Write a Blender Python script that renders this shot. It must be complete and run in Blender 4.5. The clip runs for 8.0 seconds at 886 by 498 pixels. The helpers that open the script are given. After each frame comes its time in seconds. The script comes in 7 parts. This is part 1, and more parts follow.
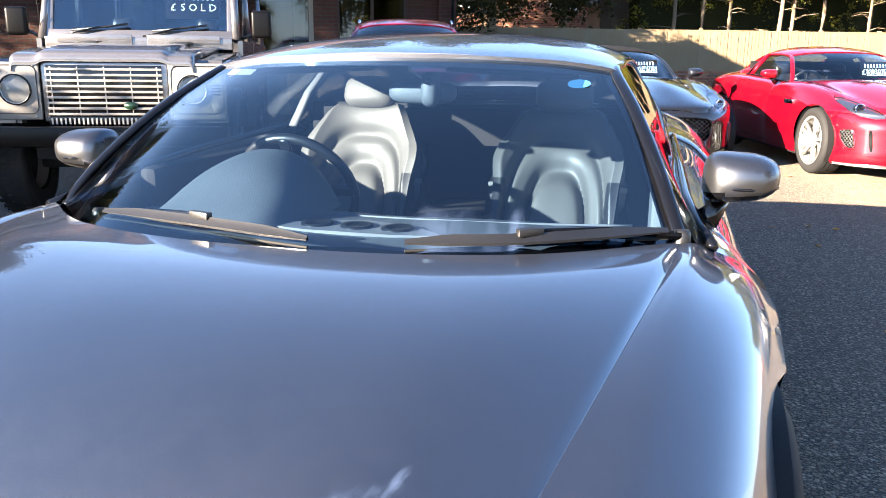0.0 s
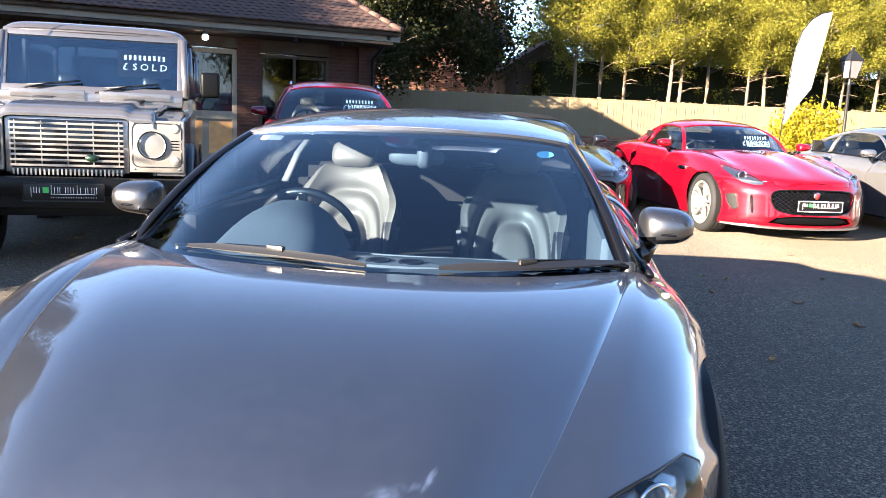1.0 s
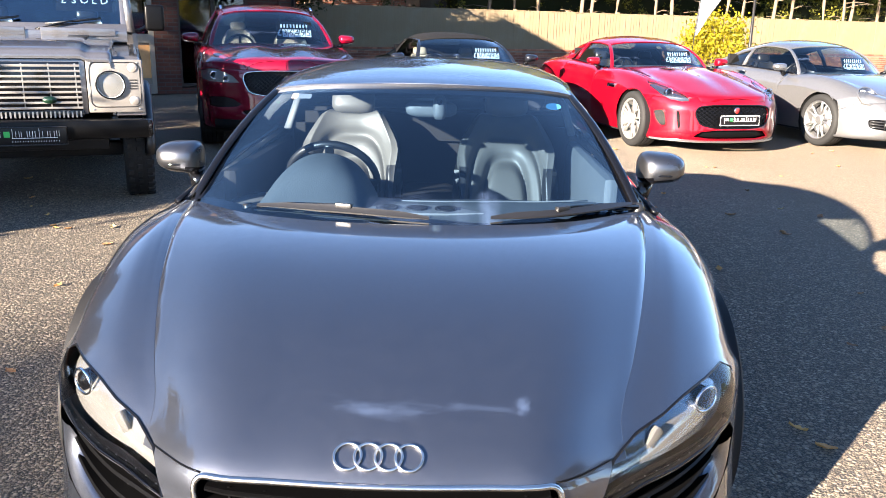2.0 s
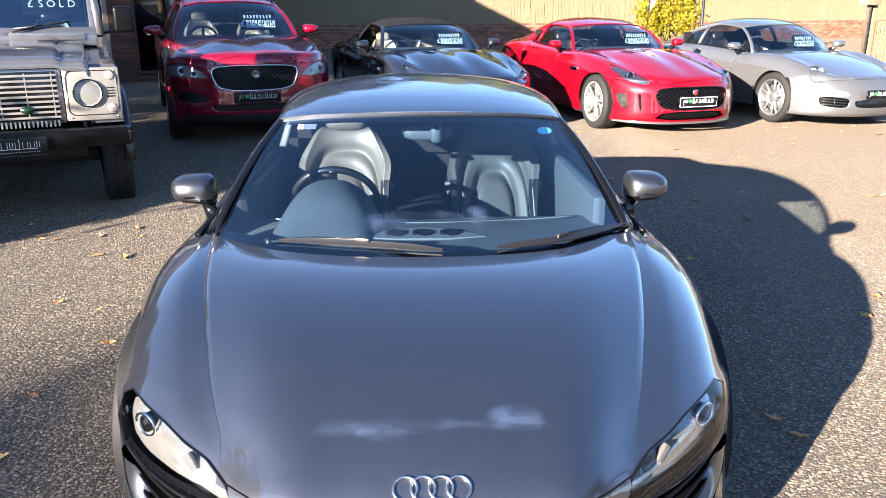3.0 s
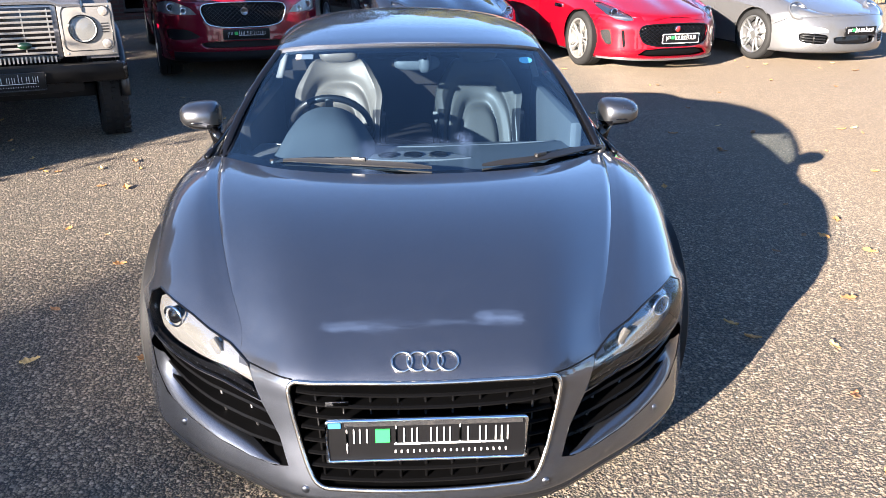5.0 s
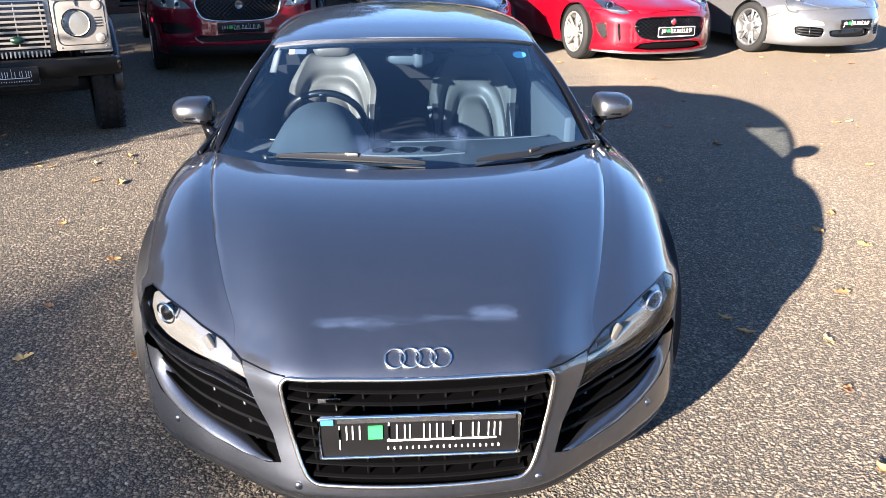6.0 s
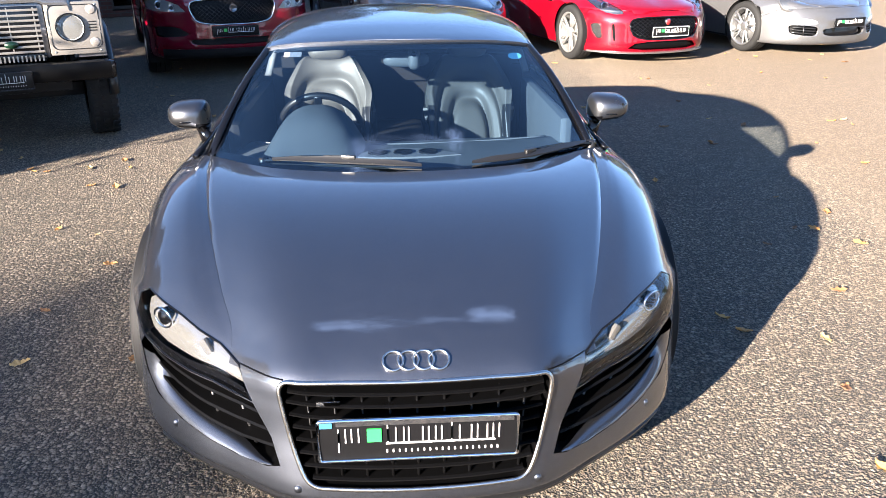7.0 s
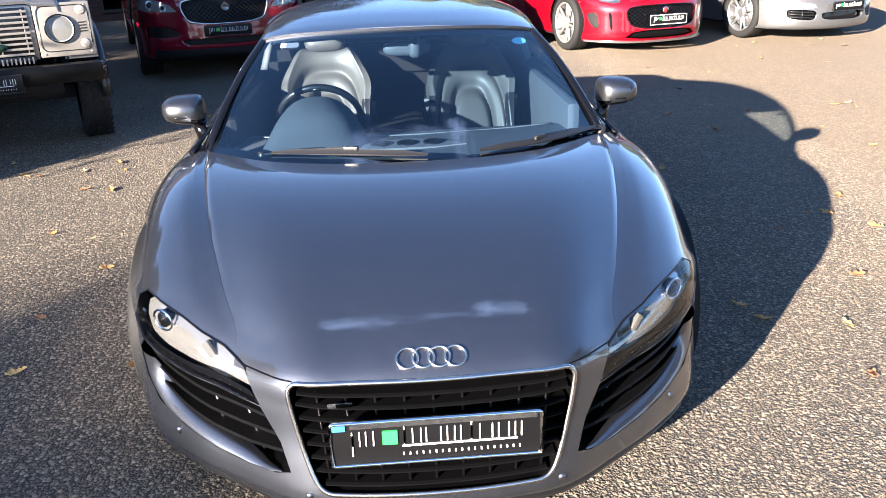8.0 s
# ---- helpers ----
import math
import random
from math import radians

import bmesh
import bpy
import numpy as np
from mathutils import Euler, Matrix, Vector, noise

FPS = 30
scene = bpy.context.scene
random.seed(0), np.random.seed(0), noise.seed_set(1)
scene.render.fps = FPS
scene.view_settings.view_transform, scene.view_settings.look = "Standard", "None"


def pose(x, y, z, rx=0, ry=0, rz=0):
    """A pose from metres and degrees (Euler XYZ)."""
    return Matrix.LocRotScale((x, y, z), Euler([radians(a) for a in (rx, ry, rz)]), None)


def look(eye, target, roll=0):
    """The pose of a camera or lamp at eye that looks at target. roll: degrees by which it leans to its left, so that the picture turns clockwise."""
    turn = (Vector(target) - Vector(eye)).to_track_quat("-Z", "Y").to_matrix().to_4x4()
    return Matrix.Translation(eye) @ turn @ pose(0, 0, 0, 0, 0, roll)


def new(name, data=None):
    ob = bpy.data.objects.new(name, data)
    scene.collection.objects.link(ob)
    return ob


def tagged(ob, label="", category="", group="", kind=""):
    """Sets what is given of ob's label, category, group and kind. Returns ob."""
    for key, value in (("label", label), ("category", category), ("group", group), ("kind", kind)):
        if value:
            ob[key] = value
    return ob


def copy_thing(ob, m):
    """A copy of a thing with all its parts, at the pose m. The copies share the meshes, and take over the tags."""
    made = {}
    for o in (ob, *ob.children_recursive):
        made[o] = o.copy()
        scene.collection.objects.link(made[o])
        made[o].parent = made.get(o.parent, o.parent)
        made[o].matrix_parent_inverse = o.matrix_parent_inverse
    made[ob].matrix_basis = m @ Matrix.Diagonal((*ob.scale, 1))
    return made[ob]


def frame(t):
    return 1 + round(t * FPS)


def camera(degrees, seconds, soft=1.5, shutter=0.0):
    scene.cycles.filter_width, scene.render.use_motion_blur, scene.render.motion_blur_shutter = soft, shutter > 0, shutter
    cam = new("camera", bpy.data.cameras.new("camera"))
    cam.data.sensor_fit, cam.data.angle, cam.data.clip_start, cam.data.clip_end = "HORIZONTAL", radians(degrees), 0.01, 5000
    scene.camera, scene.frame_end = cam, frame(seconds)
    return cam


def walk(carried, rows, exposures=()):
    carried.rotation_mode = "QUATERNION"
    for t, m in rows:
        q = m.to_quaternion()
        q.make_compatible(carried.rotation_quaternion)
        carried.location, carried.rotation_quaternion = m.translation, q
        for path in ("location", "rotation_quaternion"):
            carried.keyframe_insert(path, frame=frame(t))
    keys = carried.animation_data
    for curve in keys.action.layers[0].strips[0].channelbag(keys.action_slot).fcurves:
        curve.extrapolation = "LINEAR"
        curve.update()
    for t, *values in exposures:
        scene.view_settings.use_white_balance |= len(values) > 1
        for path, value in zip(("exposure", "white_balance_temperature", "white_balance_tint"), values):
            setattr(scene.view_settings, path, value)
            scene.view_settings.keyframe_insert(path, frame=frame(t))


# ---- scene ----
import itertools

cam = camera(58.6, 8.0, soft=0.35)
PATH = [
    (0, (0.704, -0.351, 1.181), (0.21, 1.531, 0.717), 0.6),
    (0.5, (0.646, -0.704, 1.201), (0.233, 1.199, 0.746), -0.4),
    (1, (0.539, -0.972, 1.223), (0.277, 0.986, 0.905), 2.3),
    (1.5, (0.295, -1.218, 1.272), (0.19, 0.741, 0.884), -0.0),
    (1.7, (0.241, -1.264, 1.297), (0.165, 0.679, 0.826), 0.6),
    (2.8, (-0.034, -1.45, 1.635), (0.029, 0.466, 1.063), 0.4),
    (3, (-0.029, -1.471, 1.63), (0.046, 0.436, 1.032), 0.1),
    (3.5, (-0.039, -1.602, 1.623), (0.064, 0.286, 0.971), -0.2),
    (4, (-0.064, -1.746, 1.622), (0.042, 0.13, 0.935), -0.0),
    (4.5, (-0.059, -1.78, 1.626), (0.045, 0.084, 0.911), 0.1),
    (6, (-0.038, -1.773, 1.637), (0.075, 0.077, 0.887), 0.1),
    (6.5, (-0.043, -1.773, 1.64), (0.075, 0.077, 0.888), -0.0),
    (7, (-0.04, -1.771, 1.638), (0.082, 0.08, 0.891), -0.3),
    (7.5, (-0.039, -1.765, 1.636), (0.086, 0.087, 0.89), -0.8),
    (8, (-0.074, -1.673, 1.579), (0.053, 0.176, 0.827), -1.8),
]
walk(cam, [(t, look(eye, target, roll)) for t, eye, target, roll in PATH],
     exposures=[(0.0, 3.54, 6800, 14), (0.8, 3.42, 6750, 14), (1.6, 3.26, 6550, 14), (3.0, 2.99, 6200, 14), (8.0, 2.92, 6150, 14)])

# ---- light ----
SUN_DIR = Vector((0.672, 0.741, -0.268)).normalized()   # the way the sunlight travels
world = bpy.data.worlds.new("sky")
scene.world = world
world.use_nodes = True
wn, wl = world.node_tree.nodes, world.node_tree.links
sky = wn.new("ShaderNodeTexSky")
sky.sky_type = "NISHITA"
sky.sun_disc = False
sky.sun_elevation = math.asin(-SUN_DIR.z)
sky.sun_rotation = math.atan2(-SUN_DIR.x, -SUN_DIR.y)
sky.air_density, sky.dust_density, sky.ozone_density = 1.0, 0.3, 4.6
wn["Background"].inputs["Strength"].default_value = 0.060
# thin high cloud, by direction
wc, wm, wz = wn.new("ShaderNodeTexCoord"), wn.new("ShaderNodeMapping"), wn.new("ShaderNodeTexNoise")
wm.inputs["Scale"].default_value = (1.8, 2.2, 3.2)
wm.inputs["Rotation"].default_value = (0.0, 0.0, 2.1)
wz.inputs["Scale"].default_value, wz.inputs["Detail"].default_value, wz.inputs["Roughness"].default_value = 2.1, 7.0, 0.62
wr, wx = wn.new("ShaderNodeValToRGB"), wn.new("ShaderNodeMix")
wr.color_ramp.elements[0].position, wr.color_ramp.elements[1].position = 0.70, 0.90
wx.data_type = "RGBA"
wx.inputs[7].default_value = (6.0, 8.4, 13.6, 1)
wl.new(wc.outputs["Generated"], wm.inputs[0])
wl.new(wm.outputs[0], wz.inputs["Vector"])
wl.new(wz.outputs["Fac"], wr.inputs[0])
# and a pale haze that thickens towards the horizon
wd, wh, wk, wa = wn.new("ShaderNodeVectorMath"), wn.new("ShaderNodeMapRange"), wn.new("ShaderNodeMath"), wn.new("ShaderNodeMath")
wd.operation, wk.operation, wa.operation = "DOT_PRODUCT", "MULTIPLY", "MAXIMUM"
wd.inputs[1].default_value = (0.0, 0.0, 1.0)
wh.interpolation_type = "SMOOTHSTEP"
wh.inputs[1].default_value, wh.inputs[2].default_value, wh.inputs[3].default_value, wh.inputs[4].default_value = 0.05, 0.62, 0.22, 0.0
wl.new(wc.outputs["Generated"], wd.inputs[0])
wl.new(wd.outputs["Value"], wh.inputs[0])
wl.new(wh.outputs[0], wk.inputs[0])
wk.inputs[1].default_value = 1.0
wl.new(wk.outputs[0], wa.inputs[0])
# two small wisps of cloud high overhead
wp, wq, wv = wn.new("ShaderNodeSeparateXYZ"), wn.new("ShaderNodeCombineXYZ"), wn.new("ShaderNodeTexNoise")
wv.inputs["Scale"].default_value, wv.inputs["Detail"].default_value, wv.inputs["Roughness"].default_value = 16.0, 8.0, 0.68
wl.new(wc.outputs["Generated"], wp.inputs[0])
for axis in (0, 1):
    over = wn.new("ShaderNodeMath")
    over.operation = "DIVIDE"
    wl.new(wp.outputs[axis], over.inputs[0])
    wl.new(wp.outputs[2], over.inputs[1])
    wl.new(over.outputs[0], wq.inputs[axis])
wl.new(wq.outputs[0], wv.inputs["Vector"])
wisps = wr.outputs[0]
for centre, scale, thick in (((-0.09, 0.150, 0), (10.5, 18.0, 0), 0.70), ((0.17, 0.185, 0), (17.0, 18.0, 0), 0.8), ((0.07, 0.17, 0), (10.0, 34.0, 0), 0.35)):
    sub, mul, far, jag, mask, top_of = (wn.new("ShaderNodeVectorMath"), wn.new("ShaderNodeVectorMath"), wn.new("ShaderNodeVectorMath"),
                                        wn.new("ShaderNodeMath"), wn.new("ShaderNodeMapRange"), wn.new("ShaderNodeMath"))
    sub.operation, mul.operation, far.operation, jag.operation, top_of.operation = "SUBTRACT", "MULTIPLY", "LENGTH", "MULTIPLY_ADD", "MAXIMUM"
    sub.inputs[1].default_value, mul.inputs[1].default_value = centre, scale
    jag.inputs[1].default_value = 3.0
    mask.interpolation_type = "SMOOTHSTEP"
    mask.inputs[1].default_value, mask.inputs[2].default_value, mask.inputs[3].default_value, mask.inputs[4].default_value = 1.0, 2.6, thick, 0.0
    wl.new(wq.outputs[0], sub.inputs[0])
    wl.new(sub.outputs[0], mul.inputs[0])
    wl.new(mul.outputs[0], far.inputs[0])
    wl.new(wv.outputs["Fac"], jag.inputs[0])
    wl.new(far.outputs["Value"], jag.inputs[2])
    wl.new(jag.outputs[0], mask.inputs[0])
    wl.new(mask.outputs[0], top_of.inputs[0])
    wl.new(wisps, top_of.inputs[1])
    wisps = top_of.outputs[0]
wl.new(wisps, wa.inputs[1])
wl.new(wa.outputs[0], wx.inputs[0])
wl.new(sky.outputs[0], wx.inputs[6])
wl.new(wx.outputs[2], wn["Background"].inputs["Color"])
sun_data = bpy.data.lights.new("sun", "SUN")
sun_data.energy, sun_data.angle, sun_data.color = 6.7, radians(0.55), (1.0, 0.865, 0.69)
sun = new("sun", sun_data)
sun.matrix_world = Matrix.Translation((-20, -20, 20)) @ SUN_DIR.to_track_quat("-Z", "Y").to_matrix().to_4x4()


# ---- materials ----
class Mat:
    """A node material with short ways to add noise, mixing and bump."""

    def __init__(self, name, color=(0.5, 0.5, 0.5), rough=0.5, metal=0.0, **more):
        self.m = bpy.data.materials.new(name)
        self.m.use_nodes = True
        self.n, self.l = self.m.node_tree.nodes, self.m.node_tree.links
        self.b = self.n["Principled BSDF"]
        self.set("Base Color", (*color, 1))
        self.set("Roughness", rough)
        self.set("Metallic", metal)
        for k, v in more.items():
            self.set(k.replace("_", " "), v)

    def set(self, socket, value):
        if isinstance(value, bpy.types.NodeSocket):
            self.l.new(value, self.b.inputs[socket])
        else:
            self.b.inputs[socket].default_value = value

    def coord(self, kind="Object", scale=(1, 1, 1)):
        t = self.n.new("ShaderNodeTexCoord")
        m = self.n.new("ShaderNodeMapping")
        m.inputs["Scale"].default_value = scale
        self.l.new(t.outputs[kind], m.inputs["Vector"])
        return m.outputs[0]

    def noise(self, scale, detail=4, rough=0.55, vec=None, distort=0.0):
        t = self.n.new("ShaderNodeTexNoise")
        t.inputs["Scale"].default_value, t.inputs["Detail"].default_value = scale, detail
        t.inputs["Roughness"].default_value, t.inputs["Distortion"].default_value = rough, distort
        self.l.new(vec or self.coord(), t.inputs["Vector"])
        return t.outputs["Fac"]

    def cells(self, scale, feature="F1", out="Distance", vec=None):
        t = self.n.new("ShaderNodeTexVoronoi")
        t.feature = feature
        t.inputs["Scale"].default_value = scale
        self.l.new(vec or self.coord(), t.inputs["Vector"])
        return t.outputs[out]

    def ramp(self, fac, *stops):
        r = self.n.new("ShaderNodeValToRGB")
        e = r.color_ramp.elements
        while len(e) < len(stops):
            e.new(0.5)
        for s, (p, c) in zip(e, stops):
            s.position, s.color = p, (*c, 1) if isinstance(c, tuple) else (c, c, c, 1)
        self.l.new(fac, r.inputs[0])
        return r.outputs[0]

    def mix(self, fac, a, b, mode="MIX"):
        x = self.n.new("ShaderNodeMix")
        x.data_type, x.blend_type = "RGBA", mode
        for sock, v in ((x.inputs[0], fac), (x.inputs[6], a), (x.inputs[7], b)):
            if isinstance(v, bpy.types.NodeSocket):
                self.l.new(v, sock)
            elif isinstance(v, tuple):
                sock.default_value = (*v, 1)
            else:
                sock.default_value = v
        return x.outputs[2]

    def math(self, op, a, b=0.0):
        x = self.n.new("ShaderNodeMath")
        x.operation = op
        for sock, v in zip(x.inputs, (a, b)):
            if isinstance(v, bpy.types.NodeSocket):
                self.l.new(v, sock)
            else:
                sock.default_value = v
        return x.outputs[0]

    def rand(self):
        return self.n.new("ShaderNodeObjectInfo").outputs["Random"]

    def island(self):
        return self.n.new("ShaderNodeNewGeometry").outputs["Random Per Island"]

    def bump(self, height, strength=0.3, distance=0.01, socket="Normal"):
        x = self.n.new("ShaderNodeBump")
        x.inputs["Strength"].default_value, x.inputs["Distance"].default_value = strength, distance
        self.l.new(height, x.inputs["Height"])
        self.l.new(x.outputs[0], self.b.inputs[socket])


def paint(name, color, metal=0.5, rough=0.32, flake=0.25, dust=0.06, coat=1.5, glint=0.0):
    a = Mat(name, color, rough, metal, Coat_Weight=1.0, Coat_Roughness=0.025, Coat_IOR=coat, Specular_IOR_Level=0.1)
    light = tuple(min(1, c * 1.55 + glint) for c in color)
    dark = tuple(c * 0.78 for c in color)
    speck = a.noise(900, 1)
    base = a.mix(a.ramp(speck, (0.35, 0.0), (0.75, 1.0)), dark, light) if flake else None
    grime = a.ramp(a.noise(2.2, 6, 0.65), (0.48, 0.0), (0.8, dust))
    if base:
        a.set("Base Color", a.mix(grime, base, (0.30, 0.27, 0.22)))
    a.set("Roughness", a.math("ADD", a.math("MULTIPLY", a.noise(30, 3), 0.08), rough - 0.04))
    a.set("Coat Roughness", a.math("ADD", a.math("MULTIPLY", a.ramp(a.noise(7, 5), (0.5, 0.0), (0.9, 1.0)), 0.06), 0.02))
    return a.m


def plain(name, color, rough=0.5, metal=0.0, grain=60, amount=0.25, bump=0.0, **more):
    """A surface with a slight mottle of colour and gloss."""
    a = Mat(name, color, rough, metal, **more)
    f = a.noise(grain, 5, 0.6)
    big = a.noise(3.0, 4)
    lo, hi = tuple(c * (1 - amount) for c in color), tuple(min(1, c * (1 + amount)) for c in color)
    a.set("Base Color", a.mix(a.math("ADD", a.math("MULTIPLY", f, 0.6), a.math("MULTIPLY", big, 0.4)), lo, hi))
    a.set("Roughness", a.math("ADD", a.math("MULTIPLY", big, 0.16), max(0.02, rough - 0.08)))
    if bump:
        a.bump(f, bump, 0.004)
    return a.m


def glass(name, tint, ior=1.5, rough=0.01, strong=3.2):
    """Thin car or window glass: see-through, with a mirror gloss that grows towards grazing."""
    m = bpy.data.materials.new(name)
    m.use_nodes = True
    n, l = m.node_tree.nodes, m.node_tree.links
    n.clear()
    out, mixer = n.new("ShaderNodeOutputMaterial"), n.new("ShaderNodeMixShader")
    clear, gloss, lw = n.new("ShaderNodeBsdfTransparent"), n.new("ShaderNodeBsdfGlossy"), n.new("ShaderNodeLayerWeight")
    clear.inputs[0].default_value = (*tint, 1)
    gloss.inputs["Roughness"].default_value = rough
    lw.inputs[0].default_value = 0.5
    power, scaled = n.new("ShaderNodeMath"), n.new("ShaderNodeMath")
    power.operation, scaled.operation = "POWER", "MULTIPLY_ADD"
    power.inputs[1].default_value = 5.0
    f0 = ((ior - 1) / (ior + 1)) ** 2 * strong
    scaled.inputs[1].default_value, scaled.inputs[2].default_value = 1 - f0, f0
    l.new(lw.outputs["Facing"], power.inputs[0])
    l.new(power.outputs[0], scaled.inputs[0])
    l.new(scaled.outputs[0], mixer.inputs[0])
    l.new(clear.outputs[0], mixer.inputs[1])
    l.new(gloss.outputs[0], mixer.inputs[2])
    l.new(mixer.outputs[0], out.inputs[0])
    return m


def leather(name, color, rough=0.45):
    a = Mat(name, color, rough)
    wear = a.noise(5, 5, 0.6)
    a.set("Base Color", a.mix(wear, tuple(c * 0.78 for c in color), tuple(min(1, c * 1.12) for c in color)))
    crease = a.math("ADD", a.math("MULTIPLY", a.cells(160), 0.35), a.noise(9, 6, 0.65, distort=1.5))
    a.bump(crease, 0.12, 0.004)
    return a.m


def asphalt():
    """Worn tarmac: pale chippings standing proud of dark bitumen, in two sizes."""
    a = Mat("asphalt", (0.09, 0.085, 0.08), 0.85, Specular_IOR_Level=0.22)
    v = a.coord()
    warp, wob = a.n.new("ShaderNodeVectorMath"), a.n.new("ShaderNodeTexNoise")
    warp.operation = "MULTIPLY_ADD"
    wob.inputs["Scale"].default_value = 90
    a.l.new(v, wob.inputs["Vector"])
    a.l.new(wob.outputs["Color"], warp.inputs[0])
    warp.inputs[1].default_value = (0.005, 0.005, 0.005)
    a.l.new(v, warp.inputs[2])
    v = warp.outputs[0]

    def chips(scale):
        tone = a.n.new("ShaderNodeSeparateColor")
        a.l.new(a.cells(scale, out="Color", vec=v), tone.inputs[0])
        return a.cells(scale, vec=v), tone.outputs
    big, tb = chips(58)
    small, ts = chips(130)
    patch = a.noise(0.45, 6, 0.62, v)
    fine = a.noise(9, 5, 0.6, v)
    hues = ((0.0, (0.110, 0.089, 0.065)), (0.25, (0.180, 0.147, 0.107)), (0.75, (0.245, 0.200, 0.145)), (1.0, (0.36, 0.296, 0.220)))
    bigs = a.ramp(tb[0], *hues)
    smalls = a.ramp(ts[0], *((p, tuple(c * 0.7 for c in q)) for p, q in hues))
    bed = a.mix(a.ramp(small, (0.36, 0.0), (0.58, 1.0)), smalls, (0.026, 0.025, 0.022))
    proud = a.math("MULTIPLY", a.ramp(big, (0.36, 1.0), (0.56, 0.0)), a.ramp(tb[1], (0.18, 0.0), (0.32, 1.0)))
    grey = a.mix(proud, bed, bigs)
    worn = a.mix(a.ramp(a.math("ADD", a.math("MULTIPLY", patch, 0.7), a.math("MULTIPLY", fine, 0.3)), (0.38, 0.0), (0.66, 1.0)),
                 a.mix(0.35, grey, (0.05, 0.048, 0.046)), grey)
    sand = a.ramp(a.math("ADD", a.math("MULTIPLY", a.noise(0.7, 6, 0.68, v), 0.7), a.math("MULTIPLY", a.noise(5, 5, 0.65, v), 0.3)), (0.45, 0.0), (0.66, 0.28))
    place, lane = a.n.new("ShaderNodeSeparateXYZ"), a.n.new("ShaderNodeMapRange")
    a.l.new(v, place.inputs[0])
    lane.interpolation_type = "SMOOTHSTEP"
    lane.inputs[1].default_value, lane.inputs[2].default_value, lane.inputs[3].default_value, lane.inputs[4].default_value = 3.0, 5.4, 0.0, 0.72
    a.l.new(a.math("ADD", place.outputs[0], a.math("MULTIPLY", a.noise(0.5, 6, 0.65, v), 3.4)), lane.inputs[0])
    sand = a.math("MAXIMUM", sand, a.math("MULTIPLY", lane.outputs[0], a.math("ADD", 0.55, a.math("MULTIPLY", fine, 0.8))))
    worn = a.mix(sand, worn, (0.044, 0.033, 0.023))
    moss = a.ramp(a.noise(1.3, 7, 0.7, v), (0.64, 0.0), (0.8, 0.35))
    a.set("Base Color", a.mix(moss, worn, (0.05, 0.062, 0.03)))
    a.set("Roughness", a.math("SUBTRACT", 0.92, a.math("MULTIPLY", fine, 0.22)))
    dome = a.math("MULTIPLY", proud, a.math("SUBTRACT", 1.0, a.math("MULTIPLY", big, 0.9)))
    h = a.math("ADD", a.math("MULTIPLY", dome, 0.75), a.math("MULTIPLY", small, -0.42))
    h = a.math("MULTIPLY", h, a.math("MAXIMUM", 0.22, a.math("SUBTRACT", 1.1, a.math("MULTIPLY", sand, 2.0))))
    h = a.math("ADD", h, a.math("MULTIPLY", fine, 0.5))
    a.bump(h, 1.0, 0.013)
    a.set("Diffuse Roughness", 1.0)
    return a.m


def bricks(name, c1, c2, mortar, scale=1.0):
    a = Mat(name, c1, 0.9, Specular_IOR_Level=0.12)
    t = a.n.new("ShaderNodeTexBrick")
    t.inputs["Scale"].default_value = 1.0
    t.inputs["Brick Width"].default_value, t.inputs["Row Height"].default_value = 0.225 * scale, 0.075 * scale
    t.inputs["Mortar Size"].default_value, t.inputs["Bias"].default_value = 0.010, -0.2
    for k, c in (("Color1", c1), ("Color2", c2), ("Mortar", mortar)):
        t.inputs[k].default_value = (*c, 1)
    co = a.n.new("ShaderNodeTexCoord")
    sep, com = a.n.new("ShaderNodeSeparateXYZ"), a.n.new("ShaderNodeCombineXYZ")
    a.l.new(co.outputs["Object"], sep.inputs[0])
    a.l.new(a.math("ADD", sep.outputs[0], sep.outputs[1]), com.inputs[0])
    a.l.new(sep.outputs[2], com.inputs[1])
    a.l.new(com.outputs[0], t.inputs["Vector"])
    grime = a.noise(4, 6, 0.65)
    a.set("Base Color", a.mix(a.ramp(grime, (0.4, 0.0), (0.8, 0.5)), t.outputs[0], tuple(c * 0.45 for c in c1)))
    a.bump(a.math("SUBTRACT", a.math("MULTIPLY", a.noise(40, 4), 0.3), t.outputs["Fac"]), 0.8, 0.008)
    return a.m


def timber(name, color, across=9.0, rough=0.8):
    """Weathered wood with the grain along z."""
    a = Mat(name, color, rough, Specular_IOR_Level=0.2)
    g = a.noise(1.0, 6, 0.65, a.coord(scale=(across * 6, across * 6, 1.6)), 0.6)
    tone = a.island()
    lo, hi = tuple(c * 0.62 for c in color), tuple(min(1, c * 1.22) for c in color)
    c = a.mix(a.math("ADD", a.math("MULTIPLY", g, 0.65), a.math("MULTIPLY", tone, 0.35)), lo, hi)
    stain = a.ramp(a.noise(1.2, 5, 0.65), (0.5, 0.0), (0.8, 0.4))
    a.set("Base Color", a.mix(stain, c, (0.18, 0.17, 0.13)))
    a.bump(g, 0.5, 0.004)
    return a.m


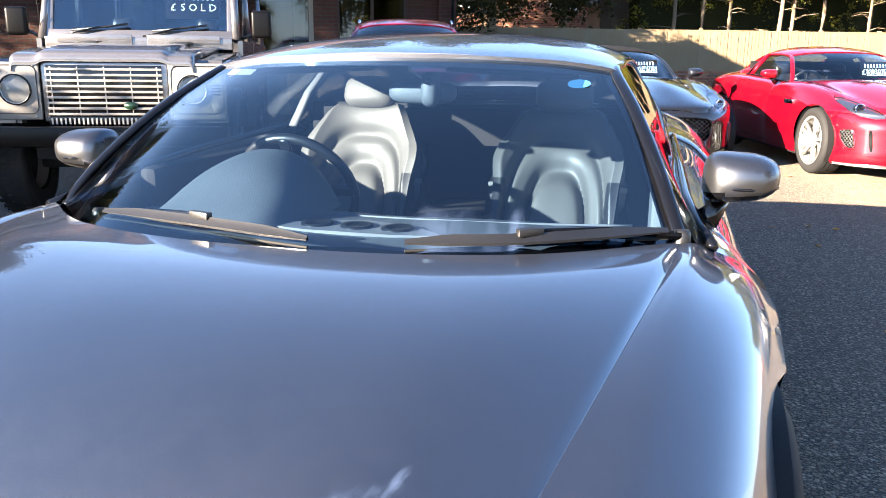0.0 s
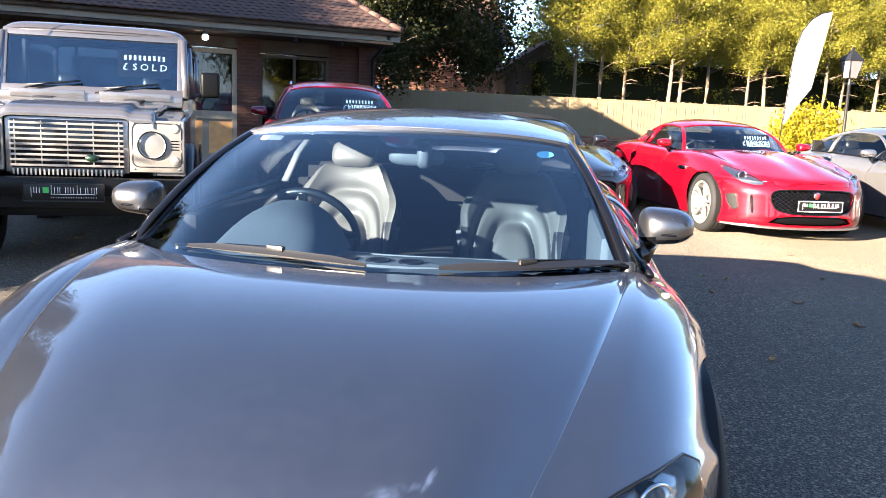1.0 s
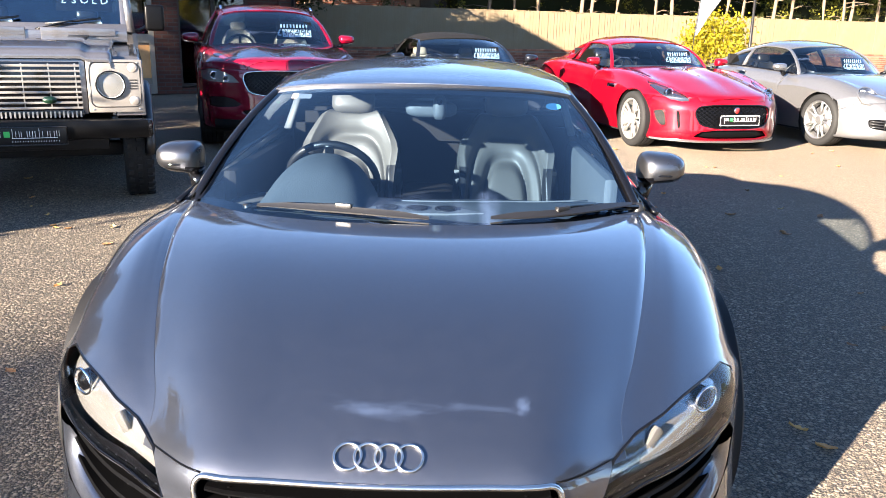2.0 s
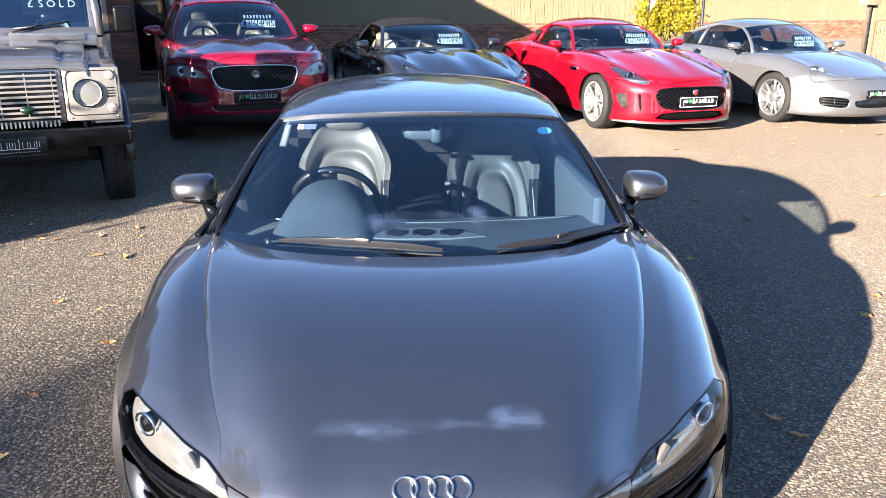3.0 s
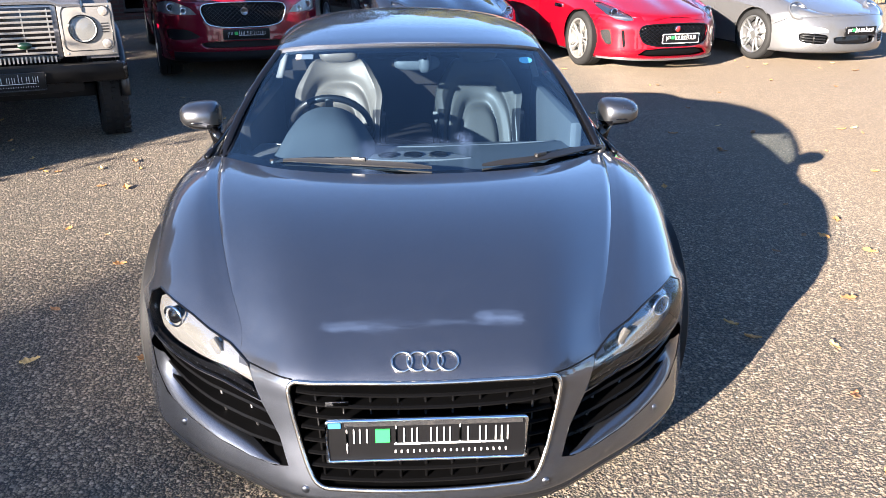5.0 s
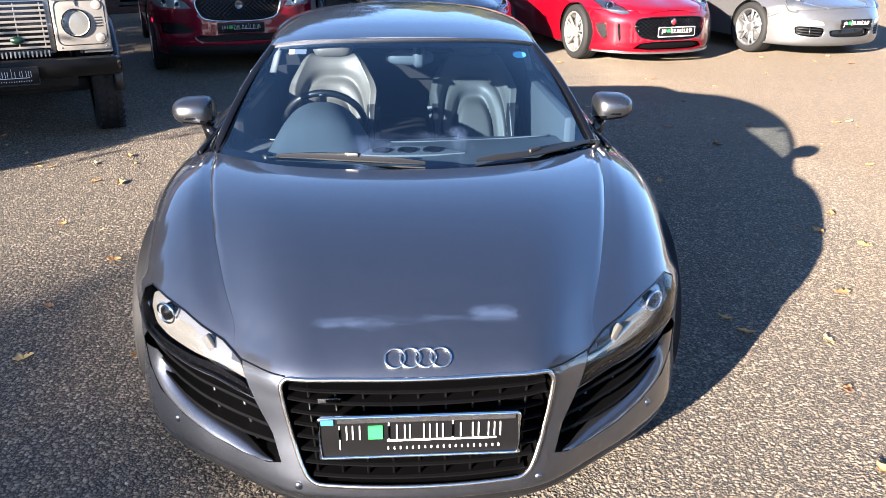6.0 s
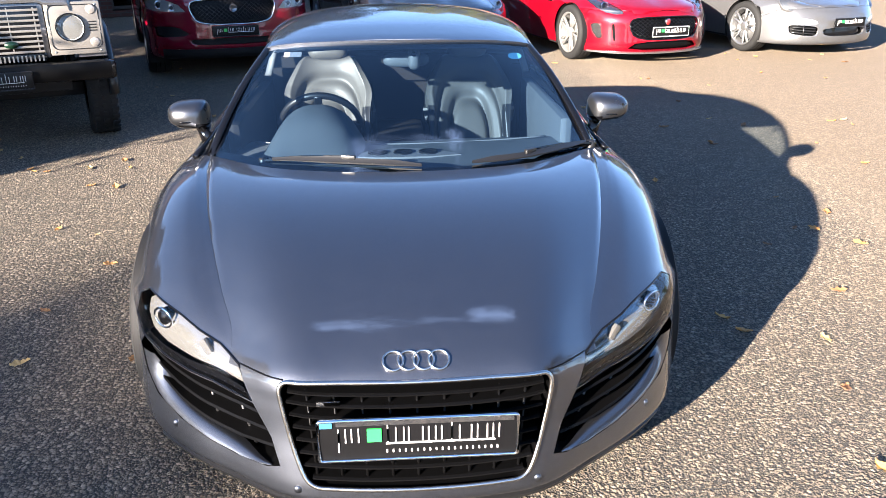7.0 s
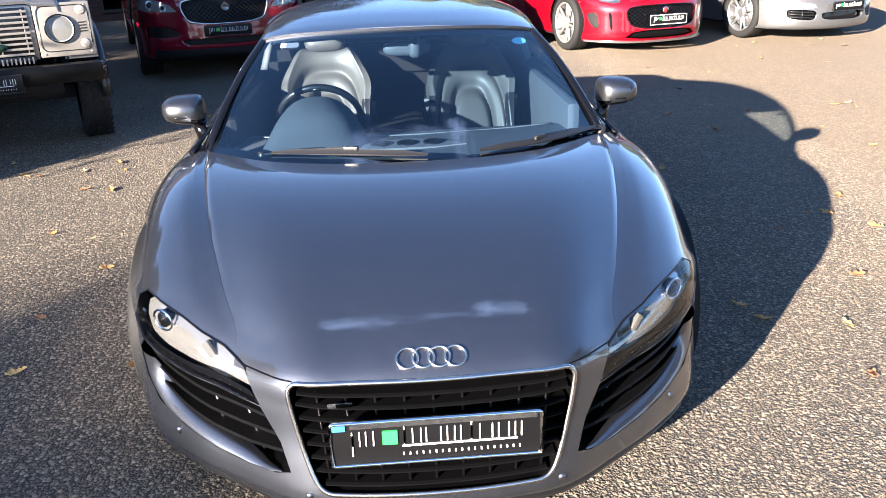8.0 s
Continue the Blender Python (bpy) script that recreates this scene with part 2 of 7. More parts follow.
def leafage(name, dark, mid, light, rough=0.55):
    a = Mat(name, mid, rough, Subsurface_Weight=0.0, Specular_IOR_Level=0.15)
    a.set("Base Color", a.ramp(a.math("ADD", a.math("MULTIPLY", a.island(), 0.75), a.math("MULTIPLY", a.noise(0.9, 3), 0.25)),
                               (0.1, dark), (0.5, mid), (0.95, light)))
    a.set("Transmission Weight", 0.0)
    out = a.n["Material Output"]
    tr, mx = a.n.new("ShaderNodeBsdfTranslucent"), a.n.new("ShaderNodeMixShader")
    tr.inputs[0].default_value = (*light, 1)
    mx.inputs[0].default_value = 0.5
    a.l.new(a.b.outputs[0], mx.inputs[1])
    a.l.new(tr.outputs[0], mx.inputs[2])
    a.l.new(mx.outputs[0], out.inputs[0])
    return a.m


M = dict(
    grey=paint("graphite_paint", (0.054, 0.0595, 0.0745), 0.97, 0.45, coat=1.85, glint=0.02, dust=0.003),
    red=paint("bright_red_paint", (0.150, 0.0008, 0.006), 0.3, 0.34, dust=0.012),
    wine=paint("dark_red_paint", (0.125, 0.0008, 0.010), 0.25, 0.26, dust=0.008),
    black=paint("black_paint", (0.006, 0.0065, 0.009), 0.2, 0.25, dust=0.004),
    silver=paint("silver_paint", (0.128, 0.128, 0.130), 0.7, 0.38, dust=0.02),
    bronze=paint("grey_utility_paint", (0.112, 0.107, 0.109), 0.7, 0.30, dust=0.03, coat=1.6),
    trim_metal=plain("brushed_trim", (0.56, 0.53, 0.49), 0.24, 1.0, amount=0.1),
    chrome=plain("chrome", (0.82, 0.82, 0.83), 0.10, 1.0, amount=0.05),
    alloy=plain("brushed_alloy", (0.40, 0.40, 0.40), 0.30, 0.9, amount=0.12),
    lamp_white=plain("pale_lamp_bowl", (0.33, 0.318, 0.30), 0.15, 0.78, amount=0.10, grain=25),
    grey_plastic=plain("grey_plastic", (0.16, 0.16, 0.165), 0.4, amount=0.1),
    pale_alloy=plain("painted_alloy", (0.23, 0.225, 0.215), 0.38, 0.6, amount=0.12),
    rubber=plain("tyre_rubber", (0.010, 0.010, 0.010), 0.75, bump=0.3, Specular_IOR_Level=0.25),
    plastic=plain("black_plastic", (0.007, 0.007, 0.0075), 0.36, bump=0.15),
    gloss_black=plain("gloss_black", (0.0025, 0.0025, 0.003), 0.08, Specular_IOR_Level=0.4),
    trim=plain("matt_black_trim", (0.008, 0.008, 0.0085), 0.62, grain=200, bump=0.2, Specular_IOR_Level=0.2),
    dash=plain("dash_vinyl", (0.082, 0.088, 0.094), 0.55, grain=300, bump=0.25),
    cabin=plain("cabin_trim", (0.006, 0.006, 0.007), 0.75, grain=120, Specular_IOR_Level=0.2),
    cream=leather("silver_grey_leather", (0.070, 0.066, 0.060), 0.5),
    black_leather=leather("black_leather", (0.010, 0.010, 0.011), 0.38),
    tan_leather=leather("pale_leather", (0.30, 0.265, 0.20)),
    fabric=plain("roof_fabric", (0.0045, 0.0045, 0.005), 0.9, grain=400, bump=0.4, Specular_IOR_Level=0.15),
    screen=glass("windscreen_glass", (0.47, 0.60, 0.71), strong=2.95),
    side_glass=glass("side_window_glass", (0.40, 0.44, 0.43), strong=1.7),
    lens=glass("headlight_glass", (0.90, 0.93, 0.95), 1.45, strong=1.5),
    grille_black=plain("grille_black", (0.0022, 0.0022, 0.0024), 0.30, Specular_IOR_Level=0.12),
    dark_chrome=plain("dark_chrome", (0.16, 0.16, 0.17), 0.2, 0.9, amount=0.2),
    reflector=plain("lamp_reflector", (0.80, 0.80, 0.80), 0.22, 0.65, amount=0.06),
    white=plain("white_plastic", (0.72, 0.72, 0.70), 0.45, amount=0.05),
    green=plain("green_panel", (0.02, 0.36, 0.06), 0.45, amount=0.05),
    blue=plain("blue_panel", (0.03, 0.13, 0.24), 0.5, amount=0.05, Specular_IOR_Level=0.2),
    sign=plain("sign_board", (0.0045, 0.0045, 0.005), 0.32, amount=0.1, Specular_IOR_Level=0.2),
    badge_red=plain("badge_red", (0.35, 0.02, 0.02), 0.3, amount=0.1),
    asphalt=asphalt(),
    brick=bricks("red_brick", (0.235, 0.085, 0.048), (0.155, 0.055, 0.036), (0.20, 0.165, 0.13)),
    # brown brick set darker, with the shade under the eaves in its colour
    dark_brick=bricks("shade_darkened_brick", (0.068, 0.029, 0.021), (0.044, 0.019, 0.015), (0.050, 0.041, 0.035)),
    fence=timber("fence_wood", (0.175, 0.130, 0.076)),
    beam=timber("painted_fascia", (0.18, 0.162, 0.13), 4.0, 0.6),
    post=timber("dark_post_wood", (0.045, 0.033, 0.026), 5.0),
    bark=plain("bark", (0.115, 0.082, 0.050), 0.9, grain=18, amount=0.5, bump=0.7),
    conifer=leafage("conifer_leaves", (0.062, 0.068, 0.010), (0.135, 0.132, 0.018), (0.235, 0.212, 0.034)),
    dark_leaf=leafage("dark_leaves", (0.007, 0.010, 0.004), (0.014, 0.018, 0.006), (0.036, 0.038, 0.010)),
    yellow_leaf=leafage("golden_leaves", (0.10, 0.095, 0.007), (0.23, 0.20, 0.012), (0.38, 0.31, 0.022)),
    iron=plain("black_iron", (0.012, 0.012, 0.013), 0.45, 0.3),
    satin=plain("satin_silver", (0.115, 0.117, 0.125), 0.29, 0.95, amount=0.1),
    truck_slat=plain("grille_slat_paint", (0.20, 0.188, 0.175), 0.40, 0.4, amount=0.15),
    # body grey made lighter, with the sun on the lamp panel put into it
    lamp_panel=plain("sun_lightened_panel_grey", (0.155, 0.146, 0.134), 0.42, 0.25, amount=0.15),
    faceted=plain("faceted_lamp_bowl", (0.60, 0.59, 0.57), 0.30, 0.55, grain=70, amount=0.45, bump=0.7, Coat_Weight=0.5),
    side_lamp=plain("clear_side_lamp", (0.24, 0.22, 0.20), 0.15, 0.3, amount=0.4, grain=150, bump=0.3, Coat_Weight=1.0),
    frosted=plain("lamp_pane", (0.13, 0.105, 0.108), 0.35, amount=0.1),
    banner=plain("banner_cloth", (0.36, 0.345, 0.33), 0.75, amount=0.05),
    banner_grey=plain("banner_cloth_grey", (0.30, 0.28, 0.29), 0.75, amount=0.2),
)


# ---- mesh tools ----
def part(name, bm, material, parent=None, label="", smooth=True):
    """Links bm as one mesh object under parent, and frees it."""
    me = bpy.data.meshes.new(name)
    if smooth:
        for f in bm.faces:
            f.smooth = True
        for e in bm.edges:
            if len(e.link_faces) == 2 and e.calc_face_angle(0) > 0.7:
                e.smooth = False
    bm.to_mesh(me)
    bm.free()
    me.materials.append(M[material] if isinstance(material, str) else material)
    ob = new(name, me)
    ob.parent = parent
    if label:
        ob["label"] = label
    return ob


def thing(name, label, category, group=""):
    e = new(name)
    e.empty_display_size = 0.2
    return tagged(e, label, category, group)


def spline(p, n):
    """Smooth interpolation along the first axis, n steps a segment."""
    p = np.asarray(p, float)
    ext = np.concatenate([2 * p[:1] - p[1:2], p, 2 * p[-1:] - p[-2:-1]])
    out = []
    for i in range(len(p) - 1):
        a, b, c, d = ext[i:i + 4]
        for k in range(n):
            t = k / n
            out.append(0.5 * (2 * b + (c - a) * t + (2 * a - 5 * b + 4 * c - d) * t * t + (3 * b - a - 3 * c + d) * t ** 3))
    out.append(p[-1])
    return np.array(out)


def surf(rows, n=5, m=4, mirror=True):
    a = np.array(rows, float)
    if mirror:
        a = np.concatenate([a[:, :0:-1] * (-1, 1, 1), a], 1)
    a = spline(a, n)
    return spline(a.swapaxes(0, 1), m).swapaxes(0, 1)


def sheet(a, centre=(0, 2.2, 0.3), bm=None):
    """Faces over a grid of points, turned away from centre."""
    bm = bm or bmesh.new()
    v = [[bm.verts.new(p) for p in row] for row in a]
    made = []
    for i in range(len(v) - 1):
        for j in range(len(v[0]) - 1):
            made.append(bm.faces.new((v[i][j], v[i + 1][j], v[i + 1][j + 1], v[i][j + 1])))
    bm.normal_update()
    c = Vector(centre)
    if sum(f.normal.dot(f.calc_center_median() - c) for f in made) < 0:
        bmesh.ops.reverse_faces(bm, faces=made)
        bm.normal_update()
    return bm


def inside(p, poly):
    hit = False
    for (x1, y1), (x2, y2) in zip(poly, poly[1:] + poly[:1]):
        if (y1 > p[1]) != (y2 > p[1]) and p[0] < (x2 - x1) * (p[1] - y1) / (y2 - y1) + x1:
            hit = not hit
    return hit


def cut(bm, poly, axes, where=lambda c: True):
    """Splits faces along the outline poly, seen along the third axis, and gives the faces inside it."""
    i, j = axes
    lo = [min(p[k] for p in poly) - 0.08 for k in (0, 1)]
    hi = [max(p[k] for p in poly) + 0.08 for k in (0, 1)]

    def near():
        return [f for f in bm.faces if where(f.calc_center_median()) and
                lo[0] < f.calc_center_median()[i] < hi[0] and lo[1] < f.calc_center_median()[j] < hi[1]]
    for p, q in zip(poly, poly[1:] + poly[:1]):
        co, no = Vector(), Vector()
        co[i], co[j] = p
        no[i], no[j] = q[1] - p[1], p[0] - q[0]
        a, b = [min(p[k], q[k]) - 0.05 for k in (0, 1)], [max(p[k], q[k]) + 0.05 for k in (0, 1)]
        fs = [f for f in near() if any(a[0] < v.co[i] < b[0] and a[1] < v.co[j] < b[1] for v in f.verts)]
        if no.length and fs:
            geom = set(fs)
            for f in fs:
                geom.update(f.edges), geom.update(f.verts)
            bmesh.ops.bisect_plane(bm, geom=list(geom), plane_co=co, plane_no=no.normalized(), dist=1e-5)
    found = []
    for f in near():
        c = f.calc_center_median()
        if inside((c[i], c[j]), poly):
            found.append(f)
    return found


def take(bm, faces):
    """Moves faces into a bmesh of their own."""
    out, seen = bmesh.new(), {}
    for f in faces:
        vs = []
        for v in f.verts:
            if v not in seen:
                seen[v] = out.verts.new(v.co)
            vs.append(seen[v])
        out.faces.new(vs)
    bmesh.ops.delete(bm, geom=faces, context="FACES")
    out.normal_update()
    return out


def rim_in(bm, gap=0.002, roll=0.003, depth=0.012, skip=lambda v: False):
    """Pulls a panel's free edge back, rolls it down and folds it inwards."""
    bm.normal_update()
    edges = [e for e in bm.edges if len(e.link_faces) == 1 and not (skip(e.verts[0].co) and skip(e.verts[1].co))]
    move = {}
    for e in edges:
        f = e.link_faces[0]
        d = (e.verts[1].co - e.verts[0].co)
        side = d.cross(f.normal)
        if side.length < 1e-9:
            continue
        side.normalize()
        if side.dot(f.calc_center_median() - e.verts[0].co) < 0:
            side = -side
        for v in e.verts:
            move.setdefault(v, Vector())
            move[v] += side
    normals = {v: v.normal.copy() for v in move}
    for v, s in move.items():
        if s.length > 1e-6:
            v.co += s.normalized() * gap - normals[v] * roll
    ext = bmesh.ops.extrude_edge_only(bm, edges=edges)["geom"]
    for v in ext:
        if isinstance(v, bmesh.types.BMVert):
            v.co -= (v.normal if v.normal.length else Vector((0, 0, 1))) * 0
    grown = [g for g in ext if isinstance(g, bmesh.types.BMVert)]
    for v in grown:
        for e in v.link_edges:
            o = e.other_vert(v)
            if o in normals:
                v.co = o.co - normals[o] * depth
    bm.normal_update()
    return bm


def shift(bm, d):
    """Moves a sheet along its normals."""
    bm.normal_update()
    for v, n in [(v, v.normal.copy()) for v in bm.verts]:
        v.co += n * d
    return bm


def thicken(bm, d):
    """Gives a sheet the depth d, behind it."""
    bm.normal_update()
    bmesh.ops.solidify(bm, geom=bm.faces[:], thickness=d)
    return bm


def box(bm, size, at=(0, 0, 0), bevel=0.0, turn=None, seg=2):
    made = bmesh.ops.create_cube(bm, size=1.0)["verts"]
    m = Matrix.Translation(at) @ (turn.to_4x4() if turn else Matrix()) @ Matrix.Diagonal((*size, 1))
    bmesh.ops.transform(bm, matrix=m, verts=made)
    if bevel:
        es = list({e for v in made for e in v.link_edges})
        bmesh.ops.bevel(bm, geom=es, offset=min(bevel, min(size) * 0.45), segments=seg, profile=0.6, affect="EDGES")
    return bm


def rod(bm, a, b, r1, r2=None, seg=12, caps=True):
    a, b = Vector(a), Vector(b)
    d = b - a
    m = Matrix.Translation((a + b) / 2) @ d.to_track_quat("Z", "Y").to_matrix().to_4x4()
    bmesh.ops.create_cone(bm, cap_ends=caps, segments=seg, radius1=r1, radius2=r1 if r2 is None else r2, depth=d.length, matrix=m)
    return bm


def tube(bm, pts, r, closed=False, seg=8, flat=1.0):
    """A round bar along points; flat squeezes it along its second axis."""
    pts = [Vector(p) for p in pts]
    n = len(pts)
    rings = []
    up = Vector((0, 0, 1))
    for i, p in enumerate(pts):
        a = pts[(i - 1) % n] if closed or i else p
        b = pts[(i + 1) % n] if closed or i < n - 1 else p
        d = (b - a).normalized()
        s = d.cross(up)
        if s.length < 1e-4:
            s = d.cross(Vector((1, 0, 0)))
        s.normalize()
        u = s.cross(d)
        rad = r[i] if isinstance(r, (list, tuple)) else r
        rings.append([bm.verts.new(p + (s * math.cos(t) + u * math.sin(t) * flat) * rad) for t in [2 * math.pi * k / seg for k in range(seg)]])
    for i in range(n if closed else n - 1):
        a, b = rings[i], rings[(i + 1) % n]
        for k in range(seg):
            bm.faces.new((a[k], a[(k + 1) % seg], b[(k + 1) % seg], b[k]))
    if not closed:
        bm.faces.new(rings[0][::-1]), bm.faces.new(rings[-1])
    return bm


def lathe(bm, profile, seg=32, axis="X", at=(0, 0, 0)):
    """Turns a profile of (radius, along) round an axis."""
    rings = []
    for r, h in profile:
        ring = []
        for k in range(seg):
            t = 2 * math.pi * k / seg
            c, s = r * math.cos(t), r * math.sin(t)
            p = {"X": (h, c, s), "Y": (c, h, s), "Z": (c, s, h)}[axis]
            ring.append(bm.verts.new(Vector(p) + Vector(at)))
        rings.append(ring)
    for a, b in zip(rings, rings[1:]):
        for k in range(seg):
            bm.faces.new((a[k], a[(k + 1) % seg], b[(k + 1) % seg], b[k]))
    return bm


def prism(bm, poly, axes, lo, hi):
    """A flat outline given depth along the third axis."""
    i, j = axes
    k = 3 - i - j
    ends = []
    for h in (lo, hi):
        ring = []
        for p in poly:
            c = Vector()
            c[i], c[j], c[k] = p[0], p[1], h
            ring.append(bm.verts.new(c))
        ends.append(ring)
    bm.faces.new(ends[0]), bm.faces.new(ends[1][::-1])
    for a in range(len(poly)):
        b = (a + 1) % len(poly)
        bm.faces.new((ends[0][a], ends[1][a], ends[1][b], ends[0][b]))
    bmesh.ops.recalc_face_normals(bm, faces=bm.faces[:])
    return bm


def rounded(w, h, r, n=5):
    """A rounded rectangle round the origin."""
    out = []
    for cx, cy, a0 in ((w / 2 - r, h / 2 - r, 0), (-w / 2 + r, h / 2 - r, 90), (-w / 2 + r, -h / 2 + r, 180), (w / 2 - r, -h / 2 + r, 270)):
        for k in range(n + 1):
            a = radians(a0 + 90 * k / n)
            out.append((cx + r * math.cos(a), cy + r * math.sin(a)))
    return out


def soften(poly, n=3, amount=0.25):
    """Rounds an outline's corners by cutting them n times."""
    for _ in range(n):
        out = []
        for (a, b), (c, d) in zip(poly, poly[1:] + poly[:1]):
            out += [(a + (c - a) * amount, b + (d - b) * amount), (c + (a - c) * amount, d + (b - d) * amount)]
        poly = out
    return poly


def drop_on(tree, p, d):
    """Where a ray meets a surface, and the normal there."""
    hit, n, _, _ = tree.ray_cast(Vector(p), Vector(d))
    return (hit, n) if hit else (Vector(p), Vector((0, 0, 1)))


# ---- cars ----
from mathutils.bvhtree import BVHTree


def nose_rows(p):
    """The cage of a car's front: from the chin up over the leading edge and back to the windscreen."""
    xs, yb, lead = np.array(p["xs"]), np.array(p["yb"]), np.array(p["lead"])
    cx, cy, cz = np.array(p["cx"]), np.array(p["cy"]), np.array(p["cz"])
    ly = yb + np.array(p["back"])
    rows = []
    for z, dy in p["front"]:
        rows.append(np.stack([xs, yb + dy, np.full(7, z)], 1))
    rows.append(np.stack([xs, ly, lead], 1))
    brow = p.get("brow", (0.035, 0.05))
    by, bz = ly + brow[0], lead + brow[1] * np.array([1, 1, 1, 1, 1, 0.8, 0.5])
    rows.append(np.stack([xs, by, bz], 1))
    pw = p.get("power", 2.0)
    for t in (0.15, 0.36, 0.58, 0.8, 1.0):
        f = 1 - (1 - t) ** pw
        rows.append(np.stack([xs + (cx - xs) * t + np.array(p.get("bow", [0] * 7)) * math.sin(math.pi * t) ** .8, by + (cy - by) * t, bz + (cz - bz) * f + np.array(p["swell"]) * math.sin(math.pi * t)], 1))
    return rows


def circle(cy, cz, r, n=28):
    return [(cy + r * math.cos(2 * math.pi * k / n), cz + r * math.sin(2 * math.pi * k / n)) for k in range(n)]


def along(pts, y):
    """A point on a line given by its y."""
    a = np.array(pts)
    return np.array([np.interp(y, a[:, 1], a[:, 0]), y, np.interp(y, a[:, 1], a[:, 2])])


def wheel(root, at, r, w, side, rim="alloy", spokes=5, split=0.3, off_road=False):
    """Tyre, rim with spokes, disc and hub. side: 1 where the outer face looks to +x."""
    hub = new("wheel")
    hub.parent = root
    hub.matrix_basis = pose(*at, 0, 0, 0 if side > 0 else 180)
    rr = r * (0.62 if off_road else 0.735)
    bm = bmesh.new()
    lathe(bm, [(rr - 0.02, -w), (rr, -w), (rr + 0.012, -w * 1.02), (r - 0.03, -w * 1.02), (r - 0.006, -w * 0.93), (r, -w * 0.8), (r, -w * 0.2),
               (r - 0.006, -w * 0.07), (r - 0.03, 0.0), (rr + 0.02, 0.004), (rr, -0.008), (rr - 0.012, -0.012)], 48)
    n = 34 if off_road else 0
    for k in range(n):
        for s, lo, hi in ((0, -0.06, 0.002), (0.5, -0.13, -0.07), (0.2, -0.2, -0.14)):
            t = 2 * math.pi * (k + s) / n
            box(bm, (hi - lo, 0.042, 0.014), ((lo + hi) / 2, (r - 0.004) * math.cos(t), (r - 0.004) * math.sin(t)), 0.003, Euler((t - math.pi / 2, 0, 0.35)).to_matrix(), 1)
    grooves = 0 if off_road else 3
    part("tyre", bm, "rubber", hub)
    bm = bmesh.new()
    for k in range(grooves):
        x = -w * (0.3 + 0.2 * k)
        lathe(bm, [(r + 0.0005, x - 0.004), (r + 0.001, x), (r + 0.0005, x + 0.004)], 40)
    if grooves:
        part("tread_groove", bm, "gloss_black", hub)
    else:
        bm.free()
    bm = bmesh.new()
    lathe(bm, [(rr - 0.03, -w * 0.9), (rr - 0.025, -0.05), (rr - 0.004, -0.012), (rr + 0.004, -0.004), (rr - 0.008, -0.002), (rr - 0.022, -0.02)], 48)
    for k in range(spokes):
        for d in ((-split / 2, split / 2) if split else (0,)):
            t0, t1 = 2 * math.pi * k / spokes + d * 0.35, 2 * math.pi * k / spokes + d
            a = Vector((-0.028, 0.045 * math.cos(t0), 0.045 * math.sin(t0)))
            b = Vector((-0.012, (rr - 0.012) * math.cos(t1), (rr - 0.012) * math.sin(t1)))
            wd = rr * (0.050 if split else 0.080)
            s = Vector((0, -math.sin(t1), math.cos(t1))) * wd
            bk = Vector((-0.035, 0, 0))
            vs = [bm.verts.new(q) for q in (a - s * 0.8, a + s * 0.8, b + s * 1.05, b - s * 1.05, a - s + bk, a + s + bk, b + s * 1.3 + bk, b - s * 1.3 + bk)]
            for q in ((0, 1, 2, 3), (7, 6, 5, 4), (0, 4, 5, 1), (1, 5, 6, 2), (2, 6, 7, 3), (3, 7, 4, 0)):
                bm.faces.new([vs[i] for i in q])
    lathe(bm, [(0.075, -0.05), (0.07, -0.03), (0.055, -0.018), (0.03, -0.014), (0.001, -0.014)], 24)
    part("rim", bm, rim, hub)
    bm = bmesh.new()
    lathe(bm, [(0.001, -0.075), (r * 0.53, -0.075), (r * 0.53, -0.10), (0.001, -0.10)], 32)
    part("brake_disc", bm, "alloy", hub)
    bm = bmesh.new()
    lathe(bm, [(0.001, -0.11), (rr - 0.02, -0.11)], 32)
    part("wheel_back", bm, "gloss_black", hub)
    return hub


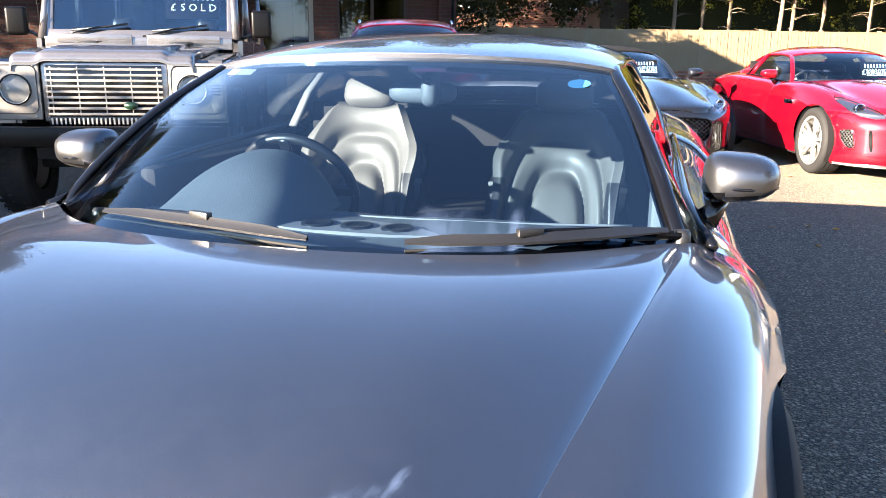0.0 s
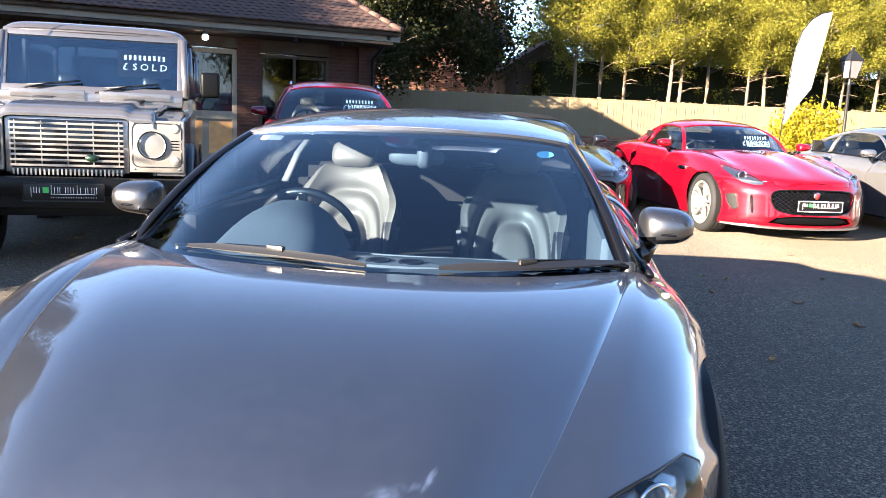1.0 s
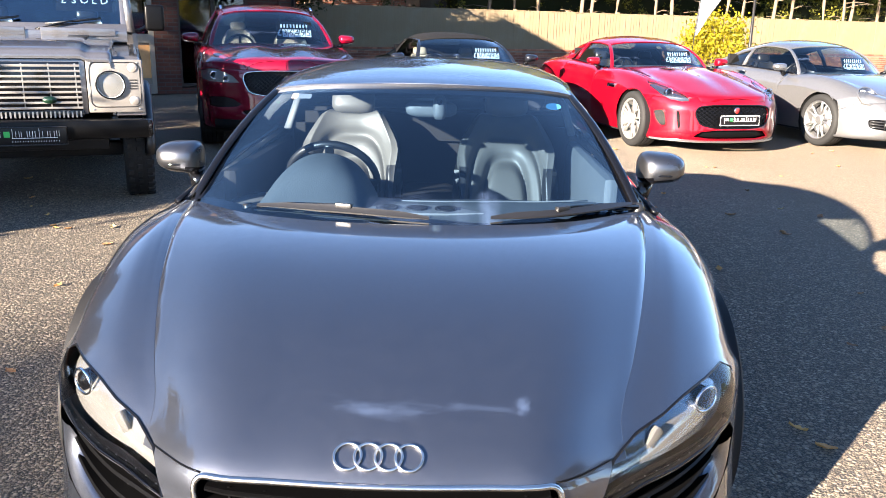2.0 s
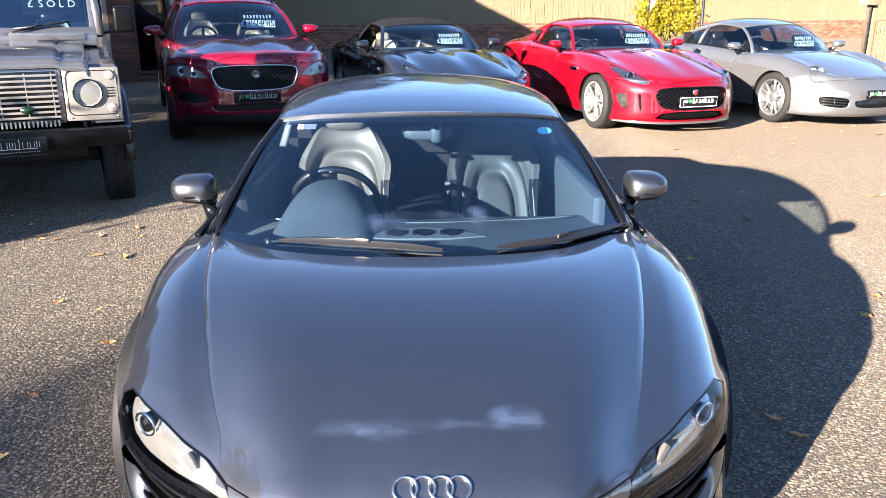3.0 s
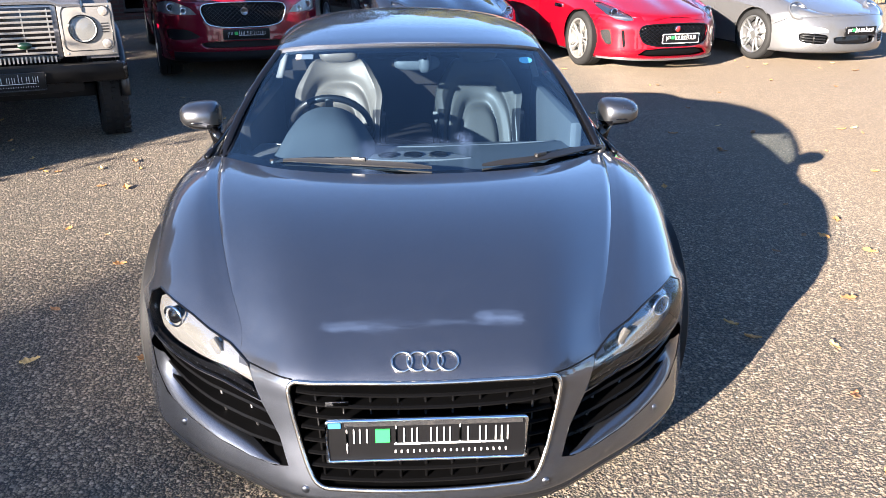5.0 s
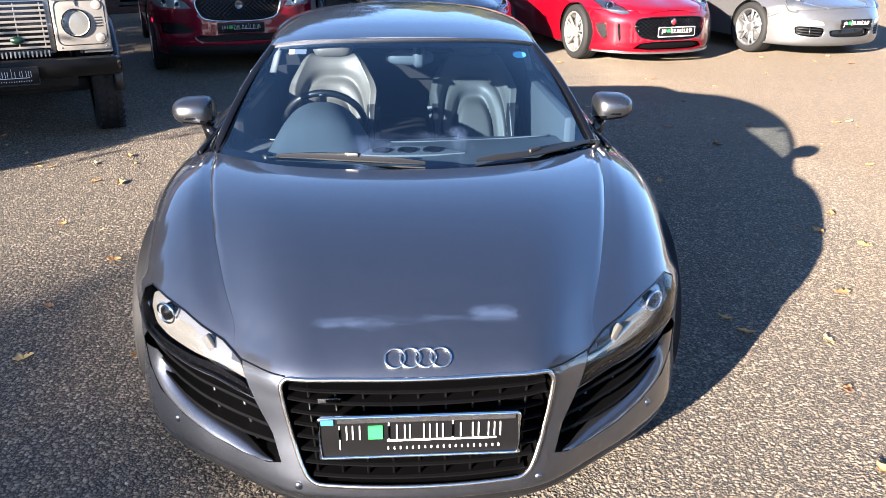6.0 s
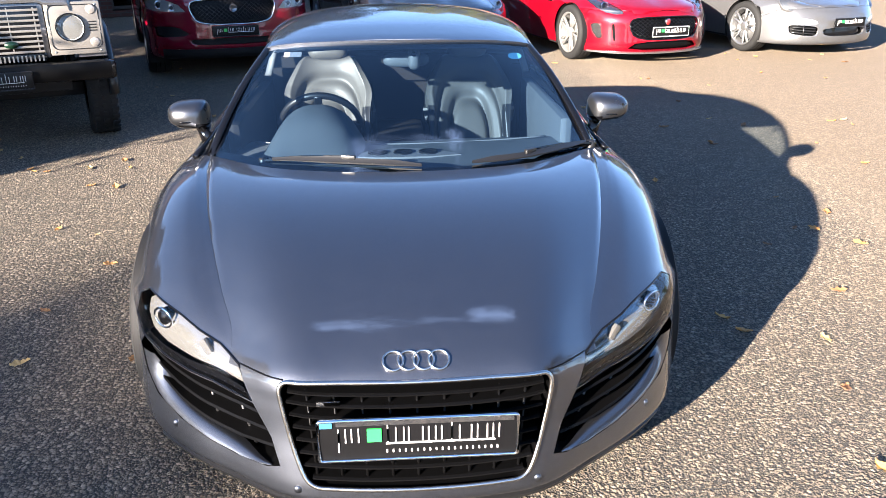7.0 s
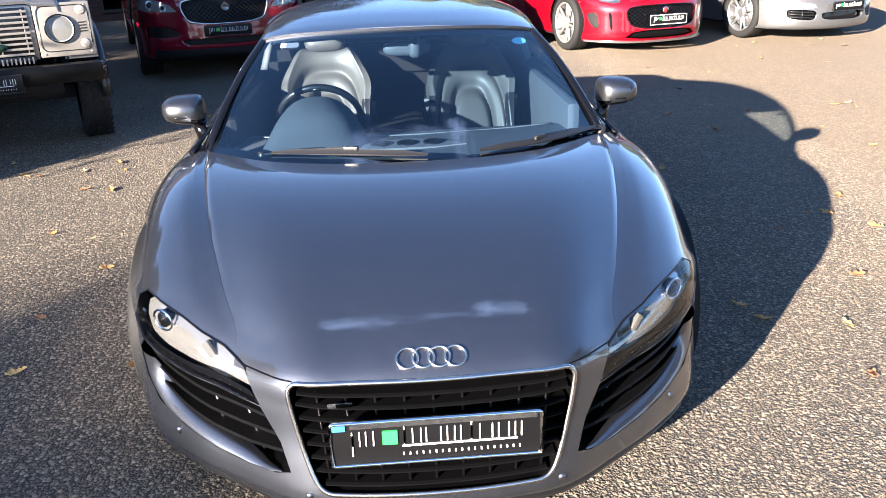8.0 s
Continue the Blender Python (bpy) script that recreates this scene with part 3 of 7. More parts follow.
def seat(root, x, y, z, lean=22, scale=1.0, shell="black_leather", face="cream", headrest=True, turn=0):
    """A bucket seat: cushion, one moulded backrest with a sewn centre pad, dark side bolsters and headrest."""
    s = new("car_seat")
    s.parent = root
    s.matrix_basis = pose(x, y, z, 0, 0, turn) @ Matrix.Diagonal((scale * .87, scale, scale, 1))
    tilt = pose(0, 0.0, 0.10, -lean, 0, 0)
    us = np.linspace(0, .70, 43 if face == "black_leather" else 90)
    hw = np.interp(us, [0, .15, .30, .40, .46, .50, .54, .60, .65, .685, .70], [.215, .235, .246, .254, .266, .264, .247, .212, .184, .164, .135])
    hw = np.convolve(np.pad(hw, 4, mode="edge"), np.ones(9) / 9, "valid")
    ks = np.sin(np.linspace(-1, 1, 41 if face == "black_leather" else 85) * math.pi / 2)
    rows = []
    for u, w in zip(us, hw):
        row = []
        wing = 1 - .62 * min(1, max(0, (u - .46) / .2)) ** 1.5
        for k in ks:
            q = w * k
            pad = ((abs(q) / .125) ** 3 + (max(0, u - .10) / .36) ** 3) ** (1 / 3)
            arch = ((abs(q) / .205) ** 3.2 + (max(0, u - .10) / .475) ** 3.2) ** (1 / 3.2)
            d = .105 * abs(k) ** 2.6 * wing - .035 * max(0, abs(k) - .86) / .14 + .022 * math.sin(min(u, .62) * 5.0)
            d += .030 * max(0, 1 - pad ** 3) - .030 * math.exp(-((pad - 1) / .10) ** 2)
            d -= .024 * math.exp(-((arch - 1) / .06) ** 2)
            d += .030 * min(1, max(0, (u - .52) / .12)) - .05 * max(0, (u - .66) / .04) ** 2
            row.append((q, -d, u))
        rows.append(row)
    bm = sheet(np.array(rows), (0, 1, .3))
    low = take(bm, [f for f in bm.faces if abs(f.calc_center_median().x) > .80 * np.interp(f.calc_center_median().z, us, hw) and f.calc_center_median().z < .40])
    for name, g, mat in (("backrest", bm, face), ("side_bolster", low, shell)):
        thicken(g, .09)
        g.transform(tilt)
        o = part(name, g, mat, s)
        o.cycles.shadow_terminator_geometry_offset = 0.2
    bm = bmesh.new()
    rows = [[(w * k * 1.01, .075 - .02 * abs(k) ** 3, u) for k in (-1, -.8, -.4, 0, .4, .8, 1)] for u, w in zip(us[::6], hw[::6])]
    bm = sheet(np.array(rows), (0, -1, .3))
    thicken(bm, .03)
    bm.transform(tilt)
    part("back_shell", bm, shell, s)
    if headrest:
        bm = bmesh.new()
        pod(bm, (.245, .095, .125), (0, -.03, .735))
        bm.transform(tilt)
        part("headrest", bm, face, s)
        for q in (-.06, .06):
            bm = bmesh.new()
            rod(bm, (q, .02, .62), (q, .0, .70), .007)
            bm.transform(tilt)
            part("headrest_post", bm, "chrome", s)
    rows = [[(k * 0.25, yy, 0.10 + 0.05 * abs(k) ** 2 - 0.02 * (yy < -0.42)) for k in (-1, -0.75, -0.4, 0, 0.4, 0.75, 1)] for yy in (0.06, -0.1, -0.28, -0.42, -0.5)]
    bm = sheet(surf(rows, 3, 3, False), (0, 0, -1))
    thicken(bm, -0.1)
    part("cushion", bm, face, s)
    return s


def pod(bm, size, at, px=.55, pz=.62):
    """A soft-cornered pad."""
    made = bmesh.ops.create_uvsphere(bm, u_segments=24, v_segments=14, radius=0.5)["verts"]
    for v in made:
        x, y, z = v.co
        v.co = Vector((math.copysign(abs(2 * x) ** px, x) / 2 * size[0] + at[0], y * size[1] + at[1], math.copysign(abs(2 * z) ** pz, z) / 2 * size[2] + at[2]))
    return bm


def steering(root, at, tilt=-65, r=0.185):
    w = new("steering_wheel")
    w.parent = root
    w.matrix_basis = pose(*at, tilt, 0, 0)
    bm = bmesh.new()
    tube(bm, [(r * math.cos(t), r * math.sin(t), 0) for t in np.linspace(0, 2 * math.pi, 41)[:-1]], 0.0155, True, 10)
    part("wheel_rim", bm, "black_leather", w)
    bm = bmesh.new()
    box(bm, (0.15, 0.12, 0.05), (0, -0.01, -0.02), 0.02)
    for a in (-2, 182, 270):
        c, sn = math.cos(radians(a)), math.sin(radians(a))
        box(bm, (0.16, 0.035, 0.014), (c * 0.11, sn * 0.11, -0.012), 0.004, Euler((0, 0, radians(a))).to_matrix(), 1)
    part("hub_and_spokes", bm, "plastic", w)


def dealer_plate(root, at, m=Matrix(), w=0.52, h=0.111, detail=2, name="front_plate", frame_mat="chrome"):
    """A black plate in a bright frame with a green square and plain white bars."""
    hold = new(name)
    hold.parent = root
    hold.matrix_basis = pose(*at) @ m
    hold["label"] = "black dealer plate with white marks and a green square"
    bm = bmesh.new()
    box(bm, (w, 0.012, h), (0, 0, 0), 0.003)
    part("plate_panel", bm, "sign", hold)
    bm = bmesh.new()
    tube(bm, [(x, -0.008, z) for x, z in rounded(w, h, 0.008, 3)], 0.0045 * (h / 0.111), True, 6)
    part("plate_frame", bm, frame_mat, hold)
    bm = bmesh.new()

    def bar(x, z, bw, bh, b=bm):
        box(b, (bw * w, 0.004, bh * h), (x * w, -0.0075, z * h), 0)
    for x in (-0.40, -0.365, -0.335, -0.30, -0.155, -0.115, -0.075, -0.05, 0.02, 0.05, 0.085, 0.115, 0.165, 0.205, 0.265, 0.295, 0.345, 0.375, 0.405):
        bar(x, 0.12, 0.0055, 0.33)
    bar(-0.40, -0.03, 0.0055, 0.5), bar(-0.155, 0.16, 0.0055, 0.52), bar(0.165, 0.18, 0.0055, 0.5)
    bar(0.11, -0.10, 0.55, 0.028)
    if detail > 1:
        for k in range(19):
            bar(-0.16 + k * 0.031, -0.29, 0.007, 0.055)
    part("white_mark", bm, "white", hold, smooth=False)
    bm = bmesh.new()
    box(bm, (0.072 * w, 0.005, 0.32 * h), (-0.222 * w, -0.0078, 0.12 * h))
    part("green_square", bm, "green", hold, smooth=False)
    return hold


def lettering(text, size, material, parent, m, name="lettering"):
    """Built-in font, as a mesh, read from -y."""
    cu = bpy.data.curves.new(name, "FONT")
    cu.body, cu.size, cu.align_x, cu.align_y, cu.extrude, cu.resolution_u = text, size, "CENTER", "CENTER", 0.001, 2
    tmp = bpy.data.objects.new(name, cu)
    scene.collection.objects.link(tmp)
    bpy.context.view_layer.update()
    me = bpy.data.meshes.new_from_object(tmp.evaluated_get(bpy.context.evaluated_depsgraph_get()))
    bpy.data.objects.remove(tmp)
    bpy.data.curves.remove(cu)
    me.materials.append(M[material])
    ob = new(name, me)
    ob.parent = parent
    ob.matrix_basis = m
    return ob


def price_card(label, text, m, board=(0.46, 0.30)):
    """A dark board behind a windscreen, with a white strip for the price."""
    c = thing("price_card", label, "sign")
    w, h = board
    bm = bmesh.new()
    box(bm, (w, 0.006, h), (0, 0, 0), 0.002)
    part("board", bm, "sign", c)
    bm = bmesh.new()
    for k in range(9):
        box(bm, (0.02 * w / 0.46, 0.003, 0.045), (-0.36 * w + k * 0.09 * w, -0.005, h * 0.25))
    part("name_marks", bm, "white", c, smooth=False)
    if text and text[-1] in "0123456789":
        bm = bmesh.new()
        n = len(text) - 1
        for k in range(n):
            box(bm, (0.85 * w / (n + 1), 0.004, h * 0.42), (-w / 2 + w * (k + 1.45) / (n + 1), -0.006, -h * 0.16), 0.0)
        part("number_tile", bm, "white", c, smooth=False)
        for k, ch in enumerate(text):
            lettering(ch, h * 0.50, "white" if k == 0 else "iron", c, pose(-w / 2 + w * (k + 0.45) / (n + 1), -0.011, -h * 0.16, 90), "price_character")
    elif text:
        for k, ch in enumerate(text):
            lettering(ch, h * 0.36, "white", c, pose(-w * 0.36 + w * 0.18 * k, -0.008, -h * 0.12, 90), "price_character")
    else:
        bm = bmesh.new()
        for k in range(5):
            box(bm, (w * 0.13, 0.004, h * 0.36), (-w * 0.32 + k * w * 0.16, -0.006, -h * 0.16))
        part("number_tile", bm, "white", c, smooth=False)
    c.matrix_basis = m
    return c


def mirror_pod(root, side, at, size=(0.20, 0.15, 0.14), mat="grey", foot=(0.0, 0.0, -0.1)):
    """A door mirror: shell, dark underside, glass and stalk."""
    hold = new("door_mirror")
    hold.parent = root
    w, h, d = size
    bm = bmesh.new()
    bmesh.ops.create_uvsphere(bm, u_segments=24, v_segments=14, radius=0.5)
    for v in bm.verts:
        x, y, z = v.co
        k = math.copysign(abs(2 * x) ** 0.58, x) / 2
        z2 = math.copysign(abs(2 * z) ** 0.66, z) / 2
        taper = 1.06 - 0.46 * (x * side + 0.5)
        v.co = Vector((k * w, (min(y, 0.18)) * d * 1.2, z2 * h * taper * (1 if z > 0 else .86) + 0.012 * x * side))
    bm.transform(pose(*at))
    if mat == "satin":
        low = [f for f in bm.faces if f.calc_center_median().z - at[2] < -h * (.20 + .10 * side * (f.calc_center_median().x - at[0]) / w)]
        part("mirror_base", take(bm, low), "gloss_black", hold)
    part("mirror_shell", bm, mat, hold)
    bm = bmesh.new()
    prism(bm, rounded(w * 0.82, h * 0.72, h * 0.3), (0, 2), 0.0, 0.004)
    bm.transform(pose(at[0], at[1] + d * 0.217, at[2]))
    part("mirror_glass", bm, "chrome", hold)
    bm = bmesh.new()
    a = Vector(at) + Vector((-side * w * 0.28, 0.01, -h * 0.36))
    b = Vector(at) + Vector(foot)
    tube(bm, [a, a.lerp(b, 0.4) + Vector((side * 0.01, 0, 0)), b], [0.034, 0.024, 0.038], False, 10)
    part("mirror_stalk", bm, "gloss_black", hold)
    bm = bmesh.new()
    tube(bm, [Vector(at) + Vector((w * 0.5 * math.sin(t) * 0.98, -d * 0.58 * math.cos(t), -h * 0.10)) for t in np.linspace(-1.25, 1.25, 13)], 0.004, False, 6)
    part("mirror_seam", bm, "gloss_black", hold)
    return hold


def edge_roll(a, drop, wing=False):
    """Rolls the last columns of a grid of points down into the valley of a shut line."""
    p0, p1, p2 = a[:, -3], a[:, -2], a[:, -1]
    lat = p2 - p1
    lat /= np.linalg.norm(lat, axis=1)[:, None]
    n = np.cross(lat, np.gradient(p2, axis=0))
    n /= np.linalg.norm(n, axis=1)[:, None]
    n *= np.where(n[:, 2:3] < 0, -1, 1)
    cols = []
    for f in (.25, .45, .6, .7, .78, .85, .91, .96, .985, 1.0):
        q = p0 * (1 - f) * (1 - 2 * f) + p1 * 4 * f * (1 - f) + p2 * f * (2 * f - 1)
        fall = math.exp(-(1 - f) / .5) if wing else max(0, (f - .45) / .55) ** 1.7
        cols.append(q - n * (drop * fall + (.0003 if f == 1 else 0)))
    return np.concatenate([a[:, :-2]] + [q[:, None] for q in cols], 1)


class Car:
    """A car's shell built from a few cages: nose, sides, roof and glass."""

    def __init__(self, root, p, mat):
        self.root, self.p, self.mat = root, p, mat
        q = p.get("fine", (5, 4))
        self.grid = surf(nose_rows(p), *q)
        self.nose = sheet(self.grid)
        self.tree = BVHTree.FromBMesh(self.nose)
        rows = nose_rows(p)
        self.arches = [(y, p["wheel_r"], p["arch"]) for y in p["axles"]]
        self.sides = []
        for s in (1, -1):
            side_rows = [[rows[-1][4], rows[-1][5], rows[-1][6]] + [(x, rows[-1][6][1], z) for x, z in p["skirt"]]]
            for y, pts in p["stations"]:
                side_rows.append([(x, y, z) for x, z in pts])
            a = surf([[(x * s, y, z) for x, y, z in r] for r in side_rows], q[0] + 1, q[1], False)
            self.sides.append(sheet(a))
            low = [[rows[k][6]] + [(x, rows[k][6][1], z) for x, z in p["skirt"]] for k in range(-6, 0)]
            self.sides.append(sheet(surf([[(x * s, y, z) for x, y, z in r] for r in low], 5, 4, False)))
        self.belt = [tuple(rows[-1][4])] + [(pts[0][0], y, pts[0][1]) for y, pts in p["stations"]]
        self.roof_rows = []
        for y, zc, w, drop, bow in p["roof"]:
            self.roof_rows.append([(w * f, y + bow * f * f, zc - drop * g) for f, g in ((0, 0), (0.4, 0.09), (0.7, 0.32), (0.9, 0.68), (1, 1))])
        header = self.roof_rows[0]
        foot = rows[-1]
        base = [(foot[0][0], foot[0][1] + 0.03, foot[0][2] - 0.02), (foot[1][0], foot[1][1] + 0.03, foot[1][2] - 0.02),
                (foot[2][0], foot[2][1] + 0.03, foot[2][2] - 0.018), (foot[3][0], foot[3][1] + 0.03, foot[3][2] - 0.012),
                tuple(Vector(foot[3]).lerp(Vector(foot[4]), p.get("corner", 0.6)) + Vector((0, 0.03, 0.005)))]
        self.base, self.header = base, header
        mid = []
        for t in (0.33, 0.66):
            bulge = p.get("bulge", 0.035) * math.sin(math.pi * t)
            mid.append([tuple(Vector(a).lerp(Vector(b), t) + Vector((0, -bulge * 0.5, bulge))) for a, b in zip(base, header)])
        self.screen_rows = [base, *mid, header]
        self.rail = [base[-1], mid[0][-1], mid[1][-1]] + [r[-1] for r in self.roof_rows]

    def open_arches(self):
        for y, r, a in self.arches:
            ring = circle(y, r, a)
            for bm in [self.nose] + self.sides:
                fs = cut(bm, ring, (1, 2), lambda c: abs(c.x) > self.p["arch_in"])
                bmesh.ops.delete(bm, geom=fs, context="FACES")
            for s in (1, -1):
                xo = self.p["xs"][6] - 0.015
                bm = bmesh.new()
                pts = [(y + a * math.cos(t), r + a * math.sin(t)) for t in np.linspace(-0.5, math.pi + 0.5, 26)]
                va = [bm.verts.new((s * xo, u, w)) for u, w in pts]
                vb = [bm.verts.new((s * (xo - 0.34), u, w)) for u, w in pts]
                for k in range(len(pts) - 1):
                    bm.faces.new((va[k], va[k + 1], vb[k + 1], vb[k]))
                bm.faces.new(vb)
                part("arch_liner", bm, "trim", self.root)

    def glasshouse(self, glass_y, roof_mat=None, glass_end=None, rear_glass=None, tint="side_glass", pillar="gloss_black", trim_r=0.012, b_post=None):
        p, root = self.p, self.root
        roof_mat = roof_mat or self.mat
        bm = sheet(surf(self.screen_rows, 8, 6))
        self.screen_tree = BVHTree.FromBMesh(bm)
        part("windscreen", bm, "screen", root)
        bm = sheet(surf(self.roof_rows, 6, 4))
        if rear_glass:
            g = take(bm, cut(bm, rear_glass, (0, 1)))
            part("rear_window", g, tint, root).visible_shadow = False
        part("roof", thicken(rim_in(bm, 0.001, 0.003, 0.01), -0.012), roof_mat, root)
        y0, y1 = self.rail[0][1] + 0.02, self.rail[-1][1]
        for s in (1, -1):
            for name, mat, ya, yb in (("side_window", tint, y0, glass_y), ("rear_quarter", self.mat if roof_mat == self.mat else roof_mat, glass_y, y1)):
                rows = []
                for y in np.linspace(ya, yb, 16):
                    a, b = along(self.belt, y), along(self.rail, y)
                    h = b[2] - a[2]
                    rows.append([(s * (a[0] + (b[0] - a[0]) * t + 0.10 * h * math.sin(math.pi * t) * 0.6), y, a[2] + h * t) for t in (0, 0.25, 0.5, 0.75, 1)])
                bm = sheet(np.array(rows))
                part(name, bm, mat, root).visible_shadow = name != "side_window"
            bm = bmesh.new()
            pts = [tuple(Vector(self.rail[0]) + Vector((.01, 0, -.03))), tuple(Vector(self.rail[0]).lerp(Vector(self.rail[1]), .25)), *self.rail[1:3]] + [along(self.rail, y) for y in np.linspace(self.rail[3][1], glass_y, 8)]
            tube(bm, [(s * q[0], q[1], q[2]) for q in spline(pts, 3)], p.get("pillar_r", 0.026), False, 10, 0.5)
            part("pillar", bm, pillar, root)
            bm = bmesh.new()
            tube(bm, [(s * (q[0] + 0.006), q[1], q[2] + 0.006) for q in [along(self.belt, y) for y in np.linspace(y0, glass_y, 14)]], trim_r, False, 8)
            part("window_trim", bm, "gloss_black", root)
            if b_post:
                bm = bmesh.new()
                a, b = along(self.belt, b_post), along(self.rail, b_post)
                tube(bm, [(s * a[0], a[1], a[2]), (s * (a[0] * 0.45 + b[0] * 0.55 + 0.03), a[1], (a[2] + b[2]) / 2), (s * b[0], b[1], b[2])], 0.028, False, 8)
                part("pillar", bm, pillar, root)

    def tail_and_floor(self, tub=True):
        p, root = self.p, self.root
        last = [np.array(q) for q in self.roof_rows[-1]]
        y, pts = p["stations"][-1]
        side = [np.array((x, y, z)) for x, z in pts]
        top = last[:-1] + [side[0]]
        rows = [top]
        for k in range(1, len(side)):
            zz = side[k][2]
            rows.append([(side[k][0] * f, y + 0.05 * (1 - f * f), zz) for f in (0, 0.4, 0.7, 0.9, 1)])
        part("tail_panel", sheet(surf(rows, 3, 3)), self.mat, root)
        bm = bmesh.new()
        y0, y1 = p["yb"][0] + 0.25, y - 0.05
        for xa, ya, yb in ((0.55, y0, y1), (self.p["xs"][6] * 0.93, p["axles"][0] + p["arch"] + 0.03, p["axles"][1] - p["arch"] - 0.03)):
            box(bm, (2 * xa, yb - ya, 0.05), (0, (ya + yb) / 2, p["front"][0][0] + 0.03))
        part("underbody", bm, "trim", root, smooth=False)
        if tub:
            cab0, cab1 = self.base[0][1] + 0.1, tub if tub is not True else 3.0
            zc = self.base[0][2]
            bm = bmesh.new()
            box(bm, (1.5, 0.05, zc - 0.25), (0, cab0 + 0.05, (zc + 0.05) / 2 + 0.05))
            box(bm, (1.44, 0.05, zc + 0.1), (0, cab1, (zc + 0.3) / 2))
            for s in (1, -1):
                box(bm, (0.04, cab1 - cab0 - .25, zc - 0.25), (s * 0.74, (cab0 + .25 + cab1) / 2, zc / 2 + 0.03))
            part("cabin_lining", bm, "cabin", root, smooth=False)

    def patch_on(self, name, poly, axes, mat, lift=0.003, where=lambda c: True, depth=0.0, label="", from_bm=None):
        """Cuts an outline out of the nose and sets it back into the hole as a part of its own."""
        bm = from_bm or self.nose
        g = take(bm, cut(bm, poly, axes, where))
        if not len(g.faces):
            g.free()
            return None
        shift(g, lift)
        if depth:
            thicken(g, -depth)
        return part(name, g, mat, self.root, label)

    def on_nose(self, x, z, lift=0.0):
        hit, n, _, _ = self.tree.ray_cast(Vector((x, -2, z)), Vector((0, 1, 0)))
        tries = 0
        while not hit and tries < 60:
            tries += 1
            x *= 0.99
            hit, n, _, _ = self.tree.ray_cast(Vector((x, -2, z)), Vector((0, 1, 0)))
        if n.y > 0:
            n = -n
        return hit + n * lift

    def on_top(self, x, y, lift=0.0):
        hit, n = drop_on(self.tree, (x, y, 3), (0, 0, -1))
        if n.z < 0:
            n = -n
        return hit + n * lift, n


# ---- the grey sports car in front ----
def grey_coupe():
    root = thing("sports_car", "graphite grey low coupe with silver mirrors, parked on worn tarmac", "car")
    p = dict(
        xs=[0, .20, .36, .52, .68, .83, .935], yb=[0, .012, .05, .16, .285, .45, .68],
        front=[(.155, .05), (.185, -.02), (.225, -.03), (.29, -.02), (.37, -.005), (.46, .005)],
        lead=[.527, .530, .530, .520, .545, .558, .535], back=[.035, .035, .02, .035, .035, .03, .03], brow=(.080, .062), power=2.1, bow=[0, .004, .014, .034, .022, .008, 0],
        cx=[0, .26, .52, .765, .83, .905, .965], cy=[1.0, 1.015, 1.10, 1.32, 1.38, 1.43, 1.46], cz=[.828, .829, .829, .818, .795, .755, .69],
        swell=[0, 0, .002, .004, .022, .028, .03],
        skirt=[(.968, .55), (.955, .35), (.92, .14)],
        stations=[(1.62, [(.785, .845), (.87, .79), (.945, .69), (.952, .55), (.935, .35), (.91, .14)]),
                  (2.05, [(.775, .88), (.86, .83), (.938, .71), (.945, .55), (.925, .35), (.90, .14)]),
                  (2.6, [(.765, .905), (.86, .85), (.943, .73), (.950, .55), (.935, .35), (.905, .14)]),
                  (3.1, [(.755, .93), (.86, .88), (.95, .76), (.957, .58), (.945, .36), (.91, .15)]),
                  (3.6, [(.74, .95), (.85, .90), (.95, .78), (.957, .60), (.945, .38), (.91, .18)]),
                  (4.1, [(.70, .94), (.80, .90), (.90, .79), (.915, .62), (.90, .42), (.87, .24)]),
                  (4.38, [(.64, .93), (.72, .89), (.80, .79), (.81, .64), (.80, .45), (.77, .28)])],
        axles=(.945, 3.595), wheel_r=.325, arch=.352, arch_in=.6,
        roof=[(1.775, 1.192, .585, .035, .10), (2.05, 1.238, .59, .055, .06), (2.4, 1.265, .60, .075, .02), (2.75, 1.262, .61, .095, 0),
              (3.1, 1.225, .62, .13, 0), (3.5, 1.14, .64, .16, 0), (4.0, 1.00, .64, .08, 0), (4.36, .945, .63, .03, 0)],
        fine=(7, 7), bulge=.03, corner=.05, pillar_r=.018)
    c = Car(root, p, "grey")
    mid, k, top = 6 * 7, 3 * 7, 6 * 7
    g = c.grid
    t = np.linspace(0, 1, len(g) - top)
    fall = (.0002 + .008 * np.clip((t - .15) / .5, 0, 1) ** 1.5 * np.clip((1.02 - t) / .1, 0, 1))[:, None]
    hood = edge_roll(edge_roll(g[top:, mid - k:mid + k + 1], fall)[:, ::-1], fall)[:, ::-1]
    part("bonnet", sheet(hood), "grey", root)
    c.nose.free()
    c.nose = sheet(g[:top + 1])
    wings = {s: sheet(edge_roll(g[top:, mid + k:][:, ::-1] if s > 0 else g[top:, :mid - k + 1], fall, True)) for s in (1, -1)}
    c.sides += [wings[1], wings[-1]]
    c.open_arches()
    # grille opening, frame, slats
    hole = soften([(-.30, .530), (.30, .530), (.372, .530), (.358, .44), (.326, .305), (.295, .238), (.22, .238), (-.22, .238), (-.295, .238), (-.326, .305), (-.358, .44), (-.372, .530)], 3, .25)
    ring = [c.on_nose(x, z, .002) for x, z in hole]
    bm = bmesh.new()
    va, vb = [bm.verts.new(q - Vector((0, .001, 0))) for q in ring], [bm.verts.new(Vector((q.x * .97, .22, q.z))) for q in ring]
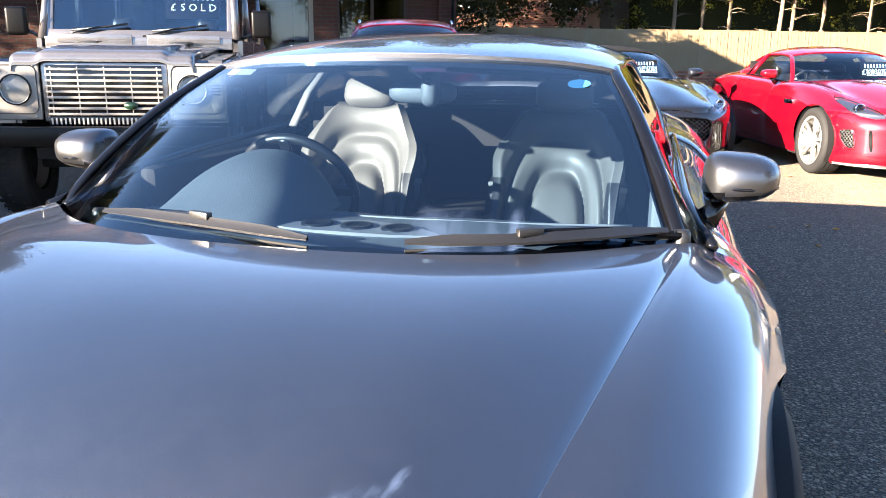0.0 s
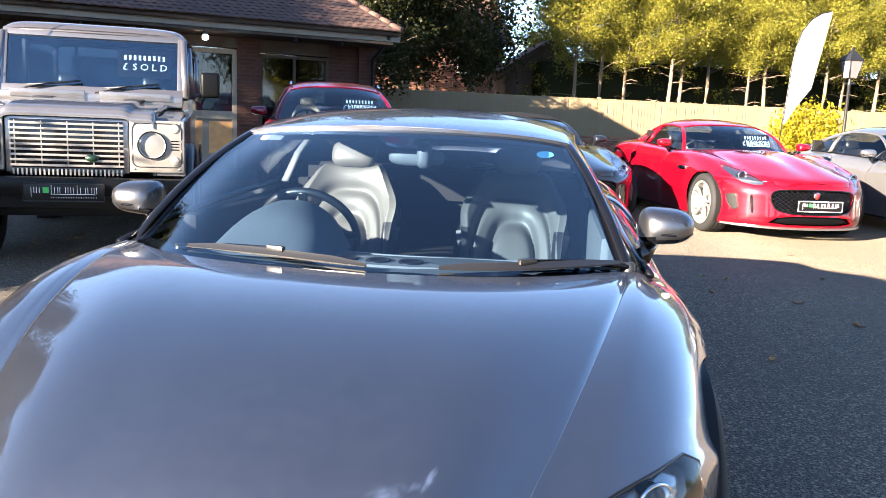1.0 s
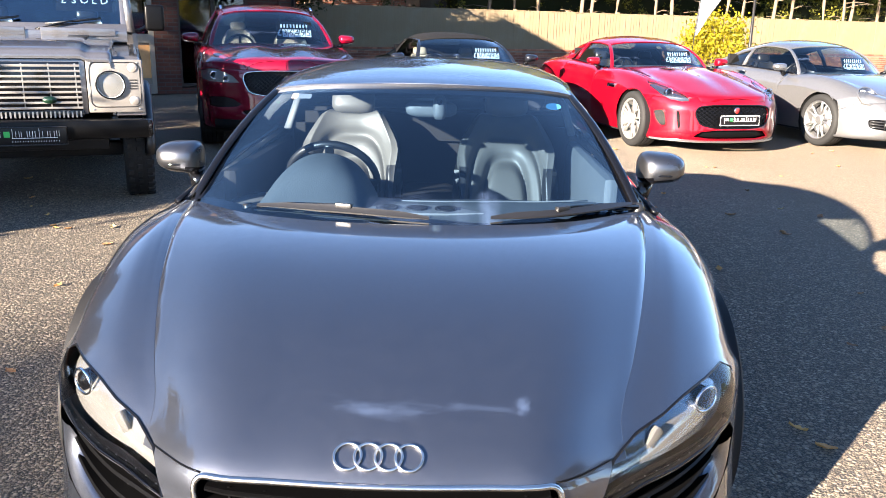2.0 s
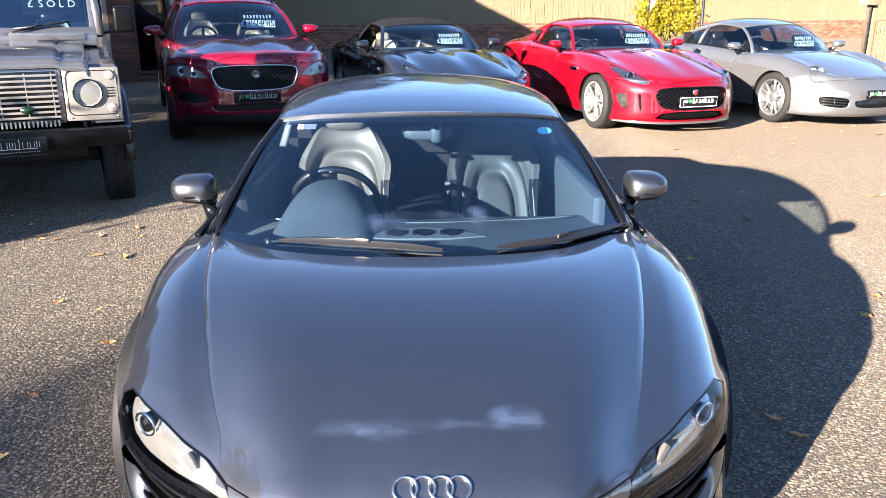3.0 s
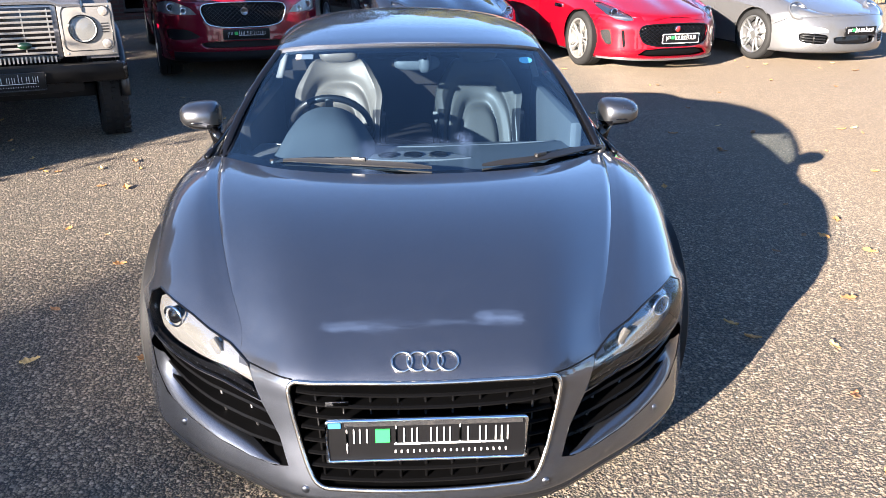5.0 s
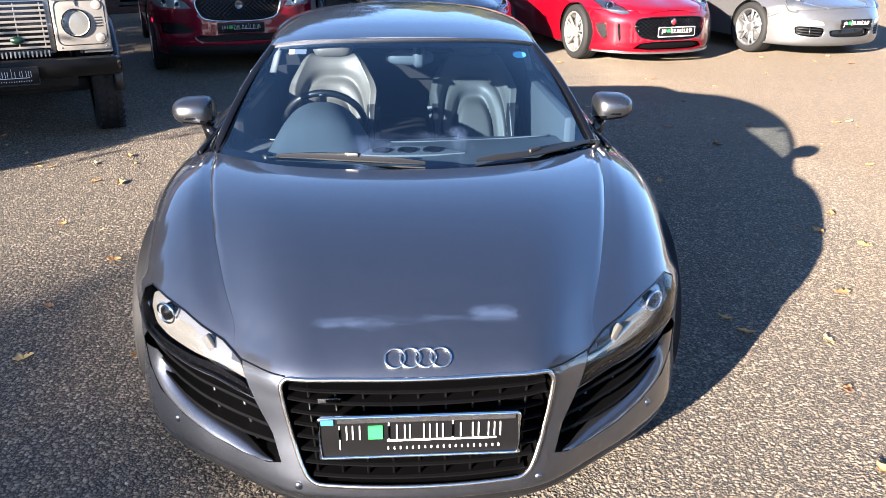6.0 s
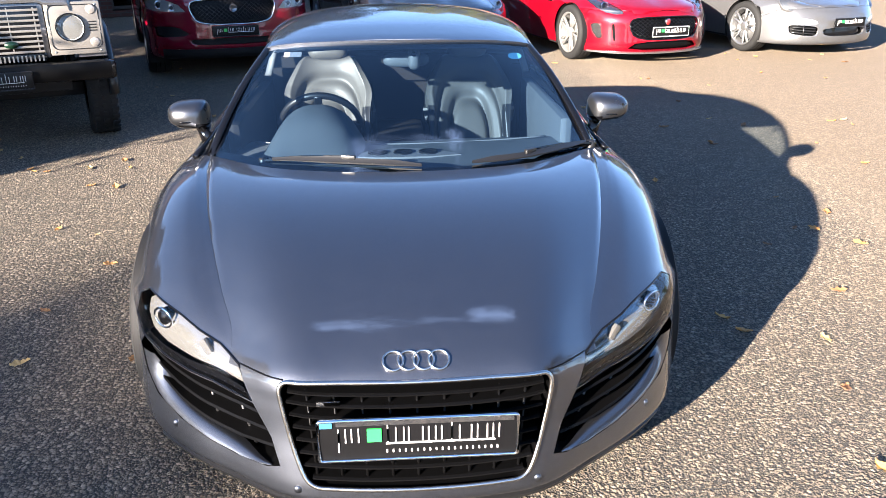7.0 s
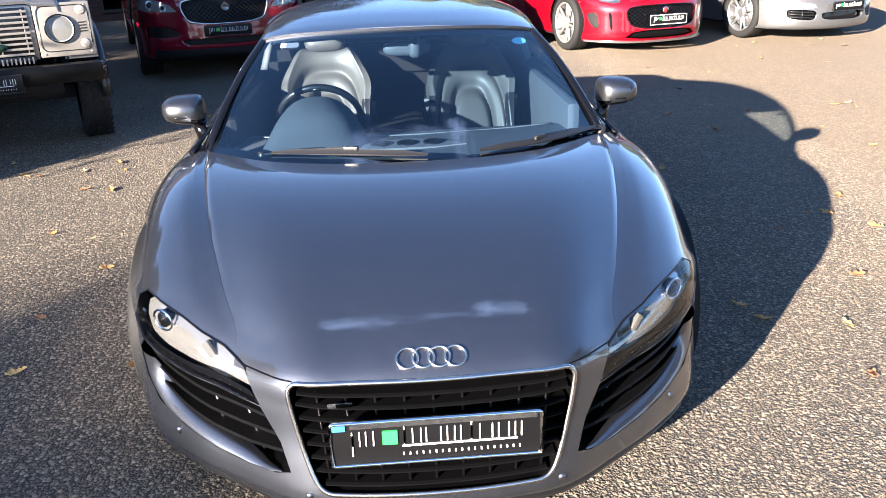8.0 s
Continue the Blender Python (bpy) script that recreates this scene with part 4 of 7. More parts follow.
    for k in range(len(ring)):
        bm.faces.new((va[k], va[(k + 1) % len(ring)], vb[(k + 1) % len(ring)], vb[k]))
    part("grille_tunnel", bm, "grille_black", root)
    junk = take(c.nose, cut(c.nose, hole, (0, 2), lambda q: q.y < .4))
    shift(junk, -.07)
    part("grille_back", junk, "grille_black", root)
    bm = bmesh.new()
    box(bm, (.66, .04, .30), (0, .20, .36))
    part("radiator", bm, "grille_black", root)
    bm = bmesh.new()
    tube(bm, ring, .0068, True, 8)
    part("grille_frame", bm, "trim_metal", root, "bright metal grille frame")

    def width_at(z):
        return float(np.interp(z, [.238, .275, .305, .47, .53], [.27, .312, .326, .362, .352])) - .006
    for z in (.262, .297, .332, .367, .402, .437, .472, .504):
        bm = bmesh.new()
        w = width_at(z)
        pts = [c.on_nose(x, z, -.012) for x in np.linspace(-w, w, 17)]
        rows = [[q + Vector((0, 0, .005)) for q in pts], [q + Vector((0, -.008, .002)) for q in pts], [q + Vector((0, -.008, -.002)) for q in pts],
                [q + Vector((0, .0, -.005)) for q in pts], [q + Vector((0, .05, -.006)) for q in pts], [q + Vector((0, .05, .006)) for q in pts], [q + Vector((0, 0, .005)) for q in pts]]
        sheet(np.array([[tuple(v) for v in r] for r in rows]), (0, .1, z), bm)
        part("grille_slat", bm, "grille_black", root)
    for x in np.linspace(-.30, .30, 9):
        bm = bmesh.new()
        zt, zb = .515, .25
        for z0, z1 in ((zb, zt),):
            a, b = c.on_nose(x * .93, z0, -.022), c.on_nose(x, z1, -.022)
            tube(bm, [a, a.lerp(b, .5), b], .0045, False, 6)
        part("grille_rib", bm, "grille_black", root)
    bm = bmesh.new()
    box(bm, (.062, .006, .012), tuple(c.on_nose(-.235, .483, .004)), .001)
    part("grille_badge", bm, "chrome", root)
    dealer_plate(root, (0, -.045, .418), w=.518, h=.122)
    bm = bmesh.new()
    box(bm, (.032, .004, .018), (-.238, -.053, .468))
    part("plate_flash", bm, "blue", root, smooth=False)
    bm = bmesh.new()
    box(bm, (.46, .004, .012), (.018, -.053, .469))
    part("plate_strip", bm, "chrome", root, smooth=False)
    # headlights and intakes
    for s in (1, -1):
        lamp = [(.815, .606), (.757, .600), (.68, .588), (.62, .570), (.55, .553), (.488, .527), (.452, .448), (.50, .452), (.57, .462), (.655, .463), (.74, .470), (.83, .487), (.862, .53), (.85, .585)]
        lamp = [(x * s, z) for x, z in lamp]
        outline = [c.on_nose(x, z) for x, z in lamp]
        g = take(c.nose, cut(c.nose, lamp, (0, 2), lambda q: q.y < .8 and q.x * s > 0))
        g2 = take(wings[s], cut(wings[s], lamp, (0, 2), lambda q: q.y < .8 and q.x * s > 0))
        tmp = bpy.data.meshes.new("join")
        g2.to_mesh(tmp)
        g.from_mesh(tmp)
        bpy.data.meshes.remove(tmp)
        g2.free()
        bmesh.ops.remove_doubles(g, verts=g.verts[:], dist=1e-5)
        hold = new("headlight")
        hold.parent = root
        back = g.copy()
        shift(back, -.035)
        edge = [(.43, .43), (.47, .462), (.57, .478), (.66, .478), (.745, .484), (.82, .499), (.90, .535), (.95, .40), (.40, .40)]
        low = take(back, cut(back, [(x * s, z) for x, z in edge], (0, 2)))
        part("reflector", back, "lamp_white", hold, "pale mirrored lamp bowl")
        part("lamp_bezel", shift(low, .02), "gloss_black", hold)
        m = Matrix.Translation(c.on_nose(s * .768, .568, -.026)) @ pose(0, 0, 0, 0, 0, s * 35)
        tmp = bmesh.new()
        lathe(tmp, [(.001, -.010), (.015, -.007), (.023, 0.0), (.026, .0), (.029, .012), (.029, .03)], 24, "Y")
        tmp.transform(m)
        part("projector_lens", tmp, "gloss_black", hold)
        bm = bmesh.new()
        tube(bm, [c.on_nose(s * .768, .568, -.024) + Vector((.031 * math.cos(t), .024 * s * math.cos(t), .031 * math.sin(t))) for t in np.linspace(0, 6.28, 25)[:-1]], .004, True, 6)
        part("projector_ring", bm, "chrome", hold)
        bm = bmesh.new()
        a = c.on_nose(s * .60, .553, -.004)
        box(bm, (.03, .02, .05), tuple(a + Vector((0, .012, -.028))), .006, Euler((0, s * .7, s * .6)).to_matrix())
        part("lamp_divider", bm, "lamp_white", hold)
        for k in range(12):
            x = .475 + k * .031
            z = float(np.interp(x, [.45, .57, .66, .745, .83], [.462, .474, .474, .480, .496]))
            bm = bmesh.new()
            bmesh.ops.create_uvsphere(bm, u_segments=10, v_segments=6, radius=.0017)
            bm.transform(Matrix.Translation(c.on_nose(s * x, z, -.004)))
            part("led", bm, "satin", hold)
        part("headlight_glass", shift(g, .001), "lens", hold).visible_shadow = False
        bm = bmesh.new()
        tube(bm, [q + Vector((0, -.001, 0)) for q in outline], .0035, True, 6)
        part("headlight_seal", bm, "gloss_black", hold)
        # intake below
        mouth = [(.448, .442), (.50, .446), (.57, .456), (.655, .457), (.74, .464), (.83, .481), (.855, .44), (.835, .365), (.79, .318), (.70, .288), (.60, .270), (.50, .262), (.42, .268), (.378, .282), (.40, .36)]
        mouth = [(x * s, z) for x, z in mouth]
        edge_pts = [c.on_nose(x, z, .001) for x, z in mouth]
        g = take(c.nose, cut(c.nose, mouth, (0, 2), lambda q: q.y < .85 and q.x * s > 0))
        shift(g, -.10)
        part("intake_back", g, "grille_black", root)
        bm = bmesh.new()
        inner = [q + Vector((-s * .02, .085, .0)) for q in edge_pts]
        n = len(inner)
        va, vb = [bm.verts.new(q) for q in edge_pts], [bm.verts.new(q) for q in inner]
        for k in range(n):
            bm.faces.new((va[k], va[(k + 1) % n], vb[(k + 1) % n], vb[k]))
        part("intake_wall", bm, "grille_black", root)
        for k in range(3):
            bm = bmesh.new()
            f = (k + .95) / 3.9
            pts = []
            for u in np.linspace(0.02, 1, 13):
                xt, zt = .452 + (.832 - .452) * u, float(np.interp(u, [0, .3, .55, .76, 1], [.44, .455, .456, .464, .475]))
                xb, zb = .385 + (.815 - .385) * u, float(np.interp(u, [0, .27, .5, .73, 1], [.285, .265, .272, .29, .345]))
                pts.append(c.on_nose(s * (xt + (xb - xt) * f), zt + (zb - zt) * f, -.022))
            rows = [[q + Vector((0, .055, .010)) for q in pts], [q + Vector((0, 0, .006)) for q in pts], [q + Vector((0, -.006, 0)) for q in pts], [q + Vector((0, 0, -.004)) for q in pts], [q + Vector((0, .055, -.002)) for q in pts]]
            sheet(np.array([[tuple(v) for v in r] for r in rows]), (s * .6, .5, .3), bm)
            part("intake_slat", bm, "grille_black", root)
        bm = bmesh.new()
        lower = [(.405, .275), (.46, .262), (.53, .263), (.61, .272), (.70, .289), (.775, .315), (.825, .36), (.845, .43)]
        fat = [.08, .45, .85, 1, 1, 1, .75, .2]
        rows = [[c.on_nose(s * (x - dx * k / 7), z + dz * fat[k], dn * fat[k]) for k, (x, z) in enumerate(lower)] for dx, dz, dn in ((0, 0, -.001), (.012, .010, -.005), (.03, .026, -.022), (.04, .030, -.05))]
        part("intake_blade", sheet(surf([[tuple(v) for v in r] for r in rows], 3, 4, False), (s * .6, .6, .1), bm), "grey", root)
        for u in (.26, .52, .76):
            bm = bmesh.new()
            xt, xb = .452 + .38 * u, .385 + .43 * u
            zt, zb = float(np.interp(u, [0, .55, 1], [.43, .45, .465])), float(np.interp(u, [0, .27, .5, .73, 1], [.295, .275, .282, .30, .355]))
            tube(bm, [c.on_nose(s * xt, zt, -.06), c.on_nose(s * (xt + xb) / 2, (zt + zb) / 2, -.055), c.on_nose(s * xb, zb, -.06)], .006, False, 6)
            part("intake_rib", bm, "plastic", root)
        for x, z in ((.33, .225), (.72, .262)):
            bm = bmesh.new()
            hit = c.on_nose(s * x, z, .001)
            lathe(bm, [(.012, .004), (.0115, -.002), (.001, -.0025)], 16, "Y")
            bm.transform(Matrix.Translation(hit))
            part("parking_sensor", bm, "grey", root)
    for s in (1, -1):
        bm = bmesh.new()
        tube(bm, [c.on_nose(s * (.355 + .135 * t), .533 - .004 * t, .0004) for t in np.linspace(0, 1, 9)], .0022, False, 6)
        part("bonnet_gap", bm, "grille_black", root)
    # panels
    part("front_bumper", c.nose, "grey", root)
    for s in (1, -1):
        c.sides.remove(wings[s])
        part("front_wing", wings[s], "grey", root)
    bm = bmesh.new()
    pts = [c.on_nose(x, .168, .0) for x in np.linspace(-.80, .80, 33)]
    rows = [[q + Vector((0, -.012, .008)) for q in pts], [q + Vector((0, -.03, 0)) for q in pts], [q + Vector((0, -.026, -.012)) for q in pts], [q + Vector((0, .10, -.02)) for q in pts]]
    part("front_splitter", sheet(np.array([[tuple(v) for v in r] for r in rows]), (0, .5, .3), bm), "plastic", root)
    for k, bm in enumerate(c.sides):
        s = 1 if k < 2 else -1
        if k % 2:
            part("sill_front", bm, "grey", root)
        else:
            door = take(bm, cut(bm, [(1.56, .20), (2.72, .20), (2.80, .5), (2.72, .99), (1.60, .99), (1.50, .60)], (1, 2)))
            part("door", rim_in(door, .002, .003, .02), "grey", root)
            blade = take(bm, cut(bm, [(2.80, .18), (3.08, .18), (3.10, .99), (2.76, .99), (2.83, .5)], (1, 2)))
            part("side_blade", shift(rim_in(blade, .002, .003, .02), .01), "black", root)
            part("rear_wing", rim_in(bm, .001, .001, .02), "grey", root)
    c.glasshouse(2.72, rear_glass=soften([(-.46, 3.05), (.46, 3.05), (.42, 3.75), (-.42, 3.75)], 2, .2), pillar="gloss_black")
    c.tail_and_floor(2.85)
    for y in p["axles"]:
        for s in (1, -1):
            wheel(root, (s * .945, y, .325), .325, .24, s, "alloy", 5, .34)
    for s in (1, -1):
        mirror_pod(root, s, (s * .905, 1.64, .915), (.175, .150, .15), "satin", (-s * .085, -.03, -.115))
    # black border of the screen, bright header strip, stickers
    for poly, name in (([(-.9, .9), (.9, .9), (.9, 1.46), (.72, 1.345), (.50, 1.145), (.25, 1.068), (0, 1.052), (-.25, 1.068), (-.50, 1.145), (-.72, 1.345), (-.9, 1.46)], "screen_border"),):
        bm = sheet(surf(c.screen_rows, 8, 6))
        band = take(bm, cut(bm, poly, (0, 1)))
        bm.free()
        part(name, shift(band, -.006), "gloss_black", root)
    bm = sheet(surf(c.screen_rows, 10, 6))
    fs = [f for f in bm.faces if f.calc_center_median().z > 1.150 + .02 * (1 - (f.calc_center_median().x / .58) ** 2)]
    band = take(bm, fs)
    bm.free()
    part("screen_border", shift(band, -.006), "gloss_black", root)
    for s in (1, -1):
        bm = bmesh.new()
        pts = spline([Vector(r[-1]) for r in c.screen_rows], 5)
        va = [bm.verts.new((s * (q[0] + .002), q[1], q[2] - .006)) for q in pts]
        vb = [bm.verts.new((s * (q[0] - .032), q[1] - .006, q[2] - .004)) for q in pts]
        for k in range(len(pts) - 1):
            bm.faces.new((va[k], va[k + 1], vb[k + 1], vb[k]))
        part("screen_border", bm, "gloss_black", root)
    bm = bmesh.new()
    tube(bm, [(x, 1.772 + .10 * (x / .585) ** 2, 1.199 - .035 * abs(x / .585) ** 2.2) for x in np.linspace(-.55, .55, 25)], .0032, False, 6)
    part("header_seal", bm, "alloy", root)
    bm = bmesh.new()
    st = BVHTree.FromBMesh(sheet(surf(c.screen_rows, 8, 6)))
    for s, x, y, name, mat, poly in ((-1, -.465, 1.76, "screen_label", "banner_grey", rounded(.075, .042, .004)), (1, .505, 1.74, "screen_disc", "blue", rounded(.058, .058, .028))):
        hit, n = drop_on(st, (x, y, 3), (0, 0, -1))
        b2 = bmesh.new()
        prism(b2, poly, (0, 1), 0, .001)
        b2.transform(Matrix.Translation(hit - n * .004) @ Vector((0, n.y, n.z)).to_track_quat("Z", "Y").to_matrix().to_4x4())
        part(name, b2, mat, root)
    bm.free()
    # badge of four rings
    bm_c, n = c.on_top(0, .088)
    hold = new("badge")
    hold.parent = root
    ax = Vector((1, 0, 0))
    up = n.cross(ax)
    for k in range(4):
        bm = bmesh.new()
        mid = bm_c + n * .006 + ax * (-.0615 + k * .041)
        pts = []
        for t in np.linspace(0, 6.2832, 33)[:-1]:
            q = mid + ax * (.0275 * math.cos(t)) + up * (.0275 * math.sin(t))
            pts.append(c.on_top(q.x, q.y, .004)[0])
        tube(bm, pts, .0034, True, 8)
        part("badge_ring", bm, "trim_metal", hold)
    # wipers
    for pts, pivot in (([(-.50, 1.150), (-.21, 1.075), (.06, 1.018)], (-.54, 1.20)), ([(.25, 1.045), (.48, 1.115), (.74, 1.315)], (.77, 1.36))):
        hold = new("wiper")
        hold.parent = root
        z = .840
        p3 = [Vector(q) for q in spline([Vector((x, y + .012, z + .004 * (k == 1))) for k, (x, y) in enumerate(pts)], 8)]
        rows = []
        for k, q in enumerate(p3):
            d = (p3[min(k + 1, len(p3) - 1)] - p3[max(k - 1, 0)]).normalized()
            o = Vector((-d.y, d.x, 0)) * (1 if d.x > 0 else -1)
            w = .0095 * min(1, .45 + .2 * k, .45 + .2 * (len(p3) - 1 - k))
            rows.append([q + o * w * u + Vector((0, 0, h * w / .0095)) for u, h in ((-1.1, -.004), (-1.15, .001), (-.2, .009), (.35, .016), (.6, .015), (.75, .004), (.5, -.006), (-1.1, -.004))])
        part("wiper_blade", sheet(np.array([[tuple(v) for v in r] for r in rows]), (0, 1.1, .5)), "plastic", hold)
        bm = bmesh.new()
        rod(bm, p3[0] + Vector((0, 0, -.016)), p3[-1] + Vector((0, 0, -.016)), .003)
        part("rubber_lip", bm, "rubber", hold)
        mid = Vector((pts[1][0], pts[1][1] + .022, z + .020))
        e = Vector((pivot[0], pivot[1], z - .014))
        d = (mid - e).normalized()
        o = Vector((-d.y, d.x, 0))
        bm = bmesh.new()
        for sgn in (-1, 1):
            tube(bm, [e + o * .010 * sgn, e.lerp(mid, .5) + o * .007 * sgn + Vector((0, 0, .007)), mid + o * .004 * sgn], [.0055, .0045, .004], False, 6, 1.5)
        for f in (.02, .16, .32, .48, .64, .8, .98):
            q = e.lerp(mid, f) + Vector((0, 0, .007 * (1 - (2 * f - 1) ** 2)))
            box(bm, (.018, .020 - .010 * f, .006), tuple(q), .001, Euler((0, 0, math.atan2(d.y, d.x))).to_matrix(), 1)
        part("wiper_arm", bm, "gloss_black", hold)
        bm = bmesh.new()
        lathe(bm, [(.019, -.03), (.019, .004), (.015, .012), (.001, .013)], 20, "Z", tuple(e))
        part("pivot_cap", bm, "plastic", hold)
        bm = bmesh.new()
        box(bm, (.055, .017, .016), tuple(mid + Vector((0, -.004, .001))), .004, Euler((0, 0, math.atan2(d.y, d.x))).to_matrix())
        part("wiper_clip", bm, "plastic", hold)
    bm = bmesh.new()
    rows = []
    for dy, dz in ((-.03, -.03), (.05, -.045), (.12, -.03)):
        rows.append([(x, y + dy, z + dz) for x, y, z in ((0, 1.03, .828), (.26, 1.045, .828), (.50, 1.115, .828), (.66, 1.23, .822), (.76, 1.34, .815))])
    part("scuttle_panel", sheet(surf(rows, 3, 4), (0, 1.2, -2), bm), "plastic", root)
    # cabin
    rows = []
    for y, z, w in ((1.16, .765, .62), (1.40, .770, .70), (1.62, .764, .72), (1.80, .740, .72), (1.86, .70, .72), (1.88, .58, .72)):
        rows.append([(0, y, z), (w * .35, y + .01, z + .004), (w * .7, y + .03, z), (w, y + .09, z - .012)])
    part("dashboard", sheet(surf(rows, 6, 5), (0, 1.6, 0)), "dash", root)
    rows = []
    for y, h, w in ((1.36, .0, .20), (1.44, .035, .21), (1.56, .085, .215), (1.68, .105, .21), (1.78, .10, .20), (1.80, .04, .19)):
        rows.append([(-.375 + w * k, y, .785 + h * 1.32 * max(0, 1 - abs(k) ** 2.4) - .02 * (abs(k) == 1)) for k in (-1, -.7, -.35, 0, .35, .7, 1)])
    part("instrument_hood", sheet(surf(rows, 5, 4, False), (-.375, 1.6, .3)), "dash", root)
    bm = bmesh.new()
    tube(bm, [(x, 1.66 + .09 * (x / .66) ** 2, .7625) for x in np.linspace(-.66, .66, 21)], .0035, False, 6)
    part("dash_vent_line", bm, "grey_plastic", root)
    bm = bmesh.new()
    prism(bm, [(-.24, 1.41), (-.13, 1.505), (0, 1.535), (.13, 1.505), (.24, 1.41), (.11, 1.385), (-.11, 1.385)], (0, 1), .755, .778)
    part("dash_speaker", bm, "grey_plastic", root)
    for x in (-.085, 0, .085):
        bm = bmesh.new()
        lathe(bm, [(.042, .776), (.040, .784), (.030, .783), (.026, .779), (.001, .779)], 20, "Z", (x * 1.25, 1.455, 0))
        part("speaker_ring", bm, "plastic", root)
    bm = bmesh.new()
    box(bm, (.26, .9, .30), (0, 2.25, .50), .04)
    part("centre_console", bm, "cabin", root)
    for s in (1, -1):
        bm = bmesh.new()
        box(bm, (.06, 1.1, .42), (s * .73, 2.2, .66), .03)
        # right card faces the sun: its paler colour holds that light, the left one shade
        part("door_card", bm, "dash" if s > 0 else "cabin", root)
        bm = bmesh.new()
        tube(bm, [(s * .70, 2.58, .92), (s * .665, 2.66, 1.05), (s * .60, 2.75, 1.17)], .022, False, 8, .6)
        part("pillar_lining", bm, "dash", root)
    seat(root, -.375, 2.33, .275, 24, 1.0)
    seat(root, .375, 2.33, .275, 24, 1.0)
    steering(root, (-.375, 1.93, .785), -62)
    bm = bmesh.new()
    pod(bm, (.21, .05, .068), (.03, 1.93, 1.09), .6, .7)
    part("rear_view_mirror", bm, "dash", root)
    bm = bmesh.new()
    pod(bm, (.055, .06, .10), (.065, 1.89, 1.10), .7, .6)
    part("mirror_stem", bm, "dash", root)
    bm = bmesh.new()
    lathe(bm, [(.012, .0), (.011, -.008), (.001, -.010)], 14, "Y", (.065, 1.862, 1.125))
    part("mirror_sensor", bm, "gloss_black", root)
    for s in (1, -1):
        bm = bmesh.new()
        box(bm, (.38, .17, .014), (s * .30, 1.97, 1.165), .006, Euler((radians(12), s * .05, 0)).to_matrix())
        part("sun_visor", bm, "cabin", root)
    bm = bmesh.new()
    for s in (1, -1):
        box(bm, (.50, .05, .62), (s * .45, 2.80, .62))
    box(bm, (1.3, .05, .14), (0, 2.80, .92))
    part("rear_bulkhead", bm, "cabin", root, smooth=False)
    root.matrix_basis = pose(.008, 0, 0)
    return root


grey_coupe()


# ---- the row of parked cars behind ----
def ground_z(y):
    return 0.0125 * min(max(y - 4.5, 0), 22)


def park(root, x, y, turn):
    slope = 0.72 if y > 5 else 0.0
    root.matrix_basis = pose(x, y, ground_z(y), slope, 0, turn)
    return root.matrix_basis


def mesh_panel(c, name, poly, back, where=lambda q: q.y < .6, rows=7, cols=14, bar=.006, mat="gloss_black", rim=None, label=""):
    """An opening in the nose with a dark back, a lattice and, if given, a frame."""
    ring = [c.on_nose(x, z, .003) for x, z in poly]
    g = take(c.nose, cut(c.nose, poly, (0, 2), where))
    part(name + "_back", shift(g, -back), "grille_black", c.root)
    xs, zs = [p[0] for p in poly], [p[1] for p in poly]
    bm = bmesh.new()
    for k in range(-rows, cols):
        pts = []
        for t in np.linspace(0, 1, 24):
            x = min(xs) + (max(xs) - min(xs)) * (k + t * rows) / cols
            z = min(zs) + (max(zs) - min(zs)) * t
            if inside((x, z), poly):
                pts.append((x, z))
        for flip in (False, True):
            line = [c.on_nose((min(xs) + max(xs) - x) if flip else x, z, -.012) for x, z in pts]
            if len(line) > 2:
                tube(bm, line[::2] + line[-1:], bar, False, 4)
    part(name + "_lattice", bm, mat, c.root)
    if rim:
        bm = bmesh.new()
        tube(bm, ring, .009, True, 6)
        part(name + "_frame", bm, rim, c.root)


def drape(c, name, poly, mat="gloss_black", lattice=0, rim=None, lift=.002):
    """A small dark inset laid into the skin of the nose, with crossed bars and a rim."""
    ring = [c.on_nose(x, z, lift) for x, z in poly]
    mid = [(sum(p[0] for p in poly) / len(poly), sum(p[1] for p in poly) / len(poly))]
    bm = bmesh.new()
    rows = []
    for f in (1, .66, .33, .02):
        rows.append([bm.verts.new(c.on_nose(mid[0][0] + (x - mid[0][0]) * f, mid[0][1] + (z - mid[0][1]) * f, lift)) for x, z in poly])
    n = len(poly)
    for a, b in zip(rows, rows[1:]):
        for k in range(n):
            bm.faces.new((a[k], a[(k + 1) % n], b[(k + 1) % n], b[k]))
    bmesh.ops.recalc_face_normals(bm, faces=bm.faces[:])
    part(name, bm, mat, c.root)
    xs, zs = [p[0] for p in poly], [p[1] for p in poly]
    if lattice:
        bm = bmesh.new()
        for flip in (1, -1):
            for k in range(-lattice, 2 * lattice):
                pts = []
                for t in np.linspace(0, 1, 22):
                    u = (k / lattice + t) if flip > 0 else (k / lattice + 1 - t)
                    q = (min(xs) + (max(xs) - min(xs)) * u, min(zs) + (max(zs) - min(zs)) * t)
                    if inside(q, poly):
                        pts.append(c.on_nose(*q, lift + .003))
                if len(pts) > 2:
                    tube(bm, pts[::2] + pts[-1:], .0045, False, 4)
        part(name + "_lattice", bm, "plastic", c.root)
    if rim:
        bm = bmesh.new()
        tube(bm, ring, .008, True, 6)
        part(name + "_rim", bm, rim, c.root)


